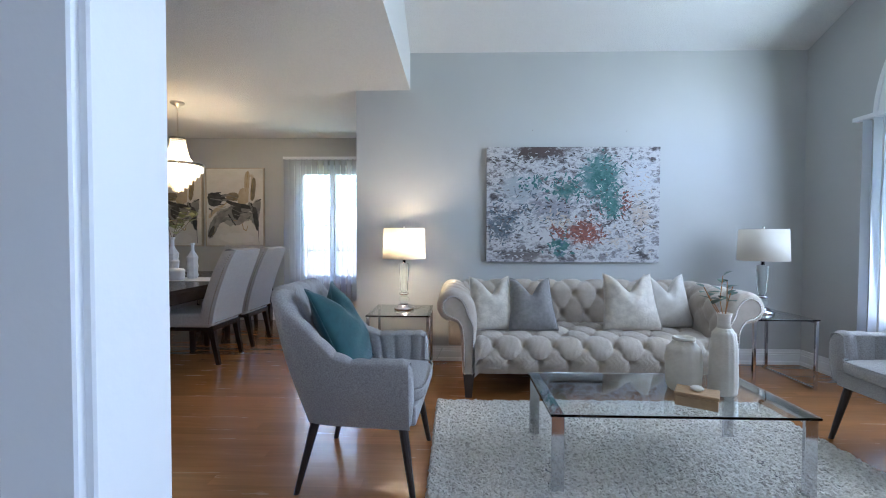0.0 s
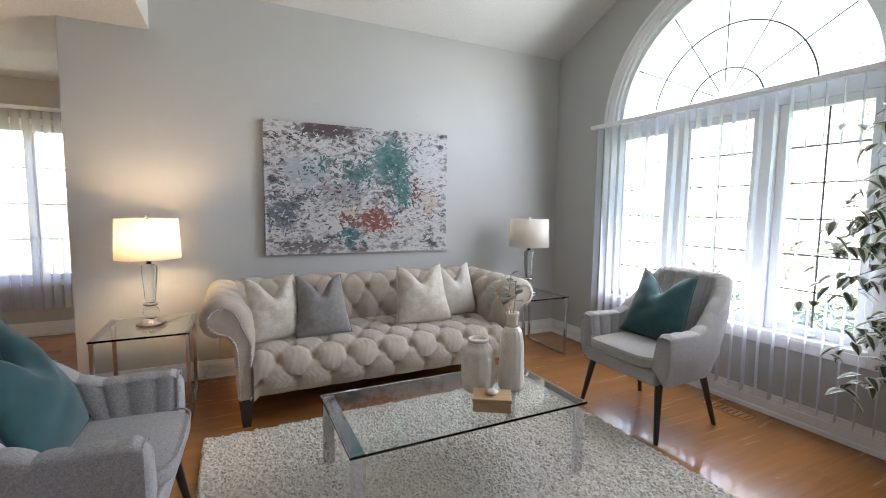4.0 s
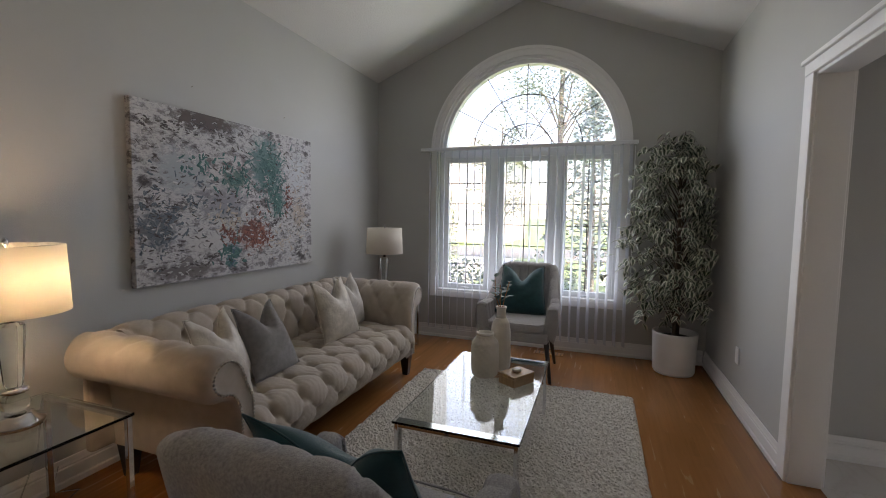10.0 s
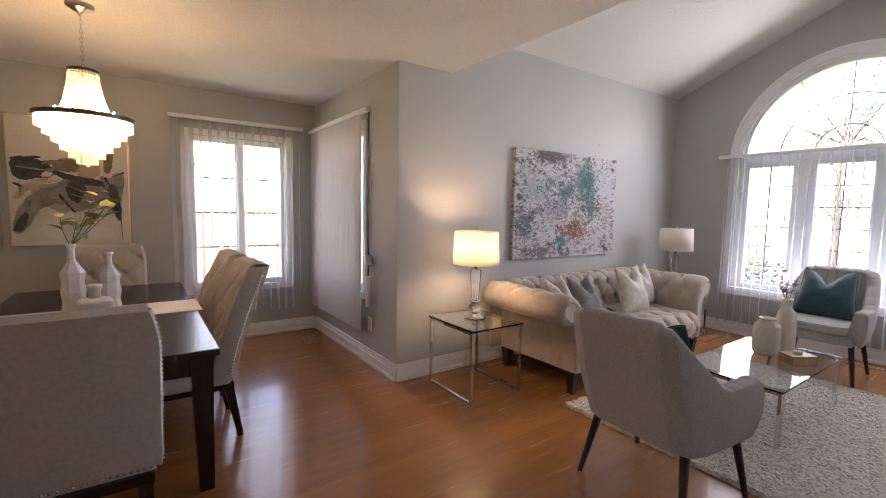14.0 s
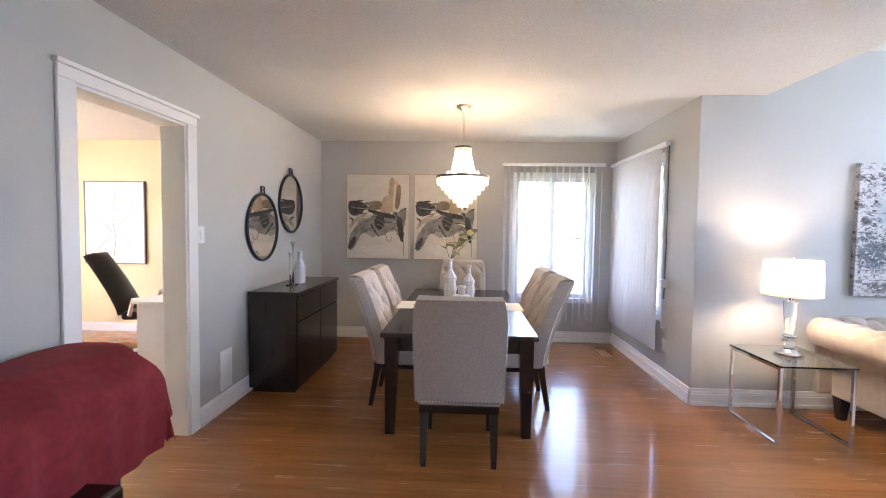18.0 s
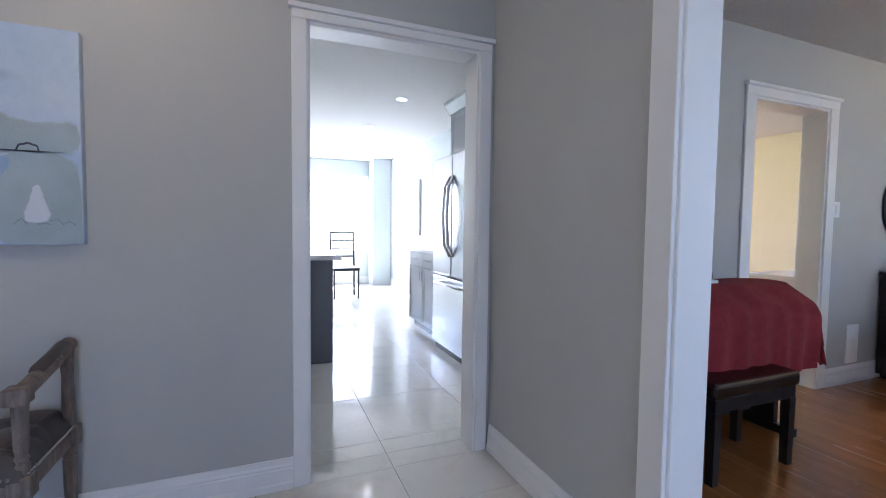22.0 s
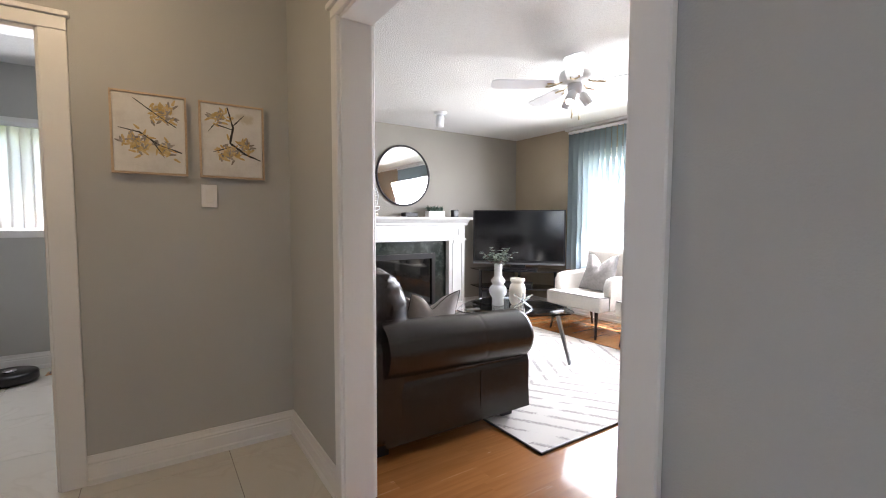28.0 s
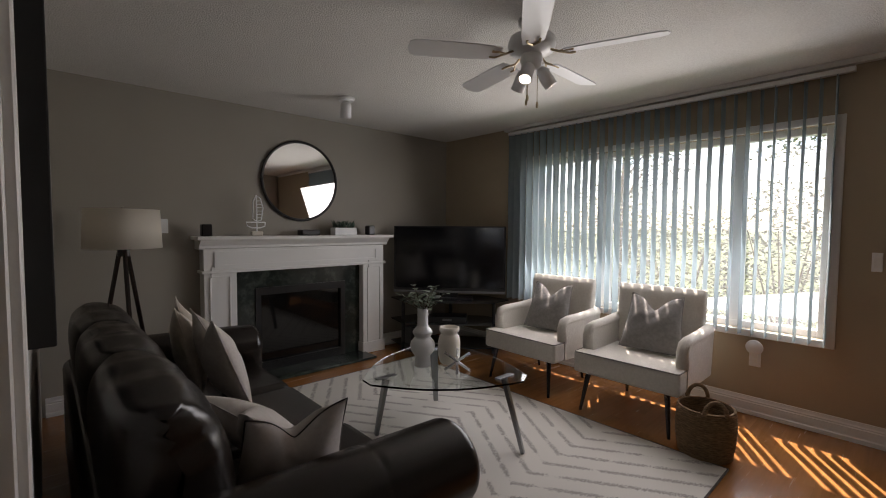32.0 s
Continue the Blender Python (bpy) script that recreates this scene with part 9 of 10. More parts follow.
def roll_arm(q):
    """A fat roll that rises a little towards the back, over a flat side panel."""
    prof = [(-0.10, 0.08, 0), (-0.10, 0.26, 0), (-0.10, 0.40, 0)]
    for k in range(29):
        a = math.radians(215 - 280 * k / 28)
        prof.append((0.15 * math.cos(a), 0.15 * math.sin(a), 1))
    prof += [(0.072, 0.385, 0), (0.078, 0.36, 0), (0.078, 0.20, 0), (0.086, 0.08, 0)]

    def fn(u, v):
        px, pz, roll = prof[min(len(prof) - 1, int(round(v * (len(prof) - 1))))]
        y = -0.545 + u * 0.985
        mid = 0.525 + 0.035 * u
        s = 1.0
        if roll:
            e = max(0.0, 1 - u / 0.055)
            s = 1 - 0.24 * e ** 2.5 - 0.022 * math.exp(-((u - 0.38) / 0.007) ** 2) - 0.010 * math.exp(-((u - 0.395) / 0.004) ** 2)
            s += 0.006 * math.sin(u * 17 + 3 * px) * u
            pz = mid + pz * s
        elif u < 0.12 and px > 0:
            y -= 0.02 * max(0.0, 0.2 - pz)
        return Vector((q * (SW - 0.02) + q * px * s, y, pz))
    part("arm", surface(fn, 110, len(prof) - 1), M_LEATHER, ls, "fat rolled leather arm", True)
    cap = bmesh.new()
    cap.faces.new([cap.verts.new(fn(0, k / (len(prof) - 1))) for k in range(len(prof))])
    part("arm_front", cap, M_LEATHER, ls)
    part("arm_seam", tube([(q * (SW - 0.02) + q * 0.081, -0.545 + 0.38 * 0.985, z) for z in (0.085, 0.2, 0.37)], 0.003, 6), M_LEATHER, ls)


roll_arm(-1)
roll_arm(1)
part("base", box(-SW + 0.08, -0.44, 0.08, SW - 0.08, 0.42, 0.30, bevel=0.02), M_LEATHER, ls)
part("back_panel", box(-SW - 0.06, 0.30, 0.08, SW + 0.06, 0.50, 0.62, bevel=0.05, seg=3), M_LEATHER, ls)


def pad(cx, w, lean=0.0):
    def fn(u, v):
        x = 2 * u - 1
        s = v * 2 * math.pi
        yy, zz = math.cos(s), math.sin(s)
        e = (1 - abs(x) ** 4) ** 0.35
        top = 0.315 * (abs(zz) ** 0.75) * (1 if zz > 0 else -1)
        pleat = 0.012 * math.sin(38 * zz + 4 * yy) * max(0.0, abs(x) - 0.78) / 0.22
        wr = 0.005 * math.sin(9 * x + 5 * zz) * (zz > 0)
        return Vector((cx + x * w / 2 + pleat * 0.4, 0.265 + (0.155 * e) * (abs(yy) ** 0.7) * (1 if yy > 0 else -1) + 0.10 * (zz + 1) / 2 + pleat, 0.64 + top * (0.86 + 0.14 * e) + wr))
    return surface(lambda u, v: fn(v, u), 48, 40, True)


for k in range(3):
    part("back_cushion", pad(-0.63 + 0.63 * k, 0.66), M_LEATHER, ls, "bulging leather back pad", True)
    part("seat_cushion", box(-0.93 + 0.625 * k, -0.50, 0.30, -0.93 + 0.625 * k + 0.615, 0.18, 0.45, bevel=0.05, seg=4), M_LEATHER, ls, smooth=False)
for x in (-0.98, 0.98):
    for y in (-0.44, 0.42):
        part("foot", box(x - 0.04, y - 0.04, 0, x + 0.04, y + 0.04, 0.08), M_BLACK, ls)
M_PALE = mottled("pale_grey_cloth", (0.50, 0.46, 0.42), (0.58, 0.54, 0.50), 50.0, 0.9, 0.3, 500, sheen=0.2)
for x, y, z, lean, rz, mat, lab, sd, w in ((-5.11, -6.20, 0.452, -20, 270, M_PALE, "pale grey cushion leaning on the leather sofa", 41, 0.50), (-5.02, -6.55, 0.452, -14, 258, M_CREAM, "cream cushion with piped edge on the leather sofa", 42, 0.50),
        (-5.10, -5.52, 0.452, -46, 285, M_PALE, "pale cushion slumped against the leather back pads", 43, 0.42), (-4.97, -5.26, 0.452, -26, -8, M_TAUPE, "taupe cushion with dark piping slumped against the leather arm", 44, 0.38)):
    cushion("throw_cushion", lab, w, w, 0.16, pose(x, y, z, lean, 0, rz), mat, 0.10, sd, "cushion", "cushions on the leather sofa", M_DARK if sd == 44 else None)
bp = thing("dark_wall_panel", "tall black framed panel on the wall behind the sofa", "wall art", pose(-4.3305, -5.75, 1.12))
part("panel", box(-0.055, -0.75, 0, -0.001, 0.75, 1.0, bevel=0.004), M_BLACK, bp)

# chevron rug
def chevron_material():
    m, nt, p = shader("chevron_rug", (0.6, 0.57, 0.52), 0.95)
    N = nt.nodes
    L = nt.links

    def math_node(op, a, b=None):
        n = N.new("ShaderNodeMath")
        n.operation = op
        for i, v in enumerate((a, b)):
            if v is None:
                continue
            if isinstance(v, (int, float)):
                n.inputs[i].default_value = v
            else:
                L.new(v, n.inputs[i])
        return n.outputs[0]
    tc = N.new("ShaderNodeTexCoord")
    sx = N.new("ShaderNodeSeparateXYZ")
    L.new(tc.outputs["Object"], sx.inputs[0])
    zig = math_node("PINGPONG", math_node("ADD", sx.outputs["Y"], 5.22), 0.76)
    along = math_node("ADD", sx.outputs["X"], math_node("MULTIPLY", zig, 0.64))
    stripe = math_node("SINE", math_node("MULTIPLY", along, 2 * math.pi / 0.148))
    n1 = N.new("ShaderNodeTexNoise")
    mp = N.new("ShaderNodeMapping")
    mp.inputs["Scale"].default_value = (22, 52, 1)
    L.new(tc.outputs["Object"], mp.inputs[0])
    L.new(mp.outputs[0], n1.inputs["Vector"])
    n1.inputs["Scale"].default_value, n1.inputs["Detail"].default_value = 2.2, 4.0
    row = math_node("FLOOR", math_node("ADD", math_node("DIVIDE", along, 0.148), 0.25))
    cell = N.new("ShaderNodeCombineXYZ")
    L.new(math_node("MULTIPLY", row, 7.31), cell.inputs[0])
    L.new(math_node("MULTIPLY", sx.outputs["Y"], 7.0), cell.inputs[1])
    n3 = N.new("ShaderNodeTexNoise")
    n3.inputs["Scale"].default_value, n3.inputs["Detail"].default_value = 1.0, 1.0
    L.new(cell.outputs[0], n3.inputs["Vector"])
    fine = math_node("MULTIPLY", math_node("SUBTRACT", n1.outputs[0], 0.5), 2.0)
    gaps = math_node("MULTIPLY", math_node("SUBTRACT", n3.outputs[0], 0.45), 4.5)
    edge = math_node("ADD", stripe, math_node("ADD", fine, math_node("MINIMUM", gaps, 0.12)))
    rg_ = N.new("ShaderNodeMapRange")
    rg_.inputs["From Min"].default_value, rg_.inputs["From Max"].default_value = 0.72, 1.12
    L.new(edge, rg_.inputs["Value"])
    mix = N.new("ShaderNodeMix")
    mix.data_type = "RGBA"
    L.new(rg_.outputs[0], mix.inputs["Factor"])
    mix.inputs["A"].default_value = (0.64, 0.615, 0.57, 1)
    mix.inputs["B"].default_value = (0.34, 0.32, 0.30, 1)
    L.new(mix.outputs["Result"], p.inputs["Base Color"])
    n2 = N.new("ShaderNodeTexNoise")
    n2.inputs["Scale"].default_value = 260
    L.new(tc.outputs["Object"], n2.inputs["Vector"])
    b = N.new("ShaderNodeBump")
    b.inputs["Strength"].default_value, b.inputs["Distance"].default_value = 0.5, 0.004
    L.new(n2.outputs[0], b.inputs["Height"])
    L.new(b.outputs[0], p.inputs["Normal"])
    return m


fr2 = thing("chevron_rug", "flat-woven cream rug with broken grey chevron stripes", "rug", pose(0, 0, 0))
part("woven_field", box(-7.20, -7.32, 0.001, -5.22, -4.49, 0.011), chevron_material(), fr2)
for a in ((-7.207, -7.327, -7.20, -4.483), (-5.22, -7.327, -5.213, -4.483), (-7.20, -4.49, -5.22, -4.483), (-7.20, -7.327, -5.22, -7.32)):
    part("binding", box(a[0], a[1], 0.001, a[2], a[3], 0.0125), M_DARK, fr2, "dark bound edge")

# glass coffee table with three legs
gt2 = thing("glass_coffee_table", "rounded triangular glass coffee table on angled metal legs", "table", pose(-6.27, -5.90, 0))
tri = []
cor = [(0.53, -0.12), (-0.30, 0.52), (-0.40, -0.55)]
for i in range(3):
    (ax, ay), (bx_, by_) = cor[i], cor[(i + 1) % 3]
    nxv, nyv = (by_ - ay), -(bx_ - ax)
    ln = math.hypot(nxv, nyv)
    for k in range(10):
        f = 0.06 + 0.88 * k / 9
        bulge = 0.13 * math.sin(math.pi * f)
        tri.append((ax + (bx_ - ax) * f + nxv / ln * bulge, ay + (by_ - ay) * f + nyv / ln * bulge))
part("glass_top", prism(tri, "z", 0.428, 0.012), M_GLASS, gt2, "clear rounded glass top")
M_GUN = shader("grey_metal", (0.28, 0.29, 0.30), 0.3, 1.0)[0]
for (x, y), (fx, fy) in zip(((0.36, -0.10), (-0.20, 0.38), (-0.28, -0.38)), ((0.33, -0.25), (-0.20, 0.53), (-0.34, -0.42))):
    bm = bmesh.new()
    d = Vector((fx - x, fy - y, -0.40))
    s = Vector((-y, x, 0)).normalized()
    c = s.cross(d).normalized()
    t0, t1 = Vector((x, y, 0.424)), Vector((fx, fy, 0.013))
    a = [bm.verts.new(t0 + s * i * 0.03 + c * j * 0.012) for i, j in ((-1, -1), (1, -1), (1, 1), (-1, 1))]
    b = [bm.verts.new(t1 + s * i * 0.018 + c * j * 0.01) for i, j in ((-1, -1), (1, -1), (1, 1), (-1, 1))]
    for k in range(4):
        bm.faces.new((a[k], a[(k + 1) % 4], b[(k + 1) % 4], b[k]))
    bm.faces.new(a)
    bm.faces.new(b[::-1])
    part("leg", bm, M_GUN, gt2, "tapered grey metal leg")
    part("clamp", box(x - 0.07, y - 0.02, 0.4405, x + 0.07, y + 0.02, 0.448, bevel=0.002), M_GUN, gt2)
TZ = 0.4408
va = thing("gourd_vase", "white gourd-shaped vase holding green leaves on glass table", "vase", pose(-6.23, -6.03, TZ))
part("body", lathe([(0.048, 0), (0.056, 0.004), (0.054, 0.03), (0.052, 0.072), (0.064, 0.085), (0.079, 0.11), (0.084, 0.14), (0.078, 0.165), (0.060, 0.187), (0.052, 0.193), (0.056, 0.206), (0.067, 0.226), (0.067, 0.234), (0.050, 0.255), (0.038, 0.268), (0.036, 0.28), (0.035, 0.335), (0.039, 0.345), (0.035, 0.355), (0.036, 0.385), (0.033, 0.39), (0.028, 0.388), (0.026, 0.33)], 40), M_VINYL, va, smooth=True)
vb = thing("ceramic_jar", "short white ceramic jar on glass table", "jar", pose(-6.40, -5.95, TZ))
part("body", lathe([(0.05, 0), (0.065, 0.015), (0.075, 0.06), (0.076, 0.15), (0.068, 0.19), (0.055, 0.20), (0.055, 0.215), (0.068, 0.225), (0.068, 0.25), (0.055, 0.252), (0.05, 0.20)], 36), M_CERAMIC, vb, smooth=True)
lv = thing("leaf_bunch", "dusty green leaves spreading from a white vase", "plant", pose(-6.23, -6.03, TZ + 0.36))
M_EUCA = mottled("pale_eucalyptus_leaf", (0.15, 0.20, 0.15), (0.27, 0.32, 0.26), 18.0, 0.6)
erng = random.Random(12)
sprig(lv, [(math.cos(k * 2.4) * (0.05 + 0.018 * (k % 7)), math.sin(k * 2.4) * (0.05 + 0.018 * (k % 7)), 0.06 + 0.018 * ((k * 3) % 7)) for k in range(16)], erng, 0.062, M_EUCA, M_BARK)
jk = thing("silver_jack", "polished silver jack ornament on glass table", "ornament", pose(-6.33, -5.80, TZ + 0.062))
for d in ((1, 1, 1), (1, -1, 1), (-1, 1, 1), (-1, -1, 1)):
    v = Vector(d).normalized() * 0.10
    part("arm", tube([-v, v], 0.009, 10), M_CHROME, jk, smooth=True)

# two chairs at the window
M_PIPE = mottled("grey_piping", (0.16, 0.15, 0.14), (0.22, 0.21, 0.20), 60.0, 0.9)
M_SEATC = mottled("light_oat_cloth", (0.56, 0.53, 0.48), (0.63, 0.60, 0.55), 60.0, 0.9, 0.3, 500, sheen=0.2)


def window_chair(m):
    """Upholstered chair on splayed legs; it faces local +x."""
    c = thing("upholstered_chair", "pale upholstered chair with low arms and dark splayed legs", "chair", m, "chairs at the family room window")
    part("seat", box(-0.30, -0.305, 0.29, 0.20, 0.305, 0.43, bevel=0.012, seg=2), M_SEATC, c)
    part("seat_front", box(0.195, -0.375, 0.285, 0.345, 0.375, 0.442, bevel=0.022, seg=3), M_SEATC, c, "boxed seat front as wide as the arms")
    part("seat_piping", tube([(0.19, -0.372, 0.438), (0.33, -0.368, 0.438), (0.341, -0.355, 0.438), (0.341, 0.355, 0.438), (0.33, 0.368, 0.438), (0.19, 0.372, 0.438)], 0.0045, 6), M_PIPE, c, "dark piped seat edge")

    def back(u, v):
        s = 2 * math.pi * u
        yy, tt = math.cos(s), math.sin(s)
        e = (abs(yy) ** 6 + abs(tt) ** 6) ** (-1 / 6)
        z = 0.30 + v * 0.61
        cap = 1 - max(0, (v - 0.90) / 0.10) ** 2 * 0.5
        return Vector((-0.27 - 0.07 * v + tt * e * 0.055 * cap, yy * e * (0.315 + 0.012 * v) * (1 - 0.02 * (1 - cap)), z))
    bm = surface(back, 48, 14, True)
    bm.verts.ensure_lookup_table()
    top_ring = [bm.verts[i * 15 + 14] for i in range(48)]
    bm.faces.new(top_ring)
    part("backrest", bm, M_SEATC, c, "tall plain backrest", True)
    for q in (-1, 1):
        part("arm", prism([(-0.32, 0.29), (0.19, 0.29), (0.19, 0.585), (-0.05, 0.60), (-0.36, 0.62)], "y", q * 0.338 - 0.036, 0.072), M_SEATC, c, "low padded arm")
        part("arm_cap", tube([(0.185, q * 0.338, 0.43), (0.188, q * 0.338, 0.55), (0.165, q * 0.338, 0.592), (0.10, q * 0.338, 0.603), (-0.10, q * 0.338, 0.606), (-0.36, q * 0.338, 0.622)], 0.040, 12), M_SEATC, c, smooth=True)
    for x, y, dx, dy in ((0.28, 0.28, 0.05, 0.035), (0.28, -0.28, 0.05, -0.035), (-0.24, 0.22, -0.07, 0.02), (-0.24, -0.22, -0.07, -0.02)):
        part("leg", leg(x, y, 0.28, dx, dy, 0.04, 0.022, False), M_WENGE, c)
    return c


wc1 = window_chair(pose(-7.67, -5.18, 0, 0, 0, 1))
copy_thing(wc1, pose(-7.68, -6.09, 0, 0, 0, -1))
for y in (-5.18, -6.11):
    cushion("throw_cushion", "grey cushion on a pale chair by the window", 0.46, 0.44, 0.16, pose(-7.73, y + 0.02, 0.435, -20, 0, 92), M_GREYCUSH, 0.10, int(-y * 10), "cushion", "cushions on the window chairs")
# basket
bk = thing("wicker_basket", "round woven seagrass basket with two loop handles", "basket", pose(-7.33, -4.645, 0))
M_WICKER = mottled("seagrass", (0.13, 0.078, 0.04), (0.34, 0.22, 0.12), 30.0, 0.85, 0.7, 70, stretch=(1, 1, 6))
for k in range(24):
    z = 0.008 + 0.0122 * k
    r = 0.138 + 0.018 * math.sin(k / 23 * 2.6)
    part("coil", tube([((r + 0.004 * ((j + k) % 2)) * math.cos(2 * math.pi * j / 40), (r + 0.004 * ((j + k) % 2)) * math.sin(2 * math.pi * j / 40), z) for j in range(41)], 0.0078, 6), M_WICKER, bk, smooth=True)
part("bottom", lathe([(0.13, 0.004), (0.13, 0.012)], 24), M_WICKER, bk)
for a in (0.6, 0.6 + math.pi):
    c, s = math.cos(a), math.sin(a)
    pts = []
    for j in range(13):
        f = math.pi * j / 12
        w = 0.06 * math.cos(f)
        pts.append((0.155 * c - s * w, 0.155 * s + c * w, 0.285 + 0.085 * math.sin(f)))
    part("handle", tube(pts, 0.012, 7), M_WICKER, bk, smooth=True)

# blind, fan, ceiling spot
vertical_blind("vertical_blind", "blue-grey vertical blind with slats half turned over a wide window", "x", -8.155, -6.84, -4.16, 2.365, 0.60, 0.080, 79, M_BLUESLAT, rail_a=(-6.876, -4.12), width=0.086, drift=11, bow=0.011)
tagged(part("curtain_track", box(-8.20, -6.95, 2.415, -8.15, -2.6, 2.4495, bevel=0.004), M_TRIM), "white cornice strip along the ceiling over the window", "track")
fan = thing("ceiling_fan", "white five-blade ceiling fan with three small spotlights", "fan", pose(-6.28, -5.215, 0))
part("canopy", lathe([(0.07, 2.449), (0.07, 2.425), (0.03, 2.40), (0.014, 2.395)], 24), M_VINYL, fan, smooth=True)
part("rod", tube([(0, 0, 2.41), (0, 0, 2.36)], 0.014, 10), M_VINYL, fan)
part("motor", lathe([(0.05, 2.375), (0.115, 2.355), (0.125, 2.32), (0.115, 2.29), (0.07, 2.275), (0.04, 2.27)], 36), M_VINYL, fan, smooth=True)
part("light_hub", lathe([(0.055, 2.27), (0.06, 2.24), (0.045, 2.20), (0.02, 2.19)], 24), M_VINYL, fan, smooth=True)
M_BRASS = shader("antique_brass", (0.42, 0.34, 0.22), 0.35, 1.0)[0]
for k in range(5):
    a = radians(39 + 72 * k)
    m = Matrix.Rotation(a, 4, "Z")
    bl = part("blade", prism([(0.17, -0.052), (0.28, -0.062), (0.60, -0.066), (0.635, -0.050), (0.645, 0.0), (0.635, 0.050), (0.60, 0.066), (0.28, 0.062), (0.17, 0.052)], "z", -0.003, 0.006), M_VINYL, fan, "white fan blade")
    bl.matrix_local = Matrix.Translation((0, 0, 2.268)) @ m @ Matrix.Rotation(radians(12), 4, "X")
    ir = part("blade_iron", tube([(0.10, 0, 2.285), (0.14, 0, 2.268), (0.19, 0.03, 2.262), (0.22, 0.03, 2.262)], 0.006, 6), M_BRASS, fan)
    tube_b = part("blade_iron", tube([(0.14, 0, 2.268), (0.19, -0.03, 2.258), (0.22, -0.03, 2.258)], 0.006, 6), M_BRASS, fan)
    for o in (ir, tube_b):
        o.matrix_local = m
M_SPOTLIT = shader("lit_spot", (1, 1, 1), 0.5)
M_SPOTLIT[2].inputs["Emission Color"].default_value = (1, 0.93, 0.8, 1)
M_SPOTLIT[2].inputs["Emission Strength"].default_value = 3.2
for k in range(3):
    a = radians(20 + 120 * k)
    d = Vector((math.cos(a) * 0.55, math.sin(a) * 0.55, -0.8)).normalized()
    b0 = Vector((0.045 * math.cos(a), 0.045 * math.sin(a), 2.205))
    q = d.to_track_quat("Z", "Y").to_matrix().to_4x4()
    cup = part("spot_cup", lathe([(0.02, 0), (0.034, 0.02), (0.036, 0.11), (0.03, 0.112), (0.028, 0.09)], 20), M_VINYL, fan, "white spotlight cup", True)
    cup.matrix_local = Matrix.Translation(b0) @ q
    part("lens", lathe([(0.029, 0.104), (0.029, 0.107)], 20), M_SPOTLIT[0], cup, "glowing lens")
for x, y, L in ((0.03, 0.0, 0.16), (-0.02, 0.025, 0.19), (0.0, -0.03, 0.17)):
    ch_ = part("pull_chain", tube([(x, y, 2.20), (x, y, 2.20 - L)], 0.002, 5), M_BRASS, fan)
    part("pull_bob", lathe([(0.004, 0.02), (0.007, 0.008), (0.006, -0.008), (0.002, -0.012)], 8, at=(x, y, 2.20 - L)), M_BRASS, ch_)
spx = thing("ceiling_spot", "small white swivel spotlight on the ceiling near the fireplace", "ceiling light", pose(-6.29, -7.12, 2.449))
part("base", lathe([(0.062, -0.026), (0.07, -0.012), (0.07, 0)], 20), M_VINYL, spx)
bm = lathe([(0.026, 0), (0.044, 0.026), (0.047, 0.13), (0.036, 0.13)], 18)
part("cup", bm, M_VINYL, spx, smooth=True).matrix_local = pose(0, 0, -0.03, 160, 10, 0)
wall_plate(pose(-5.09, FY + 0.001, 1.363, 0, 0, 180), "white light switch by the fireplace")
wall_plate(pose(FX + 0.001, -4.59, 0.42, 0, 0, 90), "white outlet under the window with a plug-in freshener", kind="outlet")
af = thing("air_freshener", "round white plug-in air freshener on a wall outlet", "air freshener", pose(FX + 0.010, -4.59, 0.47, 0, 0, 90))
part("body", box(-0.02, -0.03, -0.02, 0.02, 0, 0.03, bevel=0.006), M_VINYL, af)
part("disc", lathe([(0.05, 0), (0.055, 0.006), (0.05, 0.012)], 24), M_VINYL, af, smooth=True).matrix_local = pose(0, -0.02, 0.04, 90, 0, 0)
wall_plate(pose(FX + 0.001, -3.98, 1.17, 0, 0, 90), "beige wall plate beside the family room window", 0.05, 0.12)

# ---- outside: lawn edge, trees, shrubs, neighbouring house, fence ----
M_FOLIAGE = mottled("deciduous_leaf", (0.08, 0.11, 0.06), (0.12, 0.15, 0.09), 3.0, 0.6)
M_SPRUCE = mottled("blue_spruce_needle", (0.10, 0.14, 0.13), (0.16, 0.20, 0.20), 3.0, 0.6)
M_LIME = mottled("lime_shrub_leaf", (0.10, 0.13, 0.055), (0.15, 0.18, 0.085), 5.0, 0.6)
M_BRICKWALL = mottled("pale_brick", (0.46, 0.40, 0.36), (0.54, 0.48, 0.44), 6.0, 0.9, 0.5, 60)
M_ROOF = mottled("grey_shingle", (0.20, 0.19, 0.18), (0.28, 0.27, 0.26), 10.0, 0.9, 0.6, 40)
# Dark panes lightened: the glare outdoors is put into their colour.
M_WINDARK = shader("paled_window", (0.22, 0.23, 0.24), 0.15)[0]
M_FENCE = mottled("weathered_fence", (0.16, 0.12, 0.09), (0.26, 0.20, 0.15), 6.0, 0.85, 0.5, 60, stretch=(6, 6, 1))
M_CONCRETE = mottled("pale_concrete", (0.34, 0.33, 0.31), (0.42, 0.41, 0.39), 3.0, 0.9, 0.4, 80)
GZ = -0.40
orng = random.Random(77)


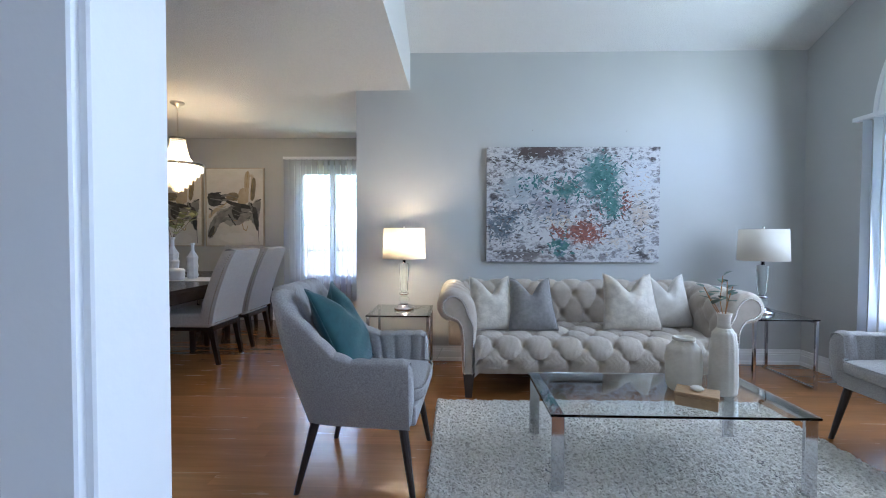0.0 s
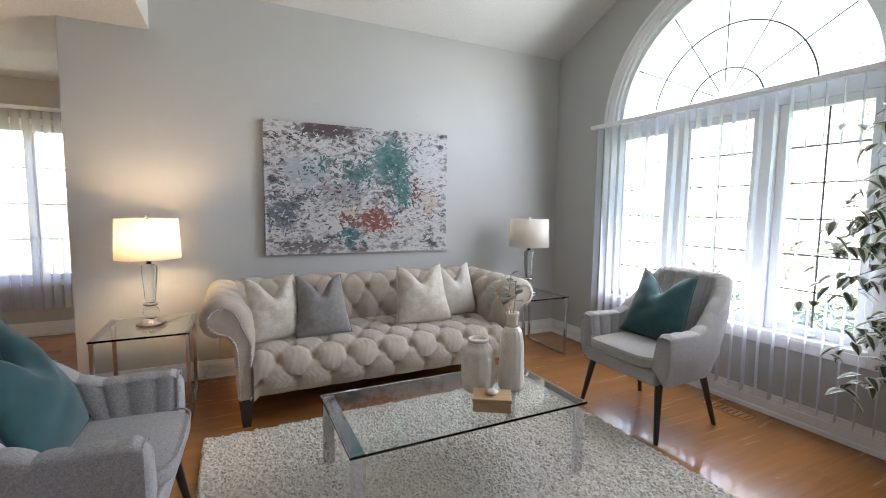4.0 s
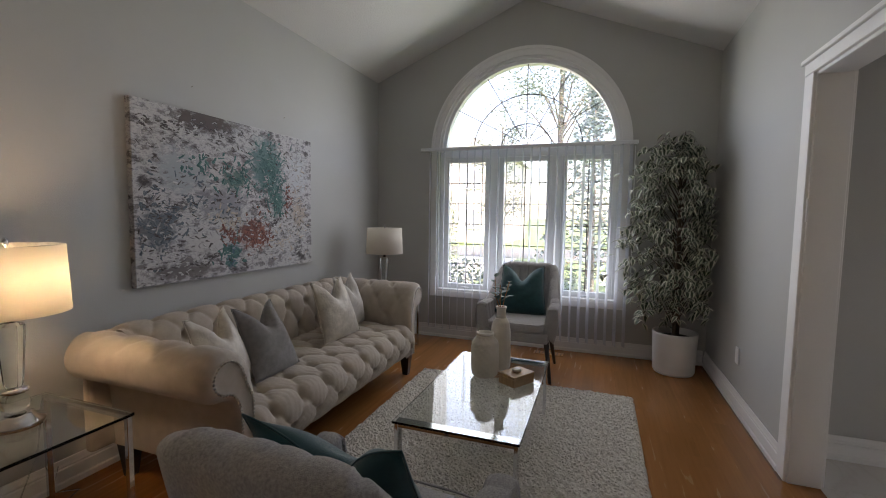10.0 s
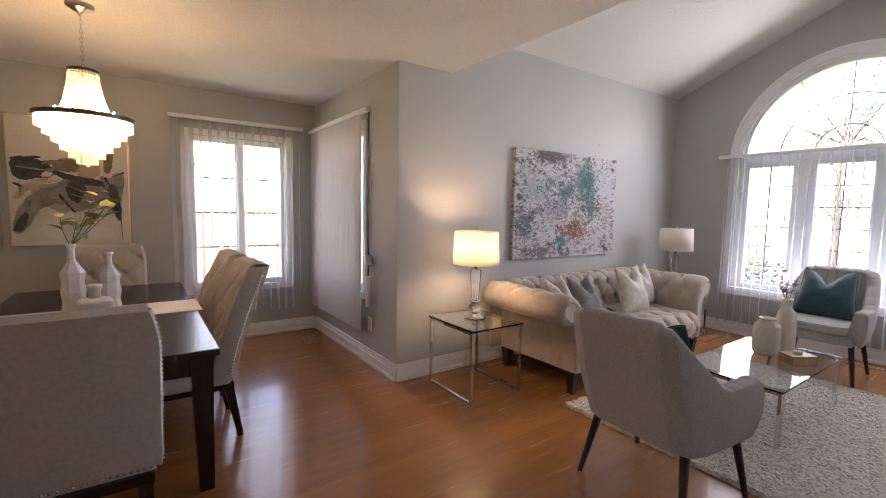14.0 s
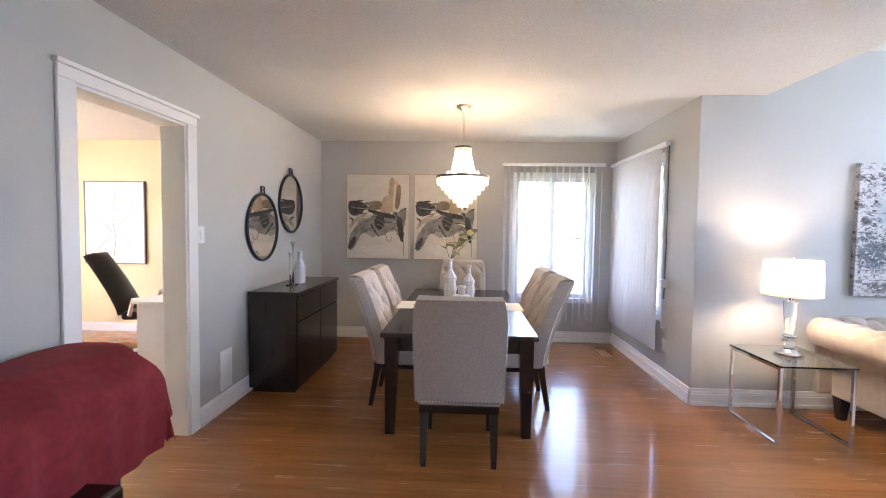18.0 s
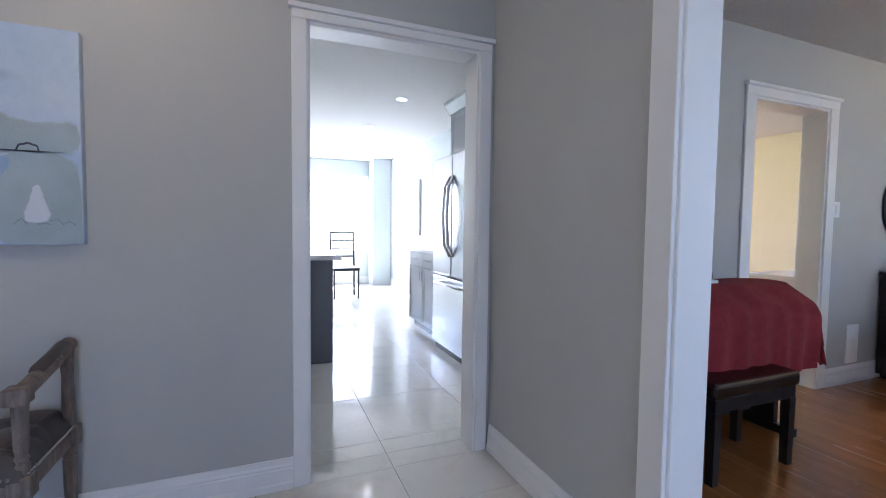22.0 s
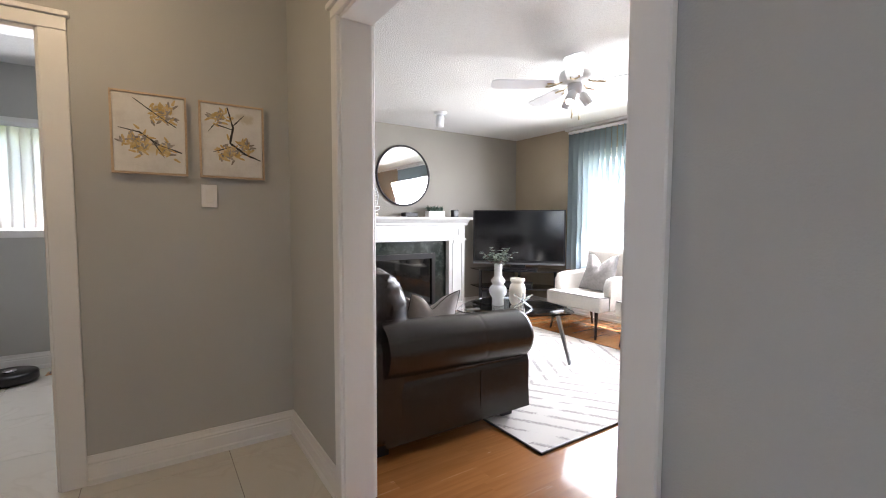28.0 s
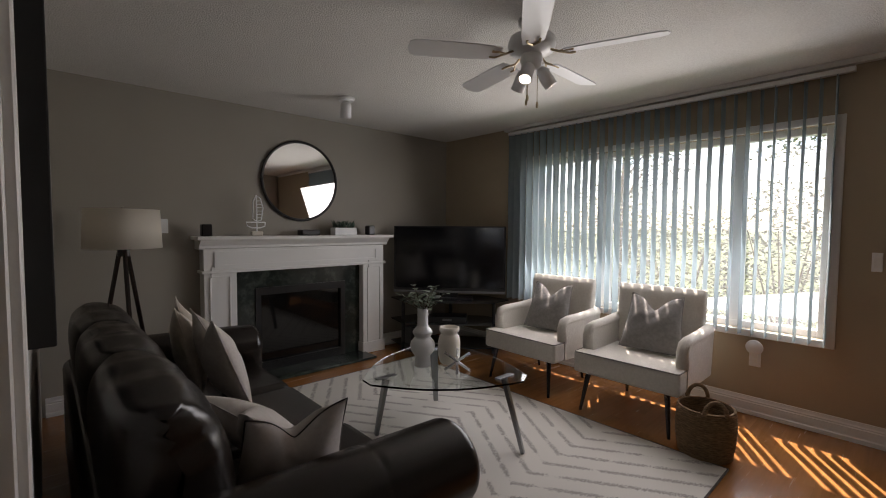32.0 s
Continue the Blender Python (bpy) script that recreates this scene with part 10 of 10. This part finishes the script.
def leafy(spots, size):
    """Small leaf quads, one at each spot, turned at random."""
    vs, fs = [], []
    for p in spots:
        a, b = orng.uniform(0, 6.28), orng.uniform(-0.9, 0.9)
        u = Vector((math.cos(a), math.sin(a), b)).normalized() * size * orng.uniform(0.6, 1.3)
        w = u.cross(Vector((orng.uniform(-1, 1), orng.uniform(-1, 1), 1))).normalized() * size * 0.45
        i = len(vs)
        vs += [tuple(p - u), tuple(p + w), tuple(p + u), tuple(p - w)]
        fs.append((i, i + 1, i + 2, i + 3))
    me = bpy.data.meshes.new("crown")
    me.from_pydata(vs, [], fs)
    return me


def crown_of(parent, me, mat):
    ob = new("crown", me)
    me.materials.append(mat)
    ob.parent = parent
    ob["kind"] = "stuff"
    return ob


def tree(x, y, h, r, label, mat=M_FOLIAGE, leaves=1800, low=0.35):
    t = thing("garden_tree", label, "tree", pose(x, y, GZ))
    part("trunk", tube([(0, 0, 0), (0.04, 0.02, h * 0.35), (-0.03, 0.05, h * 0.65), (0, 0, h * 0.92)], 0.05 + h * 0.012, 8, taper=0.25), M_BARK, t, smooth=True)
    clumps = []
    for k in range(16):
        a, f = k * 2.4, orng.uniform(low, 0.95)
        q = r * orng.uniform(0.35, 0.9) * math.sin(math.pi * min(1, 0.15 + 0.8 * (f - low) / (1 - low)))
        end = Vector((q * math.cos(a), q * math.sin(a), h * f))
        part("limb", tube([(0, 0, h * f * 0.75), tuple(end * 0.6 + Vector((0, 0, h * f * 0.36))), tuple(end)], 0.03, 6, taper=0.3), M_BARK, t)
        clumps.append((end, r * orng.uniform(0.25, 0.5)))
    spots = []
    for k in range(leaves * 2):
        c, s = orng.choice(clumps)
        spots.append(c + Vector((orng.gauss(0, s * 0.6), orng.gauss(0, s * 0.6), orng.gauss(0, s * 0.5))))
    crown_of(t, leafy(spots, 0.06), mat)


def spruce(x, y, h, r):
    t = thing("blue_spruce", "blue spruce with drooping tiers of needles on the lawn", "tree", pose(x, y, GZ))
    part("trunk", tube([(0, 0, 0), (0, 0, h * 0.97)], 0.11, 8, taper=0.1), M_BARK, t)
    spots = []
    for k in range(90):
        f = (k / 90) ** 0.9
        z, L, a = 0.25 + f * (h - 0.4), r * (1 - f) ** 0.85 + 0.08, k * 2.4
        part("bough", tube([(0, 0, z), (L * 0.6 * math.cos(a), L * 0.6 * math.sin(a), z + 0.05), (L * math.cos(a), L * math.sin(a), z - 0.14)], 0.018, 5, taper=0.3), M_BARK, t)
        for j in range(26):
            g = orng.uniform(0.12, 1.05)
            b = a + orng.gauss(0, 0.20) / max(0.4, g)
            spots.append(Vector((L * g * math.cos(b), L * g * math.sin(b), z + 0.05 - 0.20 * g * g + orng.gauss(0, 0.035))))
    crown_of(t, leafy(spots, 0.085), M_SPRUCE)


def shrub(x, y, rx, ry, h, label, mat=M_FOLIAGE, leaves=1200):
    t = thing("garden_shrub", label, "shrub", pose(x, y, GZ))
    for k in range(5):
        a = k * 1.26
        part("stem", tube([(0.03 * math.cos(a), 0.03 * math.sin(a), 0), (rx * 0.5 * math.cos(a), ry * 0.5 * math.sin(a), h * 0.7)], 0.02, 5, taper=0.4), M_BARK, t)
    spots = []
    while len(spots) < leaves * 2:
        p = Vector((orng.uniform(-1, 1), orng.uniform(-1, 1), orng.uniform(-0.9, 1)))
        if 0.35 < p.length < 1.0 + orng.uniform(-0.12, 0.10):
            spots.append(Vector((p.x * rx, p.y * ry, h * 0.5 + p.z * h * 0.52)))
    crown_of(t, leafy(spots, 0.045), mat)


spruce(9.6, 1.95, 5.0, 1.35)
tree(13.5, 3.0, 8.5, 2.3, "tall leafy tree beyond the front lawn", leaves=3200, low=0.3)
tree(15.0, 5.2, 5.5, 1.3, "slim young tree beside the street", leaves=1500)
shrub(13.0, 6.6, 0.45, 0.45, 2.6, "upright lime-green shrub near the street", M_LIME, 1000)
shrub(4.9, 3.55, 0.55, 0.5, 1.15, "low rounded shrub under the front window", M_FOLIAGE, 900)
shrub(4.9, 2.2, 0.5, 0.5, 1.0, "low rounded shrub under the front window", M_FOLIAGE, 900)
tagged(part("driveway", box(4.2, 4.9, GZ - 0.02, 17.0, 7.2, GZ + 0.006), M_CONCRETE), "pale concrete driveway", "driveway", "", "structure")
tagged(part("road", box(17.2, -40, GZ - 0.02, 23.0, 40, GZ + 0.008), mottled("asphalt", (0.045, 0.045, 0.047), (0.065, 0.065, 0.067), 2.0, 0.9, 0.4, 60)), "asphalt street in front of the house", "road", "", "structure")
hs = thing("neighbour_house", "pale brick two-storey house across the street", "house", pose(27.0, 12.5, GZ))
part("wall", box(0, -5, 0, 8, 5, 5.6), M_BRICKWALL, hs)
part("roof", prism([(-5.4, 5.6), (5.4, 5.6), (0, 8.2)], "x", -0.3, 8.6), M_ROOF, hs)
for y in (-3.4, -0.6, 2.4):
    for z in (0.9, 3.5):
        w = part("window", box(-0.08, y, z, 0.05, y + 1.3, z + 1.35), M_TRIM, hs)
        part("glass", box(-0.10, y + 0.08, z + 0.08, -0.081, y + 0.61, z + 1.27), M_WINDARK, w)
        part("glass", box(-0.10, y + 0.69, z + 0.08, -0.081, y + 1.22, z + 1.27), M_WINDARK, w)
part("garage_door", box(-0.06, -4.8, 0.0, 0.05, -3.6, 2.1), M_TRIM, hs)
# back garden beyond the family room
for k, (y, hh) in enumerate(((-9.4, 2.3), (-7.9, 2.6), (-6.5, 2.2), (-5.2, 2.5), (-3.9, 2.2), (-2.6, 2.7))):
    shrub(-12.2 - 0.5 * (k % 2), y, 0.95, 0.95, hh, "dense green garden shrub behind the house", M_FOLIAGE if k % 2 else M_LIME, 1500)
tree(-15.5, -4.0, 7.5, 2.4, "leafy tree at the back of the garden", leaves=2600, low=0.25)
tree(-16.5, -9.5, 8.0, 2.4, "leafy tree at the back of the garden", leaves=2600, low=0.25)
tree(-15.0, 1.0, 7.0, 2.4, "leafy tree outside the kitchen", leaves=2000, low=0.25)
# board fence beside the dining room
fn = thing("board_fence", "weathered wooden board fence beside the house", "fence", pose(0, 9.2, GZ))
bd = None
for k in range(40):
    if bd is None:
        ob = part("board", box(0, 0, 0.05, 0.135, 0.02, 1.7), M_FENCE, fn)
        bd = ob.data
    else:
        ob = new("board", bd)
        ob.parent = fn
    ob.location = (-4.2 + 0.145 * k, 0, 0)
for z in (0.35, 1.35):
    part("rail", box(-4.2, 0.0205, z, 1.6, 0.06, z + 0.09), M_FENCE, fn)
for k in range(4):
    part("post", box(-4.2 + 1.9 * k, 0.0605, 0, -4.11 + 1.9 * k, 0.15, 1.8), M_FENCE, fn)
tree(-1.5, 12.5, 6.5, 2.0, "leafy tree behind the board fence", leaves=1800)

# ---- floor pieces: oak boards and porcelain tiles ----
def board_material():
    m, nt, p = shader("oak_board", (0.33, 0.14, 0.05), 0.22)
    N, L = nt.nodes, nt.links
    tc = N.new("ShaderNodeTexCoord")
    oi = N.new("ShaderNodeObjectInfo")
    ge = N.new("ShaderNodeNewGeometry")
    add = N.new("ShaderNodeMath")
    add.operation = "ADD"
    L.new(oi.outputs["Random"], add.inputs[0])
    L.new(ge.outputs["Random Per Island"], add.inputs[1])
    fr_ = N.new("ShaderNodeMath")
    fr_.operation = "FRACT"
    L.new(add.outputs[0], fr_.inputs[0])
    off = N.new("ShaderNodeCombineXYZ")
    mul = N.new("ShaderNodeMath")
    mul.operation = "MULTIPLY"
    mul.inputs[1].default_value = 60.0
    L.new(fr_.outputs[0], mul.inputs[0])
    L.new(mul.outputs[0], off.inputs[0])
    L.new(mul.outputs[0], off.inputs[2])
    va_ = N.new("ShaderNodeVectorMath")
    va_.operation = "ADD"
    L.new(tc.outputs["Object"], va_.inputs[0])
    L.new(off.outputs[0], va_.inputs[1])
    mp = N.new("ShaderNodeMapping")
    mp.inputs["Scale"].default_value = (1.1, 15.0, 1.0)
    L.new(va_.outputs[0], mp.inputs[0])
    n = N.new("ShaderNodeTexNoise")
    n.inputs["Scale"].default_value, n.inputs["Detail"].default_value, n.inputs["Distortion"].default_value = 2.2, 6.0, 0.6
    L.new(mp.outputs[0], n.inputs["Vector"])
    grain = N.new("ShaderNodeValToRGB")
    grain.color_ramp.elements[0].position, grain.color_ramp.elements[1].position = 0.30, 0.72
    grain.color_ramp.elements[0].color, grain.color_ramp.elements[1].color = (0.275, 0.110, 0.032, 1), (0.34, 0.143, 0.045, 1)
    L.new(n.outputs[0], grain.inputs[0])
    tone = N.new("ShaderNodeMapRange")
    tone.inputs["To Min"].default_value, tone.inputs["To Max"].default_value = 0.90, 1.09
    L.new(fr_.outputs[0], tone.inputs["Value"])
    mix = N.new("ShaderNodeVectorMath")
    mix.operation = "SCALE"
    L.new(grain.outputs[0], mix.inputs[0])
    L.new(tone.outputs[0], mix.inputs["Scale"])
    L.new(mix.outputs[0], p.inputs["Base Color"])
    rr = N.new("ShaderNodeMapRange")
    rr.inputs["To Min"].default_value, rr.inputs["To Max"].default_value = 0.22, 0.30
    L.new(n.outputs[0], rr.inputs["Value"])
    L.new(rr.outputs[0], p.inputs["Roughness"])
    bp_ = N.new("ShaderNodeBump")
    bp_.inputs["Strength"].default_value, bp_.inputs["Distance"].default_value = 0.05, 0.001
    L.new(n.outputs[0], bp_.inputs["Height"])
    L.new(bp_.outputs[0], p.inputs["Normal"])
    p.inputs["Specular IOR Level"].default_value = 0.25
    p.inputs["Coat Weight"].default_value, p.inputs["Coat Roughness"].default_value = 0.40, 0.06
    return m


def tile_material():
    m, nt, p = shader("polished_tile", (0.7, 0.67, 0.6), 0.06)
    N, L = nt.nodes, nt.links
    tc = N.new("ShaderNodeTexCoord")
    oi = N.new("ShaderNodeObjectInfo")
    off = N.new("ShaderNodeVectorMath")
    off.operation = "MULTIPLY_ADD"
    off.inputs[1].default_value = (40, 25, 10)
    L.new(oi.outputs["Random"], off.inputs[0])
    L.new(tc.outputs["Object"], off.inputs[2])
    n = N.new("ShaderNodeTexNoise")
    n.inputs["Scale"].default_value, n.inputs["Detail"].default_value, n.inputs["Distortion"].default_value = 2.6, 7.0, 1.4
    L.new(off.outputs[0], n.inputs["Vector"])
    r = N.new("ShaderNodeValToRGB")
    for pos, col in ((0.48, (0.70, 0.67, 0.61)), (0.52, (0.665, 0.63, 0.57)), (0.56, (0.71, 0.68, 0.62))):
        e = r.color_ramp.elements.new(pos)
        e.color = (*col, 1)
    r.color_ramp.elements[0].color, r.color_ramp.elements[-1].color = (0.67, 0.64, 0.58, 1), (0.72, 0.69, 0.63, 1)
    L.new(n.outputs[0], r.inputs[0])
    L.new(r.outputs[0], p.inputs["Base Color"])
    rg3 = N.new("ShaderNodeMapRange")
    rg3.inputs["To Min"].default_value, rg3.inputs["To Max"].default_value = 0.04, 0.12
    L.new(n.outputs[0], rg3.inputs["Value"])
    L.new(rg3.outputs[0], p.inputs["Roughness"])
    return m


M_BOARD, M_TILEPIECE = board_material(), tile_material()
M_GROUT = mottled("grey_grout", (0.36, 0.34, 0.31), (0.42, 0.40, 0.37), 40.0, 0.9)
M_GAP = mottled("floor_joint", (0.12, 0.048, 0.018), (0.18, 0.07, 0.026), 20.0, 0.8)


def piece_geometry(w, d, depth=0.0098, ch=0.00004):
    """A flat piece with chamfered top edges: its corner at the origin, its top at z 0."""
    vs = [(x, y, z) for z, c in ((-depth, 0.0), (-ch, 0.0), (0.0, ch)) for x, y in ((c, c), (w - c, c), (w - c, d - c), (c, d - c))]
    fs = [(8, 9, 10, 11)]
    for a in (0, 4):
        fs += [(a + k, a + (k + 1) % 4, a + 4 + (k + 1) % 4, a + 4 + k) for k in range(4)]
    return vs, fs


piece_cache = {}


def piece(name, parent, x, y, w, d, mat, ch=0.00004):
    key = (name, round(w, 4), round(d, 4))
    if key not in piece_cache:
        me = bpy.data.meshes.new(name)
        vs, fs = piece_geometry(key[1], key[2], 0.0018 if name == "board" else 0.0098, ch)
        me.from_pydata(vs, [], fs)
        me.materials.append(mat)
        piece_cache[key] = me
    ob = new(name, piece_cache[key])
    ob.location = (x, y, 0)
    ob.parent = parent
    return ob


def lay_boards(floor, rows, near, width=0.083):
    """Staggered boards along x. rows(y) gives the stretches (x0, x1) of a course; near(x, y) picks the boards that are parts."""
    rng = random.Random(9)
    vs, fs, count, y = [], [], 0, rows["from"]
    while y < rows["to"] - 0.01:
        d = min(width, rows["to"] - y) - 0.00012
        for x0, x1 in rows["spans"](y + d / 2):
            x = x0 - rng.choice((0.0, 0.2, 0.4, 0.6))
            while x < x1:
                L = rng.choice((0.55, 0.7, 0.85, 1.0, 1.2))
                a, b = max(x, x0), min(x + L, x1)
                x += L
                if b - a < 0.03:
                    continue
                w = b - a - 0.00012
                if near((a + b) / 2, y) and count < 300:
                    piece("board", floor, a, y, w, d, M_BOARD)
                    count += 1
                else:
                    i = len(vs)
                    pv, pf = piece_geometry(round(w, 4), round(d, 4), 0.0018)
                    vs += [(a + p[0], y + p[1], p[2]) for p in pv]
                    fs += [tuple(i + k for k in f) for f in pf]
        y += width
    me = bpy.data.meshes.new("far_boards")
    me.from_pydata(vs, [], fs)
    me.materials.append(M_BOARD)
    ob = new("far_boards", me)
    ob.parent = floor
    ob["kind"] = "stuff"


def living_spans(y):
    if y < 0.835:
        return [(-3.11, -1.61), (-0.04, 1.64)]
    if y > 4.16:
        return [(-8.0, -4.32), (-4.11, -0.49)]
    if 2.60 < y < 3.37:
        return [(-8.0, 3.5)]
    if y > 2.12:
        return [(-8.0, -4.32), (-4.11, 3.5)]
    return [(-4.11, 3.5)]


def family_spans(y):
    return [(-8.213, -4.19)] if -4.64 < y < -3.335 else [(-8.213, -4.33)]


for f_ in (FLOOR_FAMILY, FLOOR_LIVING):
    f_.data.materials[0] = M_GAP
for f_ in (FLOOR_TILE, FLOOR_KITCHEN):
    f_.data.materials[0] = M_GROUT
lay_boards(FLOOR_LIVING, {"from": 0.70, "to": 6.03, "spans": living_spans}, lambda x, y: -4.1 < x < 3.5 and y < 3.3)
lay_boards(FLOOR_FAMILY, {"from": -7.947, "to": -2.5, "spans": family_spans}, lambda x, y: y > -6.4)
TW = 0.612


def lay_tiles(floor, x0, y0, x1, y1, areas, hole=None):
    """Square tiles on one grid, cut to the areas; hole is left open."""
    i0, i1 = math.floor((x0 + 3.245) / TW), math.ceil((x1 + 3.245) / TW)
    j0, j1 = math.floor((y0 + 4.10) / TW), math.ceil((y1 + 4.10) / TW)
    for i in range(i0, i1):
        for j in range(j0, j1):
            cx0, cy0 = -3.245 + TW * i, -4.10 + TW * j
            cell = (max(cx0, x0), max(cy0, y0), min(cx0 + TW, x1), min(cy0 + TW, y1))
            cuts = areas if hole and cell[0] < hole[2] and cell[2] > hole[0] and cell[1] < hole[3] and cell[3] > hole[1] else [(x0, y0, x1, y1)]
            for a in cuts:
                p = (max(cell[0], a[0]), max(cell[1], a[1]), min(cell[2], a[2]), min(cell[3], a[3]))
                if p[2] - p[0] > 0.01 and p[3] - p[1] > 0.01:
                    piece("tile", floor, p[0] + 0.0012, p[1] + 0.0012, p[2] - p[0] - 0.0024, p[3] - p[1] - 0.0024, M_TILEPIECE, 0.0009)


HOLE = (-3.05, -3.9, -0.8, -2.10)
lay_tiles(FLOOR_TILE, -4.19, -7.72, -0.8, 0.70, [(-4.19, -7.72, -3.05, 0.70), (-3.05, -7.72, -0.8, -3.9), (-3.05, -2.10, -0.8, 0.70)], HOLE)
lay_tiles(FLOOR_TILE, -0.8, -2.3, 2.0, 0.70, [])
lay_tiles(FLOOR_KITCHEN, -11.0, -2.4, -4.33, 1.9, [])
lay_tiles(FLOOR_KITCHEN, -4.33, -0.215, -4.19, 0.62, [])
